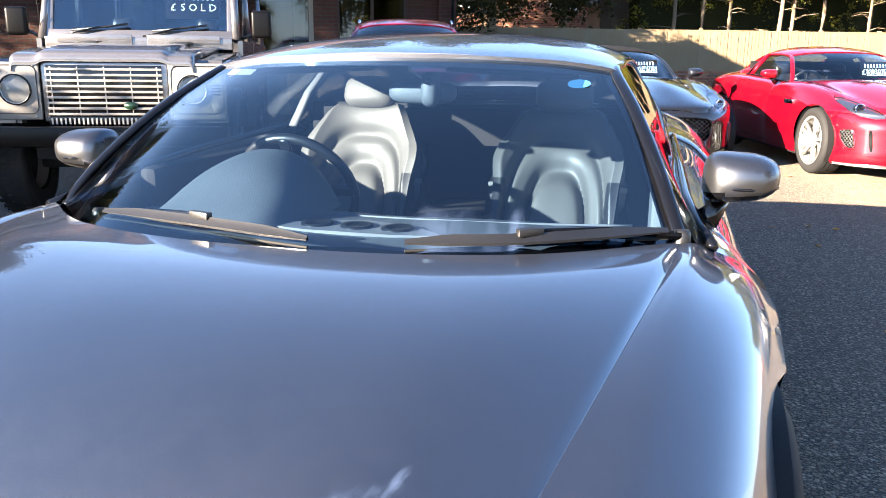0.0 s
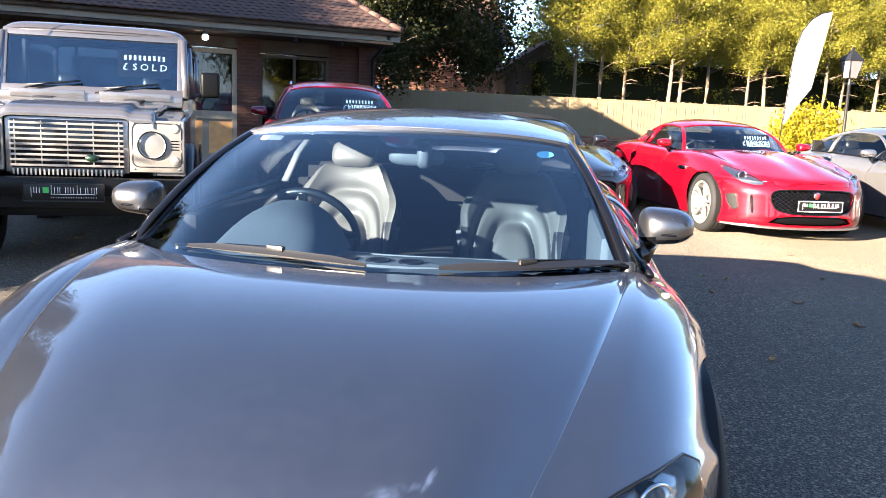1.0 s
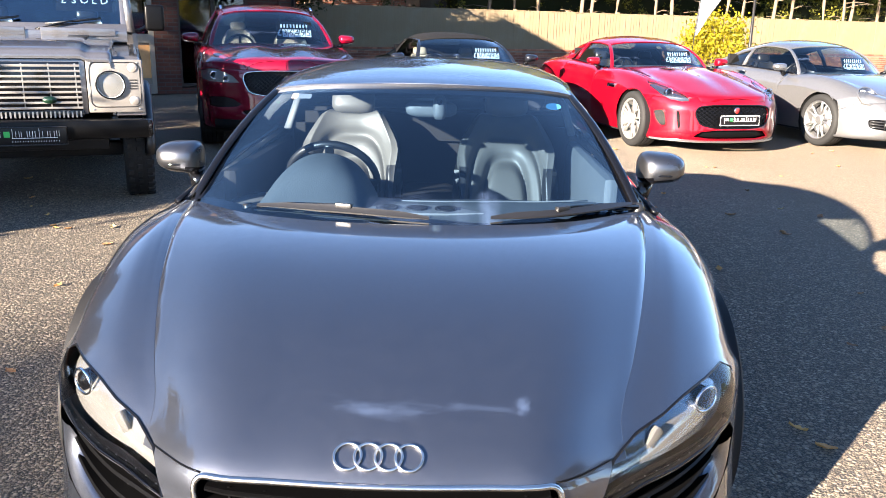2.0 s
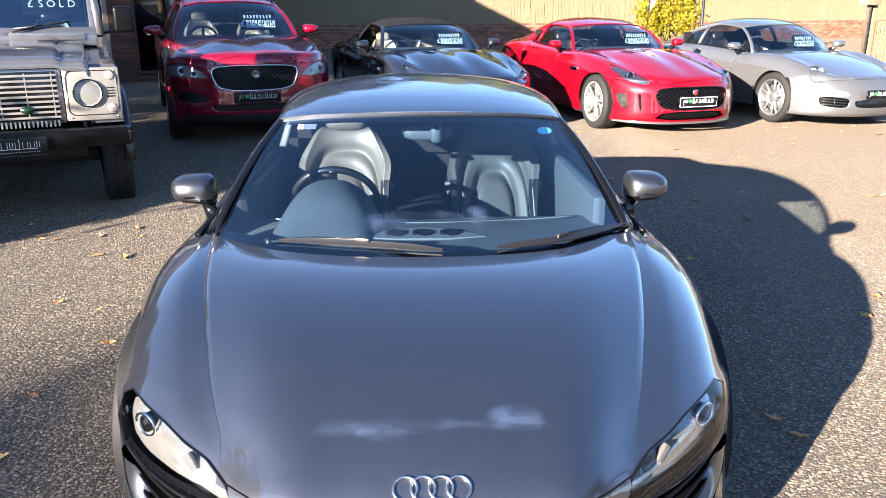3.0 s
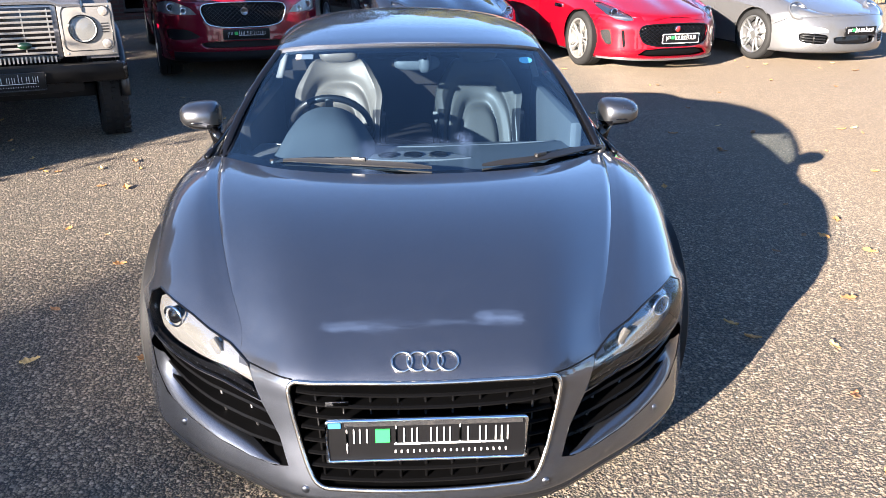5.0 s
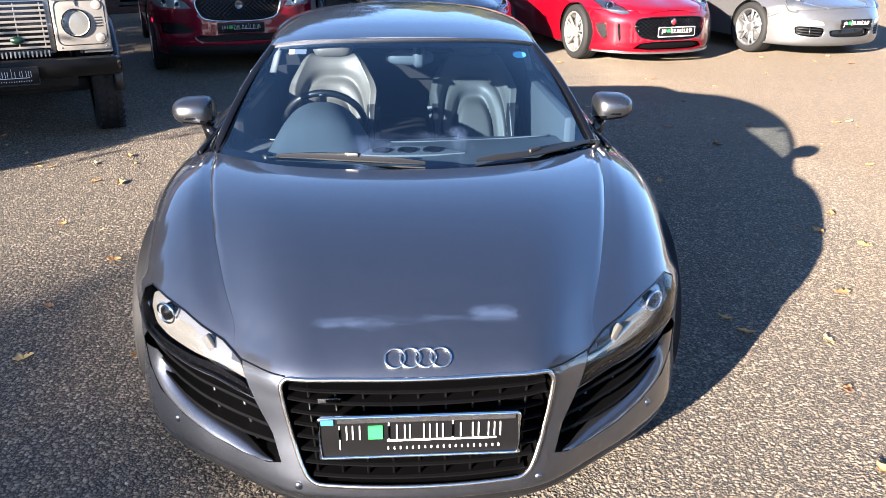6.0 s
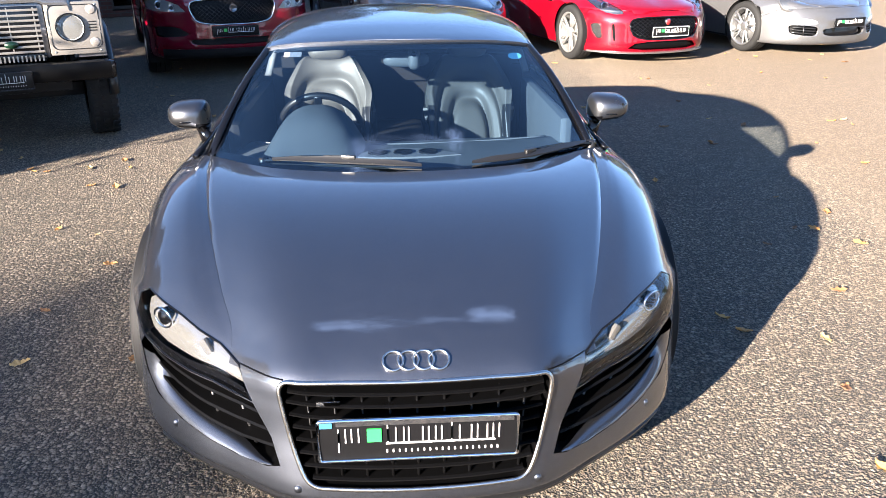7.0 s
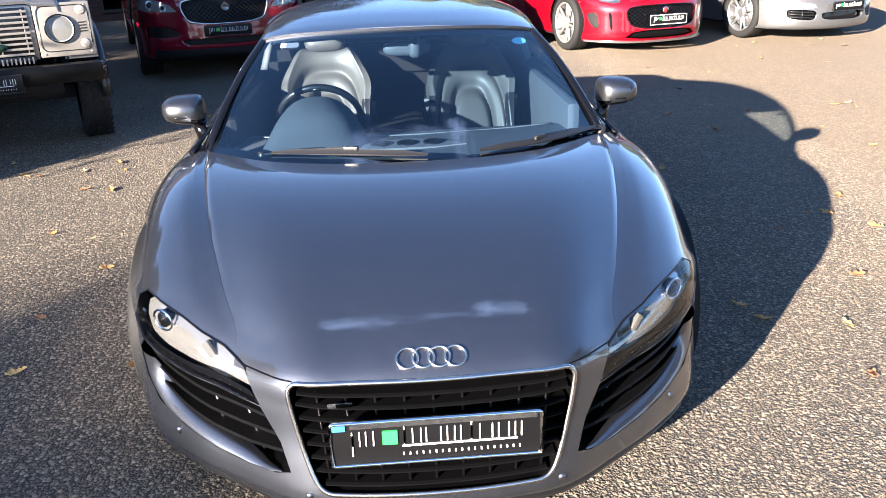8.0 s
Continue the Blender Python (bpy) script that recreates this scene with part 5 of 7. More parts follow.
def lamp_unit(c, poly, s, bowl, where=lambda q: True, axes=(0, 2), bowl_mat="dark_chrome"):
    """A headlight: clear cover, bright bowl and two round projectors."""
    poly = [(x * s, z) for x, z in poly]
    g = take(c.nose, cut(c.nose, poly, axes, lambda q: q.x * s > 0 and where(q)))
    hold = new("headlight")
    hold.parent = c.root
    back = g.copy()
    part("lamp_bowl", shift(back, -.03), bowl_mat, hold)
    for x, z, r in bowl:
        bm = bmesh.new()
        lathe(bm, [(.001, -.02), (r * .7, -.015), (r, 0), (r * 1.1, 0), (r * 1.15, .03)], 20, "Y")
        bm.transform(Matrix.Translation(c.on_nose(s * x, z, -.012) + Vector((0, .03, 0))))
        part("projector_lens", bm, "gloss_black", hold)
        bm = bmesh.new()
        tube(bm, [c.on_nose(s * x, z, -.010) + Vector((r * 1.2 * math.cos(t), .012, r * 1.2 * math.sin(t))) for t in np.linspace(0, 6.28, 21)[:-1]], .007, True, 6)
        part("projector_ring", bm, "chrome", hold)
    part("headlight_glass", shift(g, .002), "lens", hold).visible_shadow = False


def plain_patch(c, name, poly, mat="gloss_black", depth=.05, where=lambda q: q.y < .9):
    g = take(c.nose, cut(c.nose, poly, (0, 2), where))
    if len(g.faces):
        part(name, shift(g, -depth), mat, c.root)
    else:
        g.free()


def nose_panels(c, hood, mat, bumper_line):
    outline = [(x, y) for x, y in hood] + [(-x, y) for x, y in hood[::-1]]
    zmin = min(c.p["lead"]) - .02
    part("bonnet", rim_in(take(c.nose, cut(c.nose, outline, (0, 1), lambda q: q.z > zmin)), .002, .004, .02), mat, c.root)
    part("front_bumper", rim_in(take(c.nose, cut(c.nose, bumper_line, (1, 2))), .002, .003, .02), mat, c.root)
    for s in (1, -1):
        part("front_wing", rim_in(take(c.nose, [f for f in c.nose.faces if f.calc_center_median().x * s > 0]), .002, .004, .02), mat, c.root)
    c.nose.free()


def flanks(c, mat, door, second=None):
    for k, bm in enumerate(c.sides):
        if k % 2:
            part("sill_front", bm, mat, c.root)
            continue
        for d in (door, second):
            if d:
                g = take(bm, cut(bm, d, (1, 2)))
                part("door", rim_in(g, .003, .003, .02), mat, c.root)
        part("rear_wing", rim_in(bm, .001, .001, .02), mat, c.root)
        s = 1 if k < 2 else -1
        bm = bmesh.new()
        yh = door[1][0] - .16
        zh = door[2][1] - .14
        tube(bm, [(s * (c.p["xs"][6] - .03), yh - .1, zh), (s * (c.p["xs"][6] - .005), yh, zh), (s * (c.p["xs"][6] - .03), yh + .1, zh)], .012, False, 6)
        part("door_handle", bm, mat, c.root)


def inside_fit(c, seat_y, seat_z, wheel_at, face="cream", dash_z=None, half=.66, scale=1.0):
    z = dash_z or c.base[0][2] - .03
    y0 = c.base[0][1] + .08
    rows = []
    for dy, dz, w in ((0, -.02, half - .05), (.2, .015, half), (.42, .03, half), (.56, .0, half), (.6, -.15, half)):
        rows.append([(0, y0 + dy, z + dz), (w * .5, y0 + dy + .02, z + dz), (w, y0 + dy + .10, z + dz - .02)])
    part("dashboard", sheet(surf(rows, 4, 4), (0, y0 + .3, 0)), "dash", c.root)
    for s in (1, -1):
        seat(c.root, s * .36, seat_y, seat_z, 20, scale, "black_leather", face)
    steering(c.root, wheel_at, -65)


def sports_two_seater(name, label, mat, soft_top, x, y, turn, face, alloy):
    root = thing(name, label, "car", "cars parked in a row")
    p = dict(
        xs=[0, .2, .38, .56, .72, .85, .94], yb=[0, .01, .045, .13, .27, .47, .70],
        front=[(.15, .06), (.18, .0), (.25, -.02), (.36, -.01), (.46, 0), (.56, .012)],
        lead=[.645, .65, .65, .645, .655, .665, .64], back=[.05, .05, .05, .06, .07, .06, .05], brow=(.05, .05), power=1.9,
        cx=[0, .22, .45, .62, .79, .885, .955], cy=[1.66, 1.67, 1.72, 1.83, 1.92, 1.97, 2.0], cz=[.955, .955, .945, .93, .915, .865, .75],
        swell=[.012, .03, .012, -.004, .035, .05, .035],
        skirt=[(.955, .57), (.945, .37), (.90, .18)],
        stations=[(2.25, [(.80, .93), (.875, .89), (.94, .76), (.945, .57), (.925, .37), (.89, .18)]),
                  (2.9, [(.79, .96), (.885, .91), (.95, .78), (.955, .58), (.935, .37), (.90, .18)]),
                  (3.45, [(.76, .98), (.90, .93), (.97, .81), (.97, .61), (.955, .39), (.91, .21)]),
                  (4.0, [(.69, .96), (.84, .91), (.935, .81), (.94, .63), (.925, .43), (.88, .27)]),
                  (4.44, [(.60, .91), (.70, .87), (.79, .79), (.80, .63), (.79, .46), (.76, .31)])],
        axles=(.86, 3.48), wheel_r=.345, arch=.375, arch_in=.62,
        roof=[(2.24, 1.255, .57, .05, .12), (2.55, 1.30, .58, .07, .05), (2.95, 1.31, .58, .09, 0), (3.4, 1.25, .59, .13, 0), (3.9, 1.09, .60, .12, 0), (4.42, .925, .585, .04, 0)],
        fine=(4, 4), bulge=.04, corner=.6)
    c = Car(root, p, mat)
    c.open_arches()
    mouth = soften([(-.44, .590), (.44, .590), (.505, .495), (.42, .325), (-.42, .325), (-.505, .495)], 2, .2)
    mesh_panel(c, "grille", mouth, .06, rows=6, cols=16, rim="gloss_black")
    bm = bmesh.new()
    lathe(bm, [(.042, .012), (.042, -.004), (.034, -.008)], 24, "Y")
    bm.transform(Matrix.Translation(c.on_nose(0, .53, .0)))
    part("badge_ring", bm, "chrome", root)
    bm = bmesh.new()
    lathe(bm, [(.034, .004), (.033, -.004), (.001, -.006)], 24, "Y")
    bm.transform(Matrix.Translation(c.on_nose(0, .53, .0)))
    part("badge", bm, "badge_red", root)
    for s in (1, -1):
        lamp_unit(c, [(.545, .632), (.562, .715), (.615, .783), (.680, .822), (.762, .826), (.80, .775), (.785, .692), (.715, .640), (.62, .622)], s, [(.69, .715, .040)], lambda q: q.y < 1.1, bowl_mat="dark_chrome")
        drape(c, "side_gill", [(s * a, b) for a, b in soften([(.845, .50), (.765, .525), (.745, .34), (.785, .31), (.83, .40)], 2, .2)], lattice=5, rim=mat)
        drape(c, "bumper_slot", soften([(s * .672, .51), (s * .645, .512), (s * .633, .31), (s * .655, .305)], 1, .2))
        bm = bmesh.new()
        box(bm, (.02, .22, .05), (s * .955, 1.42, .72), .008)
        part("wing_vent", bm, "chrome", root)
        bm = bmesh.new()
        for k in range(6):
            q, n = c.on_top(s * (.27 + .012 * k), 1.06 + .035 * k, .002)
            box(bm, (.12, .014, .004), tuple(q), 0)
        part("bonnet_louvre", bm, "gloss_black", root, smooth=False)
    plain_patch(c, "lower_intake", soften([(-.40, .300), (.40, .300), (.53, .195), (-.53, .195)], 1, .2), "grille_black", .05)
    nose_panels(c, [(.40, .06), (.50, .20), (.60, .40), (.70, .8), (.76, 1.3), (.80, 1.8), (.79, 1.95), (.62, 2.05)], mat, [(-.3, 0), (.62, 0), (.62, .55), (.50, .66), (-.3, .66)])
    bm = bmesh.new()
    pts = [c.on_nose(q, .165, 0) for q in np.linspace(-.86, .86, 25)]
    rows = [[q + Vector((0, -.01, .012)) for q in pts], [q + Vector((0, -.035, 0)) for q in pts], [q + Vector((0, -.03, -.014)) for q in pts], [q + Vector((0, .1, -.02)) for q in pts]]
    part("front_splitter", sheet(np.array([[tuple(v) for v in r] for r in rows]), (0, .5, .3), bm), "alloy" if mat == "red" else "plastic", root)
    flanks(c, mat, [(1.98, .24), (3.02, .24), (3.12, 1.05), (2.05, 1.05), (1.92, .6)])
    c.glasshouse(3.15 if not soft_top else 2.95, "fabric" if soft_top else None, rear_glass=soften([(-.46, 3.35), (.46, 3.35), (.44, 4.0), (-.44, 4.0)], 2, .2), pillar=mat, b_post=None if soft_top else 2.98)
    c.tail_and_floor(3.2)
    for yy in p["axles"]:
        for s in (1, -1):
            wheel(root, (s * .94, yy, .345), .345, .25, s, alloy, 5, .36)
    for s in (1, -1):
        mirror_pod(root, s, (s * .985, 1.96, 1.0), (.19, .13, .13), mat, (-s * .10, .02, -.09))
    inside_fit(c, 2.82, .24, (-.37, 2.36, .86), face)
    dealer_plate(root, (.02, -.035, .42), w=.52, h=.111, detail=1, frame_mat="white" if mat == "red" else "plastic")
    return root, park(root, x, y, turn)


def silver_coupe(x, y, turn):
    root = thing("rear_engined_coupe", "silver rounded coupe with round headlamps, parked in the sun", "car", "cars parked in a row")
    p = dict(
        xs=[0, .18, .34, .50, .66, .80, .895], yb=[0, .01, .04, .10, .20, .36, .58],
        front=[(.16, .06), (.19, 0), (.26, -.02), (.36, -.015), (.46, .0), (.54, .03)],
        lead=[.60, .60, .60, .612, .65, .65, .61], back=[.07, .07, .07, .08, .10, .08, .06], brow=(.06, .05), power=1.7,
        cx=[0, .2, .42, .60, .735, .835, .90], cy=[1.34, 1.35, 1.42, 1.54, 1.64, 1.72, 1.77], cz=[.905, .905, .90, .89, .875, .825, .72],
        swell=[-.012, -.012, -.008, .0, .055, .055, .035],
        skirt=[(.90, .56), (.885, .36), (.85, .19)],
        stations=[(2.1, [(.76, .905), (.835, .86), (.895, .74), (.90, .56), (.885, .36), (.85, .19)]),
                  (2.8, [(.745, .925), (.845, .87), (.905, .75), (.91, .56), (.89, .36), (.86, .19)]),
                  (3.3, [(.70, .92), (.86, .87), (.93, .77), (.935, .59), (.915, .39), (.88, .23)]),
                  (3.9, [(.62, .86), (.78, .82), (.89, .73), (.90, .59), (.88, .43), (.84, .29)]),
                  (4.38, [(.50, .78), (.62, .75), (.74, .69), (.76, .57), (.75, .45), (.70, .33)])],
        axles=(.93, 3.28), wheel_r=.335, arch=.36, arch_in=.58,
        roof=[(1.95, 1.245, .545, .05, .12), (2.25, 1.295, .565, .07, .05), (2.6, 1.30, .57, .08, 0), (3.1, 1.23, .575, .13, 0), (3.7, 1.05, .58, .14, 0), (4.36, .80, .50, .02, 0)],
        fine=(4, 4), bulge=.04, corner=.6)
    c = Car(root, p, "silver")
    c.open_arches()
    for s in (1, -1):
        hold = new("headlight")
        hold.parent = root
        m = Matrix.Translation((s * .655, .395, .690)) @ Euler((radians(-50), 0, s * radians(14))).to_matrix().to_4x4() @ Matrix.Diagonal((1, 1, 1.2, 1))
        for nm, prof, mt in (("lamp_rim", [(.132, .05), (.132, .0), (.125, -.011), (.118, -.007)], "silver"), ("headlight_glass", [(.119, -.007), (.100, -.014), (.06, -.020), (.001, -.022)], "lens"),
                             ("lamp_bowl", [(.118, -.003), (.105, .012), (.06, .022), (.001, .024)], "dark_chrome")):
            bm = bmesh.new()
            lathe(bm, prof, 28, "Y")
            bm.transform(m)
            part(nm, bm, mt, hold)
        for px, pz, r in ((-.045, .048, .040), (.048, .040, .038), (.0, -.040, .052)):
            bm = bmesh.new()
            lathe(bm, [(r, -.002), (r * .8, .010), (r * .4, .016), (r * .3, .004), (.001, .002)], 18, "Y", (px, .004, pz))
            bm.transform(m)
            part("reflector_cup", bm, "faceted", hold)
        hole = [(s * a, b) for a, b in soften([(.41, .405), (.73, .425), (.715, .305), (.44, .285)], 2, .18)]
        plain_patch(c, "side_intake", hole, "grille_black", .06, lambda q: q.y < .7)
        for z0, z1 in ((.378, .396), (.345, .362), (.312, .328)):
            bm = bmesh.new()
            tube(bm, [c.on_nose(s * q, z0 + (z1 - z0) * (q - .43) / .28, -.014) for q in np.linspace(.435, .712, 9)], .008, False, 6)
            part("intake_slat", bm, "plastic", root)
        bm = bmesh.new()
        tube(bm, [c.on_nose(s * .58, q, -.010) for q in (.292, .35, .412)], .009, False, 6)
        part("intake_post", bm, "plastic", root)
        g_poly = soften([(.42, .430), (.44, .480), (.58, .505), (.74, .500), (.745, .445)], 1, .2)
        drape(c, "light_strip", [(s * a, b) for a, b in g_poly], "faceted", lift=.006)
    plain_patch(c, "centre_intake", soften([(-.36, .385), (.36, .385), (.33, .285), (-.33, .285)], 2, .18), "gloss_black", .05)
    nose_panels(c, [(.30, .13), (.44, .25), (.53, .5), (.58, .9), (.64, 1.3), (.70, 1.62), (.55, 1.8)], "silver", [(-.3, 0), (.60, 0), (.60, .5), (.40, .60), (.12, .635), (-.3, .635)])
    flanks(c, "silver", [(1.78, .26), (2.82, .26), (2.86, 1.0), (1.82, 1.0), (1.70, .6)])
    c.glasshouse(3.25, rear_glass=soften([(-.46, 3.1), (.46, 3.1), (.42, 3.75), (-.42, 3.75)], 2, .2), pillar="silver", b_post=2.78)
    c.tail_and_floor(3.2)
    for yy in p["axles"]:
        for s in (1, -1):
            wheel(root, (s * .895, yy, .335), .335, .24, s, "alloy", 5, .42)
    for s in (1, -1):
        mirror_pod(root, s, (s * .95, 1.72, .965), (.20, .125, .13), "silver", (-s * .11, .03, -.09))
    inside_fit(c, 2.62, .24, (-.36, 2.12, .84), "black_leather", half=.60)
    dealer_plate(root, (0, -.045, .455), w=.52, h=.111, detail=1, frame_mat="plastic")
    return root, park(root, x, y, turn)


def red_suv(x, y, turn):
    root = thing("estate_car", "deep red tall family car with a wide black grille", "car", "cars parked in a row")
    p = dict(
        xs=[0, .22, .42, .60, .76, .88, .965], yb=[0, .01, .03, .09, .19, .36, .58],
        front=[(.24, .08), (.28, 0), (.38, -.02), (.52, -.01), (.68, 0), (.82, .01)],
        lead=[.972, .977, .972, .962, .955, .94, .89], back=[.04, .04, .04, .05, .06, .06, .05], brow=(.05, .05), power=1.9,
        cx=[0, .25, .5, .68, .83, .905, .96], cy=[1.32, 1.33, 1.38, 1.48, 1.58, 1.64, 1.68], cz=[1.165, 1.17, 1.165, 1.145, 1.125, 1.07, .94],
        swell=[.005, .022, .004, -.002, .022, .03, .02],
        skirt=[(.968, .76), (.962, .5), (.92, .28)],
        stations=[(2.2, [(.845, 1.14), (.905, 1.09), (.962, .94), (.968, .76), (.958, .5), (.92, .28)]),
                  (3.2, [(.835, 1.17), (.905, 1.11), (.967, .96), (.97, .76), (.96, .5), (.92, .28)]),
                  (4.0, [(.80, 1.21), (.89, 1.13), (.957, .97), (.962, .79), (.952, .52), (.90, .32)]),
                  (4.7, [(.70, 1.17), (.78, 1.07), (.84, .94), (.85, .79), (.84, .57), (.80, .37)])],
        axles=(.87, 3.74), wheel_r=.375, arch=.42, arch_in=.62,
        roof=[(1.98, 1.565, .61, .07, .12), (2.35, 1.63, .63, .08, .05), (3.0, 1.65, .63, .09, 0), (3.7, 1.62, .62, .10, 0), (4.3, 1.50, .61, .12, 0), (4.66, 1.26, .62, .05, 0)],
        fine=(4, 4), bulge=.04, corner=.6, pillar_r=.032)
    c = Car(root, p, "wine")
    c.open_arches()
    mouth = soften([(-.44, .900), (.44, .900), (.49, .81), (.40, .625), (-.40, .625), (-.49, .81)], 2, .2)
    mesh_panel(c, "grille", mouth, .06, rows=6, cols=18, rim="trim_metal")
    bm = bmesh.new()
    lathe(bm, [(.045, .012), (.045, -.004), (.040, -.007), (.036, -.003), (.001, -.003)], 24, "Y")
    bm.transform(Matrix.Translation(c.on_nose(0, .80, .0)))
    part("badge", bm, "dark_chrome", root)
    for s in (1, -1):
        lamp_unit(c, [(.525, .772), (.60, .768), (.74, .770), (.86, .776), (.935, .80), (.945, .872), (.87, .905), (.785, .915), (.69, .885), (.59, .842)], s, [(.66, .812, .026), (.79, .842, .034)], lambda q: q.y < .9, bowl_mat="pale_alloy")
        plain_patch(c, "bumper_vent", [(s * a, b) for a, b in soften([(.87, .605), (.63, .61), (.48, .515), (.86, .485)], 1, .2)], "plastic", .04)
    plain_patch(c, "lower_intake", soften([(-.52, .475), (.52, .475), (.46, .405), (-.46, .405)], 2, .18), "trim", .05)
    plain_patch(c, "chin", [(-.8, .36), (.8, .36), (.8, .2), (-.8, .2)], "trim", .0)
    nose_panels(c, [(.44, .06), (.52, .13), (.66, .26), (.78, .55), (.82, 1.0), (.83, 1.55), (.65, 1.7)], "wine", [(-.3, 0), (.52, 0), (.52, .78), (.36, .90), (-.3, .93)])
    flanks(c, "wine", [(1.72, .34), (2.72, .34), (2.72, 1.25), (1.72, 1.25), (1.66, .8)], [(2.74, .34), (3.32, .34), (3.62, .85), (3.62, 1.28), (2.74, 1.28)])
    c.glasshouse(3.75, rear_glass=soften([(-.52, 4.05), (.52, 4.05), (.50, 4.6), (-.50, 4.6)], 2, .2), pillar="wine", b_post=2.74)
    c.tail_and_floor(3.6)
    for yy in p["axles"]:
        for s in (1, -1):
            wheel(root, (s * .955, yy, .375), .375, .25, s, "alloy", 5, .3)
    for s in (1, -1):
        mirror_pod(root, s, (s * 1.01, 1.80, 1.21), (.22, .15, .14), "wine", (-s * .12, .02, -.10))
        bm = bmesh.new()
        tube(bm, [(s * .60, 2.2, 1.58), (s * .60, 2.4, 1.615), (s * .605, 3.5, 1.62), (s * .60, 3.85, 1.55)], .016, False, 8)
        part("roof_rail", bm, "chrome", root)
    inside_fit(c, 2.55, .55, (-.38, 2.06, 1.08), "tan_leather", half=.70, scale=1.0)
    dealer_plate(root, (0, -.035, .552), w=.52, h=.111, detail=1, frame_mat="plastic")
    return root, park(root, x, y, turn)


def utility_truck(x, y, turn):
    """A square-built off-road car, flat panels with pressed edges."""
    root = thing("off_road_car", "boxy dull grey off-road car with pale slatted grille and black bumper", "car", "cars parked in a row")
    B = "bronze"

    def slab(name, size, at, mat=B, bevel=.012, turn=None, label="", parent=None):
        bm = bmesh.new()
        box(bm, size, at, bevel, turn)
        return part(name, bm, mat, parent or root, label)
    slab("front_bumper", (1.70, .13, .14), (0, .065, .635), "grille_black", .02)
    for s in (1, -1):
        slab("bumper_end", (.10, .16, .145), (s * .83, .085, .635), "gloss_black", .03)
        # wing
        bm = bmesh.new()
        ring = [(.20, .72), (.20, 1.12), (.24, 1.165), (1.36, 1.235), (1.36, .72)] + [(.72 + .50 * math.cos(t), .42 + .50 * math.sin(t)) for t in np.linspace(.62, math.pi - .62, 12)]
        prism(bm, ring, (1, 2), s * .84, s * .60)
        bmesh.ops.bevel(bm, geom=[e for e in bm.edges if abs(e.verts[0].co.x - e.verts[1].co.x) < 1e-6 and e.verts[0].co.z > 1.0], offset=.03, segments=3, affect="EDGES")
        part("front_wing", bm, B, root)
        bm = bmesh.new()
        tube(bm, [(s * .855, .72 + .49 * math.cos(t), .43 + .49 * math.sin(t)) for t in np.linspace(-.05, math.pi + .05, 18)], .042, False, 8, 1.0)
        part("wheel_arch_trim", bm, "plastic", root)
        hold = new("headlight")
        hold.parent = root
        # panel colour is lightened to look sunlit beside the body grey
        slab("lamp_panel", (.40, .03, .40), (s * .635, .185, .945), "lamp_panel", .012, parent=hold)
        bm = bmesh.new()
        tube(bm, [(s * .635 + x, .169, .955 + z) for x, z in rounded(.36, .335, .05)], .004, True, 6)
        part("panel_groove", bm, "plastic", hold)
        bm = bmesh.new()
        lathe(bm, [(.108, .0), (.108, -.016), (.101, -.022), (.099, -.01)], 32, "Y", (s * .60, .17, .955))
        part("lamp_rim", bm, "gloss_black", hold)
        bm = bmesh.new()
        lathe(bm, [(.100, .005), (.088, .025), (.07, .040), (.045, .050), (.001, .054)], 14, "Y", (s * .60, .155, .955))
        part("lamp_bowl", bm, "faceted", hold, "bright faceted lamp bowl", smooth=False)
        bm = bmesh.new()
        lathe(bm, [(.100, -.01), (.085, -.022), (.05, -.034), (.001, -.04)], 28, "Y", (s * .60, .165, .955))
        part("headlight_glass", bm, "lens", hold)
        bm = bmesh.new()
        lathe(bm, [(.015, .04), (.015, .018), (.011, .012), (.001, .011)], 20, "Y", (s * .60, .165, .955))
        part("bulb_cap", bm, "dark_chrome", hold)
        for z, mat in ((1.085, "side_lamp"), (.835, "side_lamp")):
            bm = bmesh.new()
            lathe(bm, [(.036, 0), (.036, -.006), (.030, -.009), (.001, -.010)], 20, "Y", (s * .765, .172, z))
            part("side_lamp", bm, mat, hold)
        for k in range(4):
            slab("panel_slot", (.055, .006, .008), (s * .765, .169, .925 + k * .022), "gloss_black", 0, parent=hold)
        for q in ((.47, .77), (.47, 1.12), (.80, .77), (.80, 1.12)):
            bm = bmesh.new()
            lathe(bm, [(.008, 0), (.007, -.004), (.001, -.005)], 10, "Y", (s * q[0], .17, q[1]))
            part("screw", bm, "alloy", hold)
        wheel(root, (s * .875, .70, .405), .405, .22, s, "pale_alloy", 8, 0, True)
        wheel(root, (s * .83, 3.08, .405), .405, .22, s, "pale_alloy", 8, 0, True)
        # door mirror
        hold = new("door_mirror")
        hold.parent = root
        bm = bmesh.new()
        box(bm, (.17, .07, .23), (s * 1.0, 1.46, 1.47), .03, seg=3)
        part("mirror_shell", bm, "grille_black", hold)
        bm = bmesh.new()
        tube(bm, [(s * .77, 1.52, 1.34), (s * .86, 1.48, 1.36), (s * .98, 1.48, 1.42)], .014, False, 8)
        part("mirror_arm", bm, "plastic", hold)
        # cabin side: lower door, upper frame with glass
        bm = bmesh.new()
        prism(bm, [(1.40, .55), (2.36, .55), (2.36, 1.33), (1.40, 1.33)], (1, 2), s * .84, s * .80)
        part("door", bm, B, root)
        bm = bmesh.new()
        prism(bm, [(2.38, .55), (2.62, .72), (2.75, .90), (3.45, .90), (3.55, .55), (3.86, .55), (3.86, 1.33), (2.38, 1.33)], (1, 2), s * .84, s * .80)
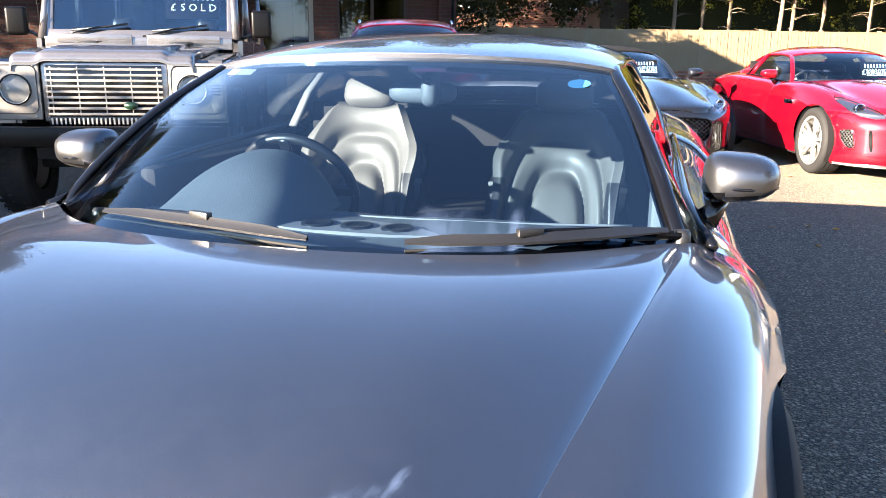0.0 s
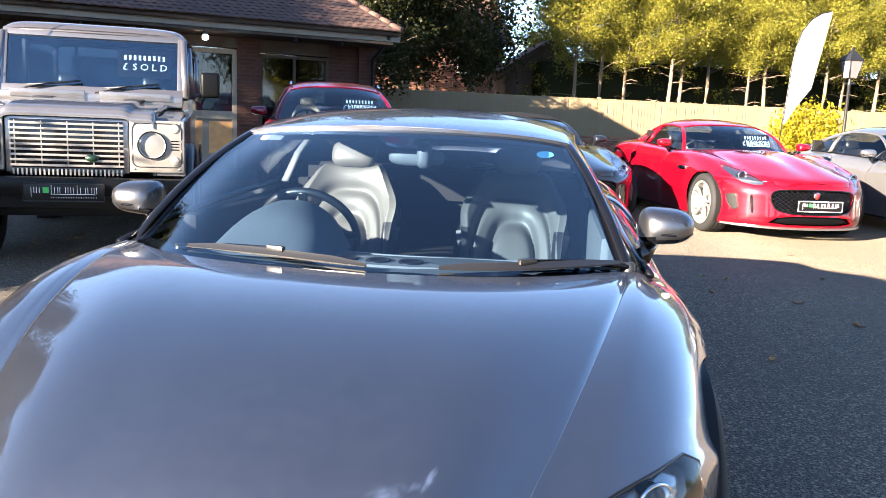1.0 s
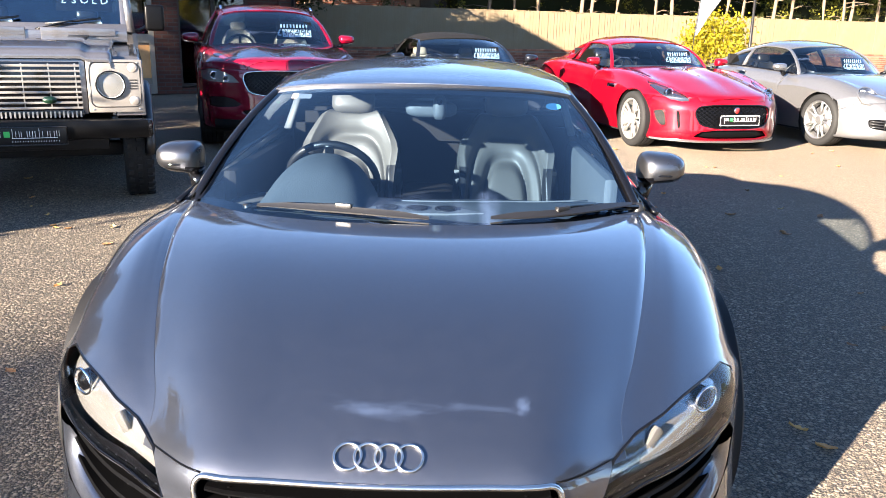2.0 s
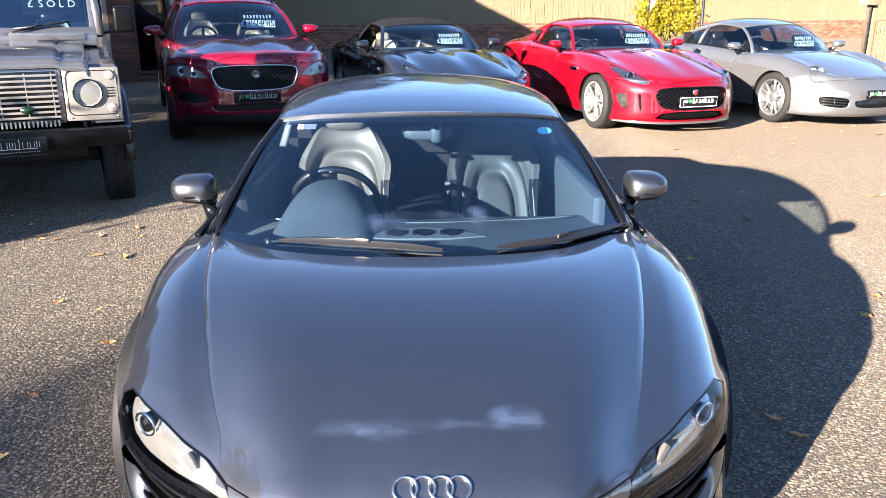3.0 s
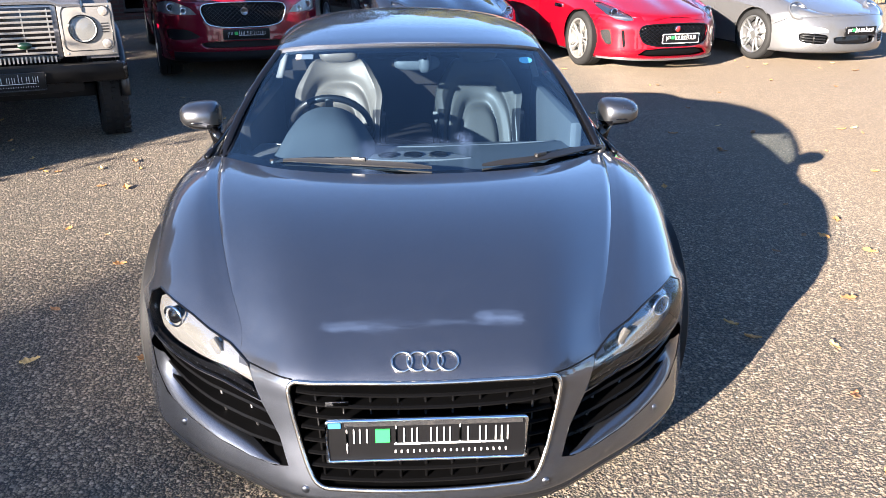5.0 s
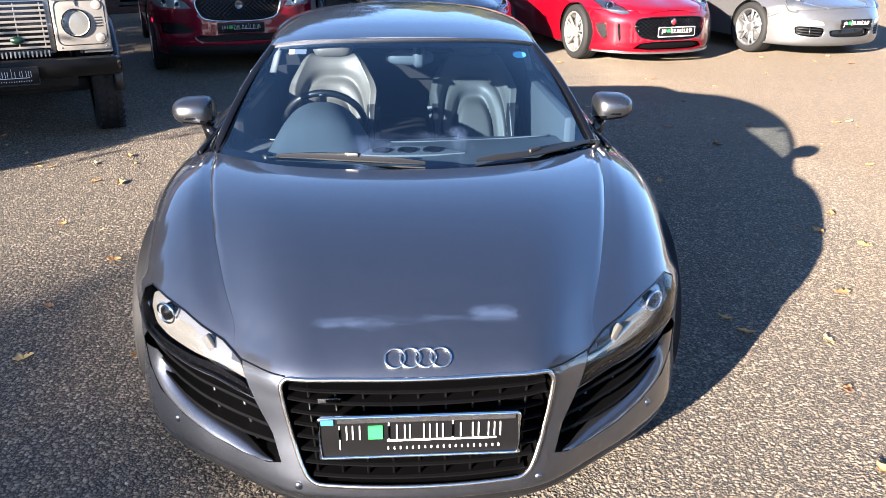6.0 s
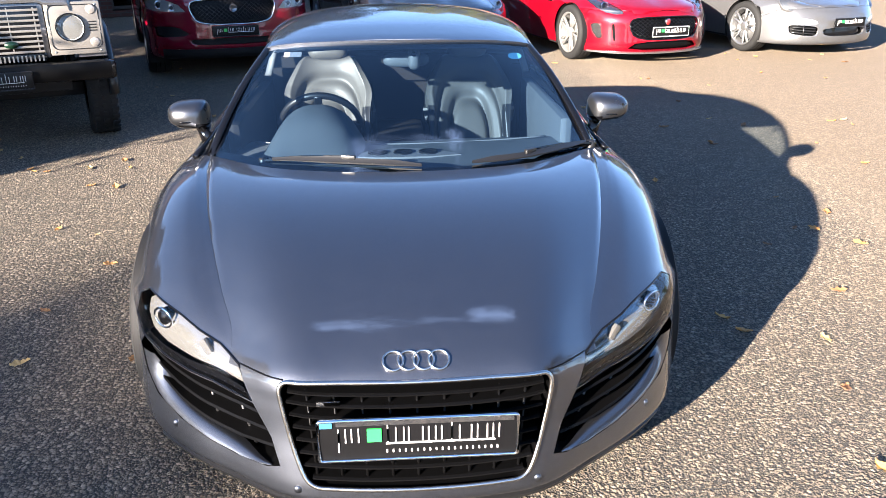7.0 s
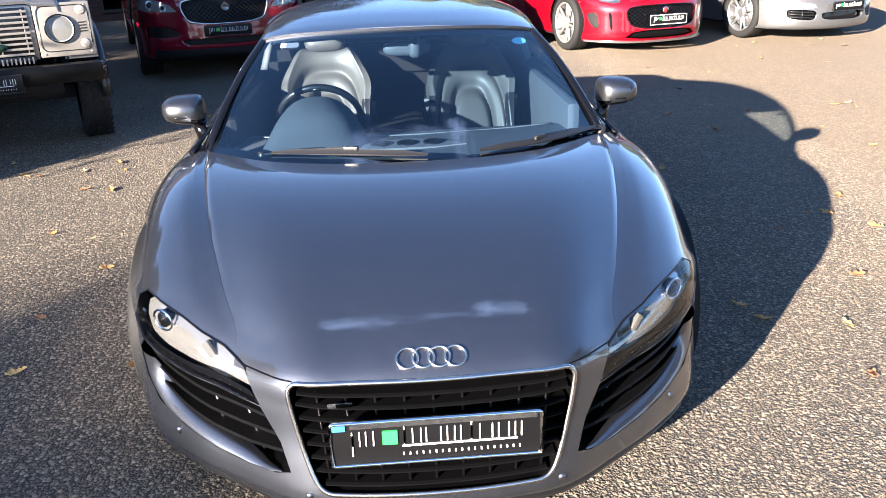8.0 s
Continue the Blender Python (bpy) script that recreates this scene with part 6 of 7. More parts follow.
        part("rear_side", bm, B, root)
        for y0, y1, nm in ((1.50, 2.34, "side_window"), (2.48, 3.75, "rear_side_window")):
            bm = bmesh.new()
            prism(bm, [(y0 + .02, 1.36), (y1, 1.36), (y1, 1.80), (y0 + .14 * (nm == "side_window"), 1.80)], (1, 2), s * .775, s * .765)
            part(nm, bm, "side_glass", root).visible_shadow = False
        for a, b in (((1.40, 1.33), (1.60, 1.86)), ((2.40, 1.33), (2.40, 1.86)), ((3.84, 1.33), (3.80, 1.86))):
            bm = bmesh.new()
            tube(bm, [(s * .79, *a), (s * .755, *b)], .035, False, 8)
            part("pillar", bm, B, root)
        slab("sill", (.05, 1.2, .10), (s * .80, 1.95, .50), "plastic")
    # grille
    slab("grille_surround", (.86, .05, .42), (0, .215, .94), B, .012)
    slab("grille_well", (.78, .03, .36), (0, .195, .945), "gloss_black", .004)
    for k in range(9):
        slab("grille_bar", (.79, .022, .017), (0, .176, .785 + k * .039), "truck_slat", .004)
    for k in range(5):
        slab("grille_upright", (.008, .016, .34), (-.36 + k * .18, .182, .945), "pale_alloy", .002)
    bm = bmesh.new()
    lathe(bm, [(.05, 0), (.048, -.008), (.001, -.01)], 24, "Y")
    bm.transform(Matrix.Translation((.17, .16, .845)) @ Matrix.Diagonal((1, 1, .55, 1)))
    part("badge", bm, plain("badge_green", (.004, .018, .009), .3), root, "small dark green oval badge")
    slab("grille_apron", (.80, .02, .055), (0, .19, .735), "gloss_black", .004)
    for k in range(26):
        slab("apron_rib", (.012, .012, .045), (-.375 + k * .03, .176, .735), "pale_alloy", 0)
    # bonnet
    rows = []
    for yy, z, w in ((.17, 1.13, .60), (.175, 1.165, .60), (.22, 1.20, .605), (.5, 1.235, .61), (1.0, 1.262, .615), (1.36, 1.28, .62)):
        rows.append([(0, yy, z + .02), (.28, yy, z + .02), (.40, yy, z + .018), (.45, yy, z - .004), (.56, yy, z - .006), (w, yy, z - .012), (w + .012, yy, z - .05)])
    bm = sheet(surf(rows, 5, 3), (0, .8, .3))
    part("bonnet", thicken(bm, -.012), B, root)
    for k in range(10):
        slab("bonnet_letter_bar", (.042, .006, .032), (-.315 + k * .07, .168, 1.165), "alloy", .002)
    for s in (1, -1):
        slab("bonnet_vent", (.16, .22, .02), (s * .36, 1.22, 1.30), "plastic", .006)
    slab("scuttle", (1.52, .14, .10), (0, 1.42, 1.30), B, .012)
    for k in (-1, 1):
        slab("scuttle_flap", (.60, .03, .07), (k * .36, 1.352, 1.335), B, .008)
    # windscreen and roof
    tilt = Euler((radians(-19), 0, 0)).to_matrix()
    for nm, size, at in (("screen_top", (1.50, .05, .07), (0, 1.605, 1.865)), ("screen_base", (1.52, .05, .08), (0, 1.425, 1.365))):
        slab(nm, size, at, B, .012, tilt)
    for s in (1, -1):
        slab("screen_post", (.055, .05, .56), (s * .735, 1.515, 1.61), B, .012, tilt)
    bm = bmesh.new()
    box(bm, (1.42, .006, .46), (0, 1.517, 1.615), 0, tilt)
    part("windscreen", bm, "screen", root).visible_shadow = False
    bm = bmesh.new()
    rows = []
    for yy, z in ((1.60, 1.895), (1.66, 1.94), (1.9, 1.965), (2.7, 1.97), (3.7, 1.965), (3.84, 1.93)):
        rows.append([(0, yy, z), (.35, yy, z), (.60, yy, z - .008), (.71, yy, z - .03), (.77, yy, z - .085)])
    part("roof", thicken(sheet(surf(rows, 4, 4), (0, 2.6, 1)), -.02), B, root)
    bm = bmesh.new()
    tube(bm, [(-.765, 1.62, 1.86), (-.74, 1.60, 1.885), (0, 1.585, 1.89), (.74, 1.60, 1.885), (.765, 1.62, 1.86)], .012, False, 6)
    part("roof_gutter", bm, B, root)
    for x0, x1 in ((-.55, -.10), (.10, .55)):
        hold = new("wiper")
        hold.parent = root
        bm = bmesh.new()
        tube(bm, [(x0, 1.385, 1.40), ((x0 + x1) / 2, 1.40, 1.425), (x1, 1.41, 1.455)], .010, False, 6)
        part("wiper_blade", bm, "plastic", hold)
        bm = bmesh.new()
        tube(bm, [(x0 - .08, 1.375, 1.355), ((x0 + x1) / 2, 1.385, 1.43)], .007, False, 6)
        part("wiper_arm", bm, "gloss_black", hold)
    slab("rear_body", (1.66, .05, .80), (0, 3.85, .95), B, .02)
    slab("rear_door_window", (1.2, .02, .42), (0, 3.84, 1.60), "side_glass", 0)
    slab("chassis", (1.1, 3.4, .14), (0, 2.0, .52), "trim", .01)
    slab("front_axle", (1.3, .12, .12), (0, .72, .40), "trim", .03)
    slab("floor_pan", (1.58, 2.5, .05), (0, 2.6, .62), "cabin", 0)
    slab("bulkhead", (1.5, .05, .66), (0, 1.44, .97), "cabin", 0)
    slab("dashboard", (1.44, .28, .20), (0, 1.62, 1.22), "dash", .04)
    for s in (1, -1):
        seat(root, s * .40, 2.35, .72, 15, .95, "black_leather", "black_leather")
    steering(root, (-.40, 1.86, 1.26), -50, .2)
    dealer_plate(root, (0, -.012, .60), w=.55, h=.13, detail=2, frame_mat="plastic")
    bm = bmesh.new()
    tube(bm, [(-.80, 1.42, 1.3), (-.81, 1.38, 1.9), (-.82, 1.34, 2.3)], .004, False, 5)
    part("aerial", bm, "iron", root)
    return root, park(root, x, y, turn)


_, m = sports_two_seater("red_sports_coupe", "bright red two-seat coupe with black mesh grille in sunlight", "red", False, 3.44, 8.18, 15.5, "black_leather", "pale_alloy")
price_card("dark price board with pale number tiles behind glass", "£32995", m @ pose(.30, 1.98, 1.055, -25, 0, 0), (.40, .20))
_, m = sports_two_seater("black_convertible", "black two-seat car with a raised cloth roof, in shade", "black", True, .86, 8.16, 18.8, "tan_leather", "alloy")
price_card("dark price board with pale number tiles behind glass", "£37495", m @ pose(.30, 1.98, 1.055, -25, 0, 0), (.40, .20))
_, m = silver_coupe(5.97, 8.58, 17.5)
price_card("dark price board with pale number tiles behind glass", "£43495", m @ pose(.24, 1.68, 1.01, -25, 0, 0), (.38, .20))
_, m = red_suv(-1.79, 7.71, 18.5)
price_card("dark price board with pale number tiles behind glass", "£36495", m @ pose(.30, 1.72, 1.32, -25, 0, 0), (.46, .24))
_, m = utility_truck(-3.01, 4.40, 22.7)
price_card("dark board reading sold behind a flat windscreen", "£SOLD", m @ pose(.42, 1.555, 1.63, -19, 0, 0), (.46, .25))


# ---- ground ----
def ground():
    xs = np.concatenate([np.linspace(-300, -12, 8), np.linspace(-10, 26, 19), np.linspace(28, 300, 8)])
    ys = np.concatenate([np.linspace(-300, -12, 8), np.linspace(-10, 4, 8), np.linspace(4.5, 26.5, 12), np.linspace(28, 400, 9)])
    ob = part("ground", sheet(np.array([[(x, y, ground_z(y)) for x in xs] for y in ys]), (0, 0, -1000)), "asphalt")
    return tagged(ob, "worn grey tarmac yard with pale stones and damp patches", "ground", kind="structure")


ground()


# ---- showroom ----
WALL = pose(-2.82, 14.9, .13, 0, 0, 31.3)     # x along the front (left is minus), y to the back, z up


def tile_mesh():
    bm = bmesh.new()
    rows = [[(x, y, z + .006 * math.cos(x * 38)) for x in np.linspace(-.082, .082, 5)] for y, z in ((-.135, .014), (.0, .008), (.135, .0))]
    sheet(np.array(rows), (0, 0, -1), bm)
    thicken(bm, -.022)
    return bm


def showroom():
    root = thing("showroom", "low brick showroom with brown tiled roof and cream eaves", "building")

    def add(name, size, at, mat, bevel=.004, parent=None, label="", smooth=False):
        bm = bmesh.new()
        box(bm, size, at, bevel)
        return part(name, bm, mat, parent or root, label, smooth)
    back = .8
    h = 2.55
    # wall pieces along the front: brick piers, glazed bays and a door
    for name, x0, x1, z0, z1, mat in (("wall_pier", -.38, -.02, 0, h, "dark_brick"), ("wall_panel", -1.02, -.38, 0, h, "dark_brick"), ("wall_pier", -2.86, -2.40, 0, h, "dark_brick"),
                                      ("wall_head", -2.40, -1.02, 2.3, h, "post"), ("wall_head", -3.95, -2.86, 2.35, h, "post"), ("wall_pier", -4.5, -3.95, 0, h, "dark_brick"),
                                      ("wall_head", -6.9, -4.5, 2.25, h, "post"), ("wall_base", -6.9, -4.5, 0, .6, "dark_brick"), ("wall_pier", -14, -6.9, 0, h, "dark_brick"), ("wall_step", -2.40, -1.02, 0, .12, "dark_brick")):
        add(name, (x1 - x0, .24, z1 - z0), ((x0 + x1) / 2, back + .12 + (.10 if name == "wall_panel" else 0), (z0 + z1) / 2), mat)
    for x0, x1, z0, z1 in ((-2.38, -1.04, .14, 2.28), (-6.88, -4.52, .62, 2.23)):
        w = new("window")
        w.parent = root
        n = 2
        for k in range(n + 1):
            add("window_post", (.06, .07, z1 - z0), (x0 + (x1 - x0) * k / n, back + .10, (z0 + z1) / 2), "post", parent=w)
        for z in (z0 + .03, z1 - .03):
            add("window_rail", (x1 - x0, .06, .06), ((x0 + x1) / 2, back + .10, z), "post", parent=w)
        for k in range(n):
            add("pane", ((x1 - x0) / n - .06, .008, z1 - z0 - .1), (x0 + (x1 - x0) * (k + .5) / n, back + .11, (z0 + z1) / 2), "side_glass", 0, w)
    d = new("door")
    d.parent = root
    d["label"] = "cream framed half-glazed door with a poster on its lower panel"
    for x in (-3.92, -2.90):
        add("door_post", (.09, .09, 2.3), (x, back + .06, 1.17), "beam", parent=d)
    for z, t in ((2.28, .10), (1.05, .16), (.10, .18)):
        add("door_rail", (1.0, .08, t), (-3.41, back + .06, z), "beam", parent=d)
    add("door_panel", (.94, .03, .80), (-3.41, back + .08, .58), "beam", parent=d)
    add("pane", (.94, .008, 1.1), (-3.41, back + .08, 1.68), "side_glass", 0, d)
    add("poster", (.46, .006, .62), (-3.16, back + .060, .62), plain("orange_poster", (.42, .22, .08), .6, amount=.6, grain=8), 0, d)
    add("door_blind", (.22, .01, .95), (-3.10, back + .25, 1.75), "banner", 0, d, "pale curved blind behind the glass")
    # side and back walls, floor; a near-black back wall makes the room look dim
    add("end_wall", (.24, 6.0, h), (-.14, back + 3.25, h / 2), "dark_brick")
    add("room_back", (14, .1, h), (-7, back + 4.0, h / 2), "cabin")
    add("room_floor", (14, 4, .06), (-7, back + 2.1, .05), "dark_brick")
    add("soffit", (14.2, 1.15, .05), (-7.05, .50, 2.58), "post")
    add("fascia", (14.4, .04, .17), (-7.0, -.04, 2.70), "beam", .006, label="cream painted eaves board")
    bm = bmesh.new()
    tube(bm, [(.15, -.12, 2.77), (-14.2, -.12, 2.77)], .055, False, 10)
    part("gutter", bm, "post", root)
    bm = bmesh.new()
    tube(bm, [(-.05, -.10, 2.72), (-.10, .30, 2.45), (-.12, .70, 2.30), (-.12, .72, .1)], .04, False, 8)
    part("downpipe", bm, "iron", root)
    for x in (-1.0, -1.9, -4.6, -5.6):
        bm = bmesh.new()
        rod(bm, (x, .02, 2.56), (x, -.03, 2.47), .035, .045)
        part("spot_fitting", bm, "iron", root)
    # roof deck and tiles
    pitch = radians(36)
    deck = bmesh.new()
    L = 3.62
    lc, zr = L * math.cos(pitch), 2.80 + L * math.sin(pitch)
    dv = [deck.verts.new(q) for q in ((.12, -.16, 2.80), (-14.2, -.16, 2.80), (-14.2, lc - .16, zr), (.12 - lc, lc - .16, zr), (.12, 2 * lc - .16, 2.80), (-14.2, 2 * lc - .16, 2.80))]
    for q in ((0, 1, 2, 3), (3, 2, 5, 4), (0, 3, 4), (1, 5, 2), (0, 4, 5, 1)):
        deck.faces.new([dv[i] for i in q])
    bmesh.ops.recalc_face_normals(deck, faces=deck.faces[:])
    part("roof_deck", deck, "tile", root, smooth=False)
    a, b = Vector((.16, -.22, 2.84)), Vector((.12 - lc, lc - .16, zr + .05))
    for k in range(18):
        bm = bmesh.new()
        tube(bm, [a.lerp(b, k / 18), a.lerp(b, (k + 1.12) / 18) - Vector((0, 0, .02))], [.085, .07], False, 8, .8)
        part("hip_tile", bm, "tile", root)
    tm = tile_mesh()
    base = part("roof_tile", tm, "tile", root)
    courses, cols = 32, 84
    step, wide = .112, .165
    rv, rf = [], []
    src = [v.co.copy() for v in base.data.vertices]
    polys = [tuple(q.vertices) for q in base.data.polygons]
    first = True
    rng = random.Random(5)
    for r in range(courses):
        for k in range(cols):
            x = .05 - (k + .5 * (r % 2)) * wide
            u = r * step + .06
            if x > .10 - u * math.cos(pitch):
                continue
            m = Matrix.Translation((x, -.20 + u * math.cos(pitch), 2.83 + u * math.sin(pitch))) @ Euler((pitch - .05 + rng.uniform(-.02, .02), rng.uniform(-.02, .02), 0)).to_matrix().to_4x4()
            if r < 13 and k < 25:
                if first:
                    base.matrix_basis = m
                    first = False
                else:
                    o = new("roof_tile", base.data)
                    o.parent = root
                    o.matrix_basis = m
            else:
                n0 = len(rv)
                rv += [tuple(m @ v) for v in src]
                rf += [tuple(i + n0 for i in q) for q in polys]
    me = bpy.data.meshes.new("roof_tile_field")
    me.from_pydata(rv, [], rf)
    me.materials.append(M["tile"])
    o = new("roof_tile_field", me)
    o.parent = root
    tagged(o, kind="stuff")
    root.matrix_basis = WALL
    lamp = thing("eaves_lamp", "small lit spot lamp under the eaves", "lamp")
    bm = bmesh.new()
    bmesh.ops.create_uvsphere(bm, u_segments=16, v_segments=10, radius=.055)
    part("bulb", bm, "bulb", lamp)
    bm = bmesh.new()
    rod(bm, (0, 0, .03), (0, .02, .13), .04, .05)
    part("lamp_holder", bm, "iron", lamp)
    lamp.matrix_basis = WALL @ pose(-3.55, -.02, 2.44)
    return root


def tile_material():
    a = Mat("clay_roof_tile", (.17, .075, .048), .8)
    tone = a.math("ADD", a.math("MULTIPLY", a.rand(), .5), a.math("MULTIPLY", a.island(), .5))
    a.set("Base Color", a.mix(a.ramp(a.noise(6, 5, .65), (.45, 0.0), (.75, .6)), a.ramp(tone, (0.0, (.036, .017, .013)), (.6, (.066, .030, .021)), (1.0, (.10, .048, .032))), (.06, .045, .032)))
    a.bump(a.noise(60, 4), .4, .004)
    return a.m


M["tile"] = tile_material()
glow = Mat("lit_bulb", (1, .95, .85), .4)
glow.set("Emission Color", (1, .93, .8, 1))
glow.set("Emission Strength", 9.0)
M["bulb"] = glow.m
M["board"] = timber("dark_weatherboard", (.06, .042, .03), 3.0)
showroom()


# ---- fence on its brick wall ----
def loose_brick(name):
    a = Mat(name, (0.2, 0.075, 0.045), 0.9, Specular_IOR_Level=0.12)
    tone = a.math("FRACT", a.math("ADD", a.rand(), a.island()))
    c = a.ramp(tone, (0.0, (0.12, 0.046, 0.032)), (0.5, (0.205, 0.078, 0.046)), (1.0, (0.29, 0.125, 0.072)))
    a.set("Base Color", a.mix(a.ramp(a.noise(4, 6, 0.65), (0.4, 0.0), (0.8, 0.5)), c, (0.09, 0.045, 0.035)))
    a.bump(a.noise(70, 4), 0.5, 0.004)
    return a.m


M["loose_brick"] = loose_brick("wall_brick")
M["mortar"] = plain("lime_mortar", (0.19, 0.16, 0.125), 0.95, grain=120, amount=0.3, bump=0.4, Specular_IOR_Level=0.1)


FENCE = pose(1.0, 24.6, .25, 0, 0, 20)


def boundary():
    wall = thing("garden_wall", "low red brick wall under a close-boarded fence", "wall")
    bm = bmesh.new()
    box(bm, (44, .216, .62), (8, 0, .31))
    part("brickwork", bm, M["mortar"], wall, smooth=False)
    bm = bmesh.new()
    box(bm, (44.1, .27, .04), (8, 0, .64), .01)
    part("coping_bed", bm, M["mortar"], wall, smooth=False)
    brick = bmesh.new()
    box(brick, (.215, .045, .065), (0, 0, 0), .005, seg=1)
    shape = bpy.data.meshes.new("brick")
    brick.to_mesh(shape)
    shape.materials.append(M["loose_brick"])
    rest = bmesh.new()
    rng = random.Random(5)
    for row in range(8):
        for i in range(195):
            at = (-13.9 + (i + .5 * (row % 2)) * .225, -.093 + rng.uniform(-.002, .002), .036 + row * .075)
            if -4.5 < at[0] < 3.2:
                o = new("brick", shape)
                o.parent = wall
                o.matrix_basis = pose(*at, 0, rng.uniform(-.5, .5), 0)
            else:
                x, y, z = at
                v = [rest.verts.new((x + sx * .1075, y + sy * .0225, z + sz * .0325)) for sx, sy, sz in itertools.product((-1, 1), repeat=3)]
                for q in ((0, 4, 5, 1), (1, 5, 7, 3), (0, 2, 6, 4), (0, 1, 3, 2), (4, 6, 7, 5)):
                    rest.faces.new([v[k] for k in q])
    for i in range(293):
        x = -13.9 + i * .15
        v = [rest.verts.new((x + sx * .07, sy * .148, .672 + sz * .03)) for sx, sy, sz in itertools.product((-1, 1), repeat=3)]
        for q in ((0, 4, 5, 1), (1, 5, 7, 3), (0, 1, 3, 2), (4, 6, 7, 5)):
            rest.faces.new([v[k] for k in q])
    o = part("far_bricks", rest, "loose_brick", wall, smooth=False)
    o["kind"] = "stuff"
    wall.matrix_basis = FENCE
    panel = thing("fence_panel", "pale close-boarded timber fence panel on a brick wall", "fence", "fence panels")
    rng = random.Random(3)
    for k in range(18):
        bm = bmesh.new()
        x = -.915 + k * .1075
        hgt = 1.17 + rng.uniform(-.008, .008)
        prism(bm, [(-.058, -.006), (.058, -.014), (.058, .002), (-.058, .006)], (0, 1), 0, hgt)
        bm.transform(pose(x, rng.uniform(-.004, .004), .69))
        part("fence_board", bm, "fence", panel, smooth=False)
    bm = bmesh.new()
    box(bm, (.10, .09, 1.24), (-.92, .055, 1.31), .01)
    part("fence_post", bm, "fence", panel, smooth=False)
    bm = bmesh.new()
    box(bm, (1.858, .05, .03), (0, .01, 1.875), .004)
    part("capping_rail", bm, "fence", panel, smooth=False)
    for i in range(-6, 14):
        m = FENCE @ pose(i * 1.86, 0, .0 + .004 * math.sin(i * 2.1), 0, 0, .4 * math.sin(i))
        if i == -6:
            panel.matrix_basis = m
        else:
            copy_thing(panel, m)


boundary()


def gate():
    g = thing("timber_gate", "low pale picket gate beside a post with a letter box", "gate")
    for k in range(9):
        bm = bmesh.new()
        box(bm, (.085, .02, 1.0 + .06 * math.sin(k * .4)), (k * .12, 0, .55), .006)
        part("picket", bm, "fence", g, smooth=False)
    for z in (.25, .85):
        bm = bmesh.new()
        box(bm, (1.1, .035, .09), (.48, .03, z), .004)
        part("gate_rail", bm, "fence", g, smooth=False)
    bm = bmesh.new()
    box(bm, (.11, .11, 1.5), (-.12, .02, .75), .008)
    part("gate_post", bm, "fence", g, smooth=False)
    g.matrix_basis = pose(10.6, 16.9, ground_z(16.9), 0, 0, 20)
    b = thing("letter_box", "small wooden letter box on a timber post", "box")
    bm = bmesh.new()
    box(bm, (.42, .22, .20), (0, 0, 0), .01)
    part("box_body", bm, "fence", b)
    bm = bmesh.new()
    box(bm, (.07, .07, 1.44), (0, 0, -.81), .006)
    part("box_post", bm, "post", b)
    bm = bmesh.new()
    box(bm, (.24, .01, .03), (0, -.112, .04), 0)
    part("slot", bm, "gloss_black", b)
    b.matrix_basis = pose(10.3, 16.75, ground_z(16.7) + 1.52, 0, 0, 20)


gate()


# ---- lamp post, banner ----
def lamp_post():
    r = thing("lamp_post", "black iron lamp post with a four-sided lantern", "lamp")
    bm = bmesh.new()
    lathe(bm, [(.10, 0), (.10, .12), (.07, .16), (.06, .7), (.045, .75), (.036, .8), (.034, 2.36), (.05, 2.39), (.03, 2.43), (.03, 2.50)], 16, "Z")
    part("post", bm, "iron", r)
    bm = bmesh.new()
    tube(bm, [(-.15, 0, 2.40), (.15, 0, 2.40)], .014, False, 8)
    part("ladder_bar", bm, "iron", r)
    cs = [(-1, -1), (1, -1), (1, 1), (-1, 1)]
    for i in range(4):
        a, b = cs[i], cs[(i + 1) % 4]
        bm = bmesh.new()
        vs = [bm.verts.new(q) for q in ((a[0] * .095, a[1] * .095, 2.52), (b[0] * .095, b[1] * .095, 2.52), (b[0] * .155, b[1] * .155, 2.88), (a[0] * .155, a[1] * .155, 2.88))]
        bm.faces.new(vs)
        thicken(bm, .006)
        part("lantern_pane", bm, "frosted", r, smooth=False)
        bm = bmesh.new()
        tube(bm, [(a[0] * .098, a[1] * .098, 2.50), (a[0] * .160, a[1] * .160, 2.89)], .011, False, 6)
        part("lantern_bar", bm, "iron", r)
    bm = bmesh.new()
    lathe(bm, [(.235, 2.88), (.24, 2.91), (.14, 3.02), (.09, 3.05), (.085, 3.09), (.035, 3.12), (.02, 3.18), (.001, 3.19)], 4, "Z")
    bm.transform(pose(0, 0, 0, 0, 0, 45))
    part("lantern_roof", bm, "iron", r, smooth=False)
    r.matrix_basis = pose(6.95, 18.0, ground_z(18) - .15, 0, 0, 20)


lamp_post()


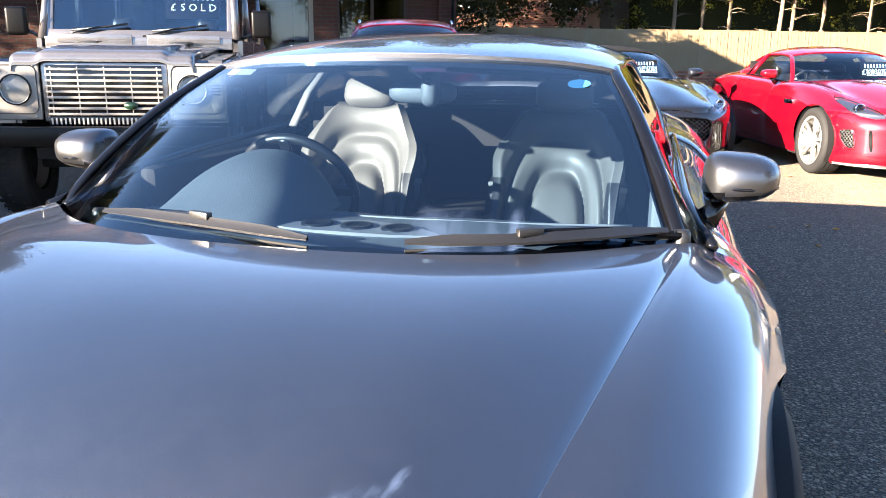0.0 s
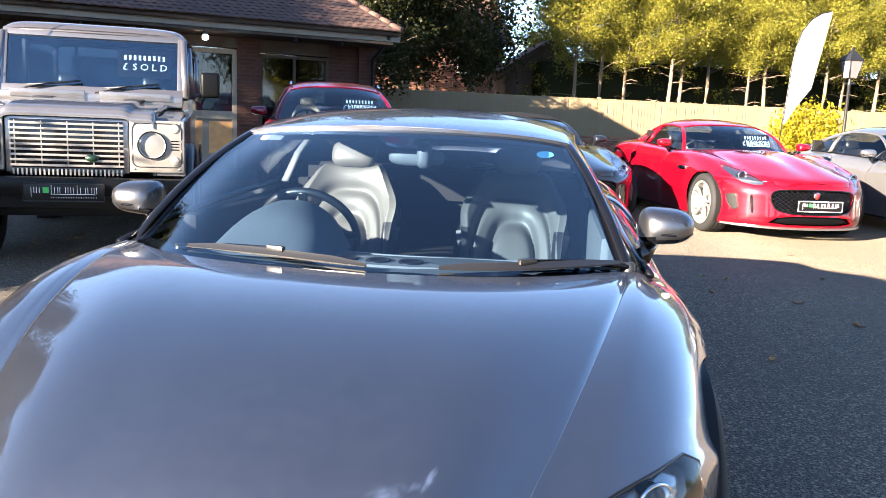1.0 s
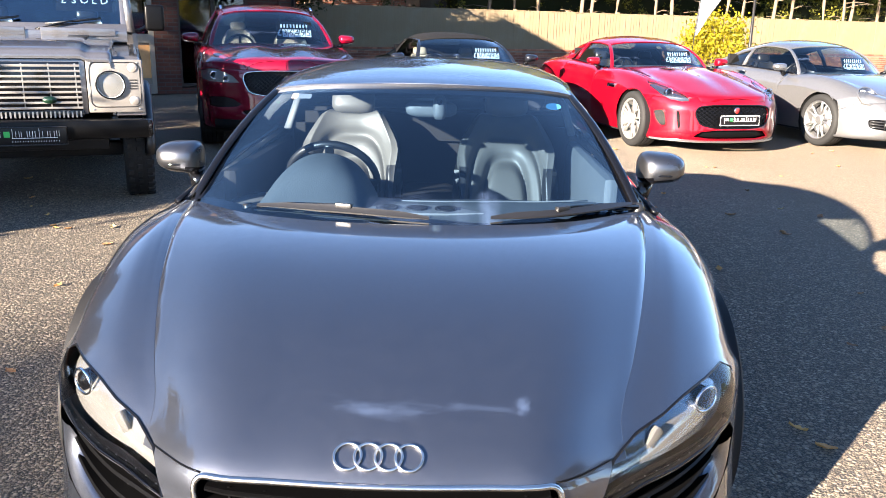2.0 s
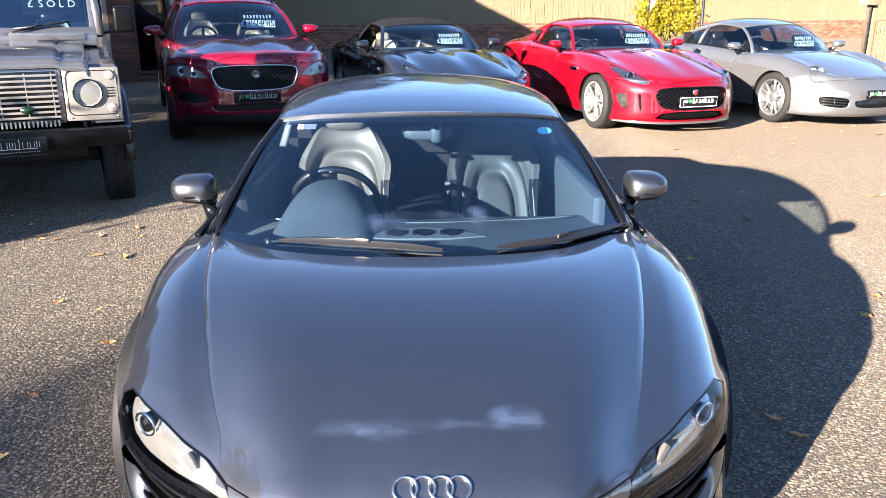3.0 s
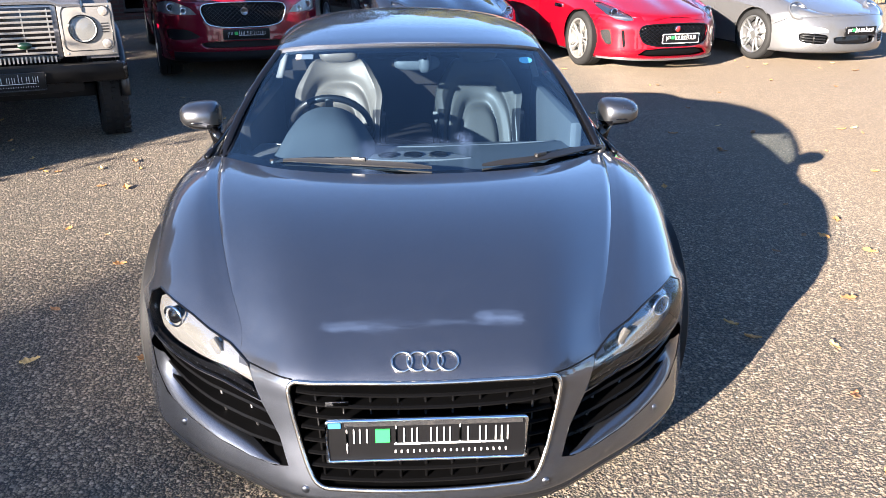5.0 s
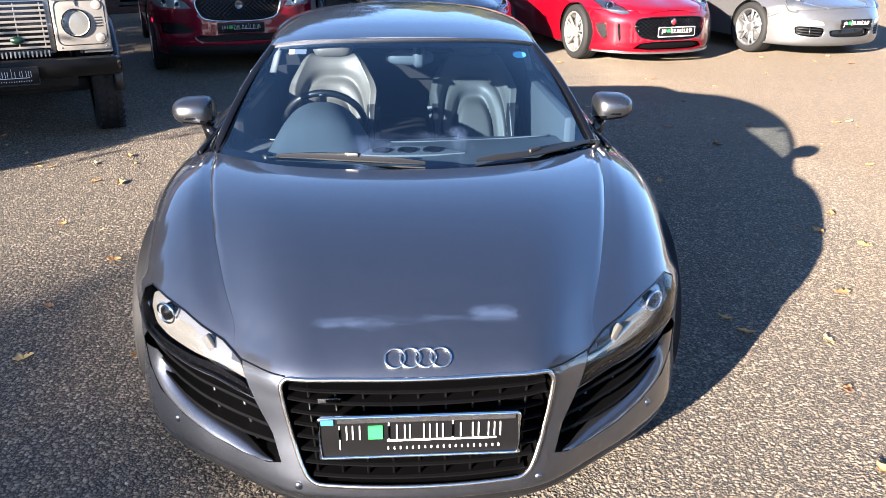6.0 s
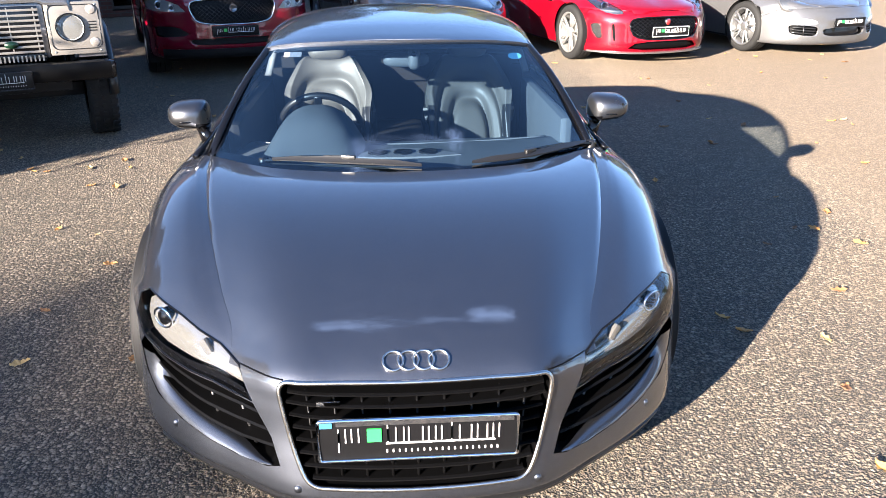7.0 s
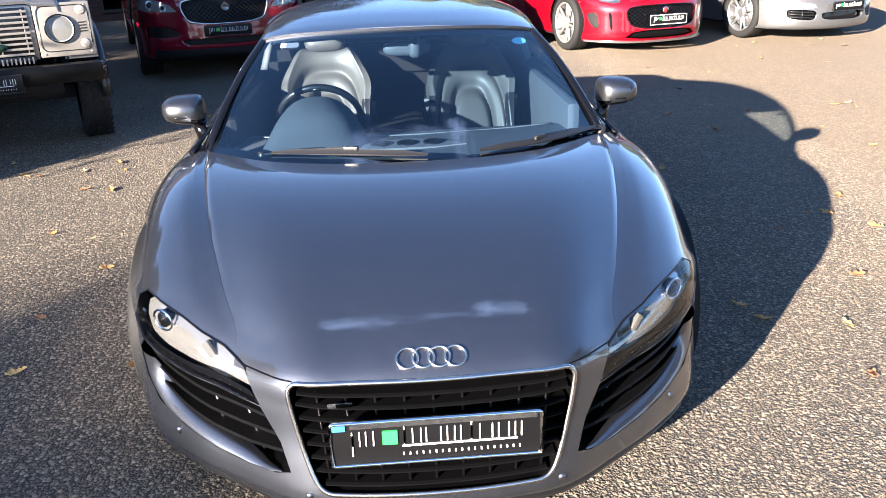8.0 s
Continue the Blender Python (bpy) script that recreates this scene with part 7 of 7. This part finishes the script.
def banner():
    r = thing("feather_banner", "tall white feather-shaped banner, grey towards its foot, leaning", "banner")
    right = [(0, 0), (.02, .9), (.02, 1.6), (.05, 2.2), (.16, 2.75), (.36, 3.1), (.62, 3.32), (.86, 3.40)]
    left = [(.86, 3.40), (.80, 2.6), (.74, 1.8), (.66, 1.15), (.30, .55), (0.02, 0)]
    for name, z0, z1, mat in (("cloth_top", .93, 4, "banner"), ("cloth_foot", -1, .93, "banner_grey")):
        bm = bmesh.new()
        rows = []
        for z in np.linspace(max(0.02, z0), min(3.39, z1), 26):
            a = np.interp(z, [q[1] for q in right], [q[0] for q in right])
            b = np.interp(z, [q[1] for q in left[::-1]], [q[0] for q in left[::-1]])
            rows.append([(a + (b - a) * t, .05 * math.sin(t * 5 + z * 1.7) * t, z) for t in np.linspace(0, 1, 9)])
        sheet(np.array(rows), (0, 5, 1), bm)
        thicken(bm, .004)
        part(name, bm, mat, r)
    bm = bmesh.new()
    tube(bm, [(a - .015, 0, z) for a, z in [(-.0, -1.81)] + right], .016, False, 8)
    part("pole", bm, "iron", r)
    bm = bmesh.new()
    box(bm, (.5, .5, .05), (0, 0, -1.81), .01)
    part("foot_plate", bm, "iron", r)
    r.matrix_basis = pose(5.36, 17.0, ground_z(17) + 1.30, 0, 3.0, 12) @ Matrix.Diagonal((.80, .8, .71, 1))


banner()


# ---- trees ----
def leaf_cloud(rng, spots, count, size, spread, flat=.8):
    """Small bent leaves scattered round the spots; gives vertices and faces."""
    n = count
    c = np.array(spots)[rng.integers(0, len(spots), n)]
    off = rng.normal(0, 1, (n, 3)) * np.array([spread, spread, spread * flat])
    c = c + off
    a = rng.normal(0, 1, (n, 3))
    a /= np.linalg.norm(a, axis=1)[:, None]
    b = np.cross(a, rng.normal(0, 1, (n, 3)))
    b /= np.linalg.norm(b, axis=1)[:, None]
    s = (size * rng.uniform(.55, 1.35, n))[:, None]
    v = np.stack([c - a * s, c + b * s * .55, c + a * s, c - b * s * .55], 1).reshape(-1, 3)
    f = np.arange(4 * n).reshape(-1, 4)
    return v, f


def crown_part(name, rng, spots, count, size, spread, mat, parent, flat=.8, label=""):
    v, f = leaf_cloud(rng, spots, count, size, spread, flat)
    me = bpy.data.meshes.new(name)
    me.from_pydata(v.tolist(), [], f.tolist())
    me.materials.append(M[mat])
    ob = new(name, me)
    ob.parent = parent
    if label:
        ob["label"] = label
    return ob


def tree(seed, height, clear, trunk_r, reach, mat, count, size, label, name="tree", twigs=0, limbs=26, group=""):
    rng = np.random.default_rng(seed)
    r = thing(name, label, "tree", group)
    bm = bmesh.new()
    bend = rng.normal(0, .04 * height / 6, (7, 2)).cumsum(0)
    axis = [Vector((bend[i][0] * (i > 0), bend[i][1] * (i > 0), height * .95 * i / 6)) for i in range(7)]
    tube(bm, axis, [trunk_r * (1 - .13 * i) for i in range(7)], False, 8)
    spots = []

    def at(z):
        k = min(5.999, z / (height * .95) * 6)
        return axis[int(k)].lerp(axis[int(k) + 1], k - int(k))
    for i in range(limbs):
        z = clear + (height - clear) * (i + rng.uniform(0, 1)) / limbs * .97
        t = rng.uniform(0, 6.28)
        f = (z - clear) / (height - clear)
        ln = reach * (1.05 - .75 * f ** 1.6) * rng.uniform(.65, 1.15) * (.55 + .45 * min(1, f * 5))
        p = at(z)
        e = p + Vector((math.cos(t) * ln, math.sin(t) * ln, ln * rng.uniform(.05, .55)))
        mid = p.lerp(e, .5) + Vector((0, 0, -.05 * ln + rng.uniform(-.06, .1)))
        tube(bm, [p, mid, e], [trunk_r * .30, trunk_r * .18, trunk_r * .06], False, 5)
        for q in np.linspace(.35, 1.05, 5):
            w = p.lerp(e, float(q))
            spots.append((w.x + rng.normal(0, .1), w.y + rng.normal(0, .1), w.z + rng.normal(0, .12)))
    part("trunk", bm, "bark", r)
    for i in range(twigs):
        z = clear * rng.uniform(.25, 1.1)
        t = rng.uniform(0, 6.28)
        p = at(z)
        ln = reach * rng.uniform(.4, 1.0)
        e = p + Vector((math.cos(t) * ln, math.sin(t) * ln, ln * rng.uniform(-.1, .35)))
        bm = bmesh.new()
        tube(bm, [p, p.lerp(e, .5) + Vector((0, 0, .06)), e], [.016, .011, .005], False, 4)
        part("bare_branch", bm, "bark", r)
    crown_part("crown", rng, spots, count, size, reach * .16, mat, r)
    return r


rng_t = random.Random(11)
kinds = [tree(s, h, c, .085, 1.15, "conifer", 20000, .036, "slim tree with a pale bare trunk and yellow-green leaves", "pollard_tree", 9, 26, "row of trees behind the fence")
         for s, h, c in ((1, 6.2, 2.85), (2, 6.7, 3.15), (3, 5.9, 2.65), (4, 7.0, 2.95))]
for i in range(24):
    k = kinds[i % 4]
    m = FENCE @ pose(.9 + i * 1.08 + rng_t.uniform(-.22, .22), 2.2 + rng_t.uniform(-.5, .5), .4, 0, 0, rng_t.uniform(0, 360))
    if i < 4:
        k.matrix_basis = m
    else:
        copy_thing(k, m)
back_kinds = [tree(s, h, 1.0, .14, 1.9, "conifer", 26000, .060, "taller broad tree with yellow-green leaves", "broad_tree", 0, 34, "taller trees behind the row") for s, h in ((21, 7.0), (22, 6.4), (23, 7.6))]
for i in range(18):
    m = FENCE @ pose(2.8 + i * 1.65 + rng_t.uniform(-.5, .5), 7.6 + rng_t.uniform(-1.2, 1.4), .3, 0, 0, rng_t.uniform(0, 360))
    if i < 3:
        back_kinds[i].matrix_basis = m
    else:
        copy_thing(back_kinds[i % 3], m)
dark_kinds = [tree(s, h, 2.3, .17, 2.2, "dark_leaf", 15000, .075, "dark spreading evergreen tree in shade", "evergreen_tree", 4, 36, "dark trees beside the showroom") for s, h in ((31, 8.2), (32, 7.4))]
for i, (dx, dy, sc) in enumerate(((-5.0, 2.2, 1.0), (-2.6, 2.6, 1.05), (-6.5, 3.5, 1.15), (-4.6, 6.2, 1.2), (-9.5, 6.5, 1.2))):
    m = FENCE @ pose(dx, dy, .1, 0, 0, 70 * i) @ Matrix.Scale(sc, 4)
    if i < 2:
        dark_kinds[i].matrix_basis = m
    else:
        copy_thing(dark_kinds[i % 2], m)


# trees across the road, seen only mirrored in the grey wing
for x, y, sc in ((10.4, -4.6, 1.1), (11.6, -1.2, 1.1)):
    copy_thing(dark_kinds[int(y) % 2], pose(x, y, 0, 0, 0, 60 * y) @ Matrix.Scale(sc, 4))
for x, y, sc in ((-4.6, 20.6, .74), (-6.4, 21.6, .72)):
    copy_thing(dark_kinds[0], pose(x, y, .2, 0, 0, 40 * x) @ Matrix.Scale(sc, 4))


def hedge(label, length, depth, height, mat, count, size, m, name="hedge", seed=7):
    r = thing(name, label, "hedge")
    rng = np.random.default_rng(seed)
    bm = bmesh.new()
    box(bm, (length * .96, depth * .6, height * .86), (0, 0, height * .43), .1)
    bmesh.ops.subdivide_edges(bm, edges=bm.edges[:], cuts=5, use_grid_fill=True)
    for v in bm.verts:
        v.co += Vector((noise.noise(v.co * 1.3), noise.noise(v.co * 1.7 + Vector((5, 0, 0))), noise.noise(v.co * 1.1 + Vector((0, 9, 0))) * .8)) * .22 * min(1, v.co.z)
    # solid lump coloured near-black for the shade deep among the leaves
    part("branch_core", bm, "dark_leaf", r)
    spots = [(rng.uniform(-.5, .5) * length, rng.uniform(-.5, .5) * depth, rng.uniform(.02, 1) * height * (1 + .08 * math.sin(i * 1.3))) for i in range(700)]
    crown_part("leaves", rng, spots, count, size, .13, mat, r)
    r.matrix_basis = m
    return r


hedge("olive sunlit hedge behind the trees", 26, 1.6, 3.7, "conifer", 30000, .06, FENCE @ pose(13, 5.0, .2), seed=8)
hedge("loose golden hedge between the trunks", 13, 1.2, 2.7, "conifer", 14000, .07, FENCE @ pose(20, 3.9, .3), seed=12)
# the last hedge is out of view, added only to block low sun on the left
hedge("unseen dark hedge added to shade the left of the yard", 6.5, 1.0, 2.5, "dark_leaf", 10000, .06, pose(-8.85, 2.2, 0, 0, 0, -42), seed=9)


def bush():
    r = thing("golden_bush", "rounded golden-yellow shrub before the fence", "shrub")
    rng = np.random.default_rng(4)
    bm = bmesh.new()
    spots = []
    for i in range(40):
        t, f = rng.uniform(0, 6.28), rng.uniform(.2, 1)
        e = Vector((math.cos(t) * .75 * f, math.sin(t) * .75 * f, .35 + 1.15 * math.sqrt(max(.05, 1 - .8 * f * f)) * rng.uniform(.55, 1)))
        tube(bm, [(0, 0, 0), e * .5 + Vector((0, 0, .1)), e], [.02, .012, .004], False, 4)
        spots += [tuple(e), tuple(e * .8), tuple(e * .6)]
    part("stems", bm, "bark", r)
    crown_part("leaves", rng, spots, 5200, .042, .13, "yellow_leaf", r)
    r.matrix_basis = pose(7.05, 20.6, ground_z(20.6) + .1) @ Matrix.Scale(1.18, 4)


bush()


# ---- buildings beyond the fence ----
def house():
    r = thing("brick_house", "red brick house with a dark tiled roof behind trees", "house")
    bm = bmesh.new()
    box(bm, (8, 6, 4.6), (0, 0, 2.3))
    part("wall", bm, "brick", r, smooth=False)
    bm = bmesh.new()
    prism(bm, [(-3.4, 4.5), (0, 7.6), (3.4, 4.5), (3.3, 4.35), (0, 7.35), (-3.3, 4.35)], (1, 2), -4.4, 4.4)
    part("roof", bm, "tile", r, smooth=False)
    bm = bmesh.new()
    prism(bm, [(-3, 4.5), (0, 7.3), (3, 4.5)], (1, 2), -3.95, 3.95)
    part("gable", bm, "brick", r, smooth=False)
    for x, z in ((-2.4, 1.5), (2.4, 1.5), (-2.4, 3.6), (2.4, 3.6)):
        w = new("window")
        w.parent = r
        bm = bmesh.new()
        box(bm, (1.3, .1, 1.15), (x, -3.0, z), .01)
        part("window_frame", bm, "white", w)
        for k in (-1, 1):
            bm = bmesh.new()
            box(bm, (.54, .03, .95), (x + k * .3, -3.05, z))
            part("pane", bm, "gloss_black", w)
    bm = bmesh.new()
    box(bm, (.9, .6, 1.8), (2.6, 0, 8.0), .02)
    part("chimney", bm, "brick", r, smooth=False)
    r.matrix_basis = FENCE @ pose(-3.2, 14.5, .1, 0, 0, 8)
    s = thing("garden_shed", "dark weatherboarded shed with a plain roof behind the fence", "shed")
    for k in range(22):
        bm = bmesh.new()
        prism(bm, [(-.02, 0), (.012, 0), (.0, .16), (-.012, .16)], (1, 2), -1.6, 1.6)
        bm.transform(pose(0, -1.3, k * .135))
        part("weatherboard", bm, "board", s, smooth=False)
    bm = bmesh.new()
    box(bm, (3.2, 2.5, 2.95), (0, -.02, 1.48))
    part("shed_body", bm, "board", s, smooth=False)
    bm = bmesh.new()
    prism(bm, [(-1.9, 2.85), (0, 4.1), (1.9, 2.85), (1.85, 2.72), (0, 3.95), (-1.85, 2.72)], (0, 2), -1.5, 1.5)
    part("shed_roof", bm, "tile", s, smooth=False)
    bm = bmesh.new()
    prism(bm, [(-1.6, 2.9), (0, 3.95), (1.6, 2.9)], (0, 2), -1.32, 1.2)
    part("shed_gable", bm, "board", s, smooth=False)
    s.matrix_basis = FENCE @ pose(1.1, 6.6, .1, 0, 0, -4)


house()

# ---- trees round the yard, out of view: they close the place, show in the paint, and some are added to block the sun ----
# those on the left, the last one too, are placed to shade the parked row
ring = [(-18.5, -1.5, 1.05), (-20.5, 3.5, 1.1), (-15.5, 2.8, .95), (-26.5, -17, .95), (-31, -20, 1.05), (-21, -31, .95), (-14, -36, .9), (-5, -38, .95), (4, -36, 1.0), (13, -33, 1.0), (21, -27, 1.05), (26, -18, 1.0), (27, -8, 1.05), (26, 2, .95), (25, 11, 1.0), (-38, -14, .9), (-30, -4, .9), (-24, 6, .95), (-15.5, 8.8, 1.0), (-18, 6.2, 1.05), (-14.5, 12.4, .95), (-19, 11, 1.1), (-13.0, .6, 1.0)]
for i, (x, y, sc) in enumerate(ring):
    copy_thing(back_kinds[i % 3] if x > -10 else dark_kinds[i % 2], pose(x, y, 0, 0, 0, 47 * i) @ Matrix.Scale(sc, 4))


# more unseen trees up-sun, set so their crowns dapple the near tarmac
for x, y, sc, k in ((-20.9, -21.55, 1.22, 1), (-22.0, -20.6, 1.16, 1), (-26.6, -27.2, 1.44, 0), (-17.6, -17.1, .86, 1)):
    copy_thing(back_kinds[k], pose(x, y, 0, 0, 0, 90 * k) @ Matrix.Scale(sc, 4))


# ---- fallen leaves ----
def leaf_litter():
    a = Mat("dead_leaf", (.35, .17, .05), .7)
    a.set("Base Color", a.ramp(a.rand(), (0, (.16, .075, .03)), (.45, (.36, .17, .045)), (.8, (.46, .25, .06)), (1, (.33, .25, .11))))
    a.bump(a.noise(90, 4), .5, .002)
    meshes = []
    for s in range(4):
        rng = random.Random(s)
        bm = bmesh.new()
        n = 9
        left, right, mid = [], [], []
        for i in range(n):
            t = i / (n - 1)
            w = .022 * math.sin(math.pi * t ** .8) * (1 + .35 * math.cos(i * 2.4 + s)) + .0006
            z = .006 + .012 * (t - .5) ** 2 * 4 * rng.uniform(.4, 1)
            mid.append(bm.verts.new((.004 * math.sin(t * 3 + s), -.04 + .08 * t, z - .002)))
            left.append(bm.verts.new((-w, -.04 + .08 * t, z + .010 * rng.uniform(.2, 1))))
            right.append(bm.verts.new((w, -.04 + .08 * t, z + .010 * rng.uniform(.2, 1))))
        for i in range(n - 1):
            bm.faces.new((left[i], left[i + 1], mid[i + 1], mid[i]))
            bm.faces.new((mid[i], mid[i + 1], right[i + 1], right[i]))
        me = bpy.data.meshes.new("fallen_leaf")
        bm.to_mesh(me)
        bm.free()
        me.materials.append(a.m)
        meshes.append(me)
    rng = random.Random(77)
    spots = [(-1.67, 1.65), (-1.58, 1.16), (1.67, .73), (-2.58, 4.03), (-1.77, 2.66), (2.42, 2.42), (2.04, 2.2), (2.64, 2.69), (4.1, 5.12), (2.9, 5.28), (2.03, 5.78), (2.6, 4.4), (1.8, 3.43), (-2.93, 4.43), (-2.3, 4.1), (-2.1, 4.3), (-1.95, 3.6), (-1.55, 2.2),
             (-2.0, 4.09), (-2.68, 4.05), (-2.03, 2.77), (2.31, 2.44), (2.47, 3.01), (2.59, 4.45), (2.87, 6.03), (2.56, 2.17), (2.11, 1.58), (-1.13, 1.16), (3.5, 3.74), (3.45, 4.36), (2.38, 5.0), (3.11, 5.02)]
    while len(spots) < 150:
        x, y = rng.uniform(-6, 8), rng.uniform(-.8, 9)
        if not (-1.05 < x < 1.05 and -.1 < y < 4.5):
            spots.append((x, y))
    for i, (x, y) in enumerate(spots):
        o = new("fallen_leaf", meshes[i % 4])
        tagged(o, "curled brown and yellow dead leaf on tarmac", "leaf", "fallen leaves")
        s = rng.uniform(.5, 1.05)
        o.matrix_basis = pose(x, y, ground_z(y) + .001, rng.uniform(-9, 9), rng.uniform(-9, 9), rng.uniform(0, 360)) @ Matrix.Scale(s, 4)


leaf_litter()
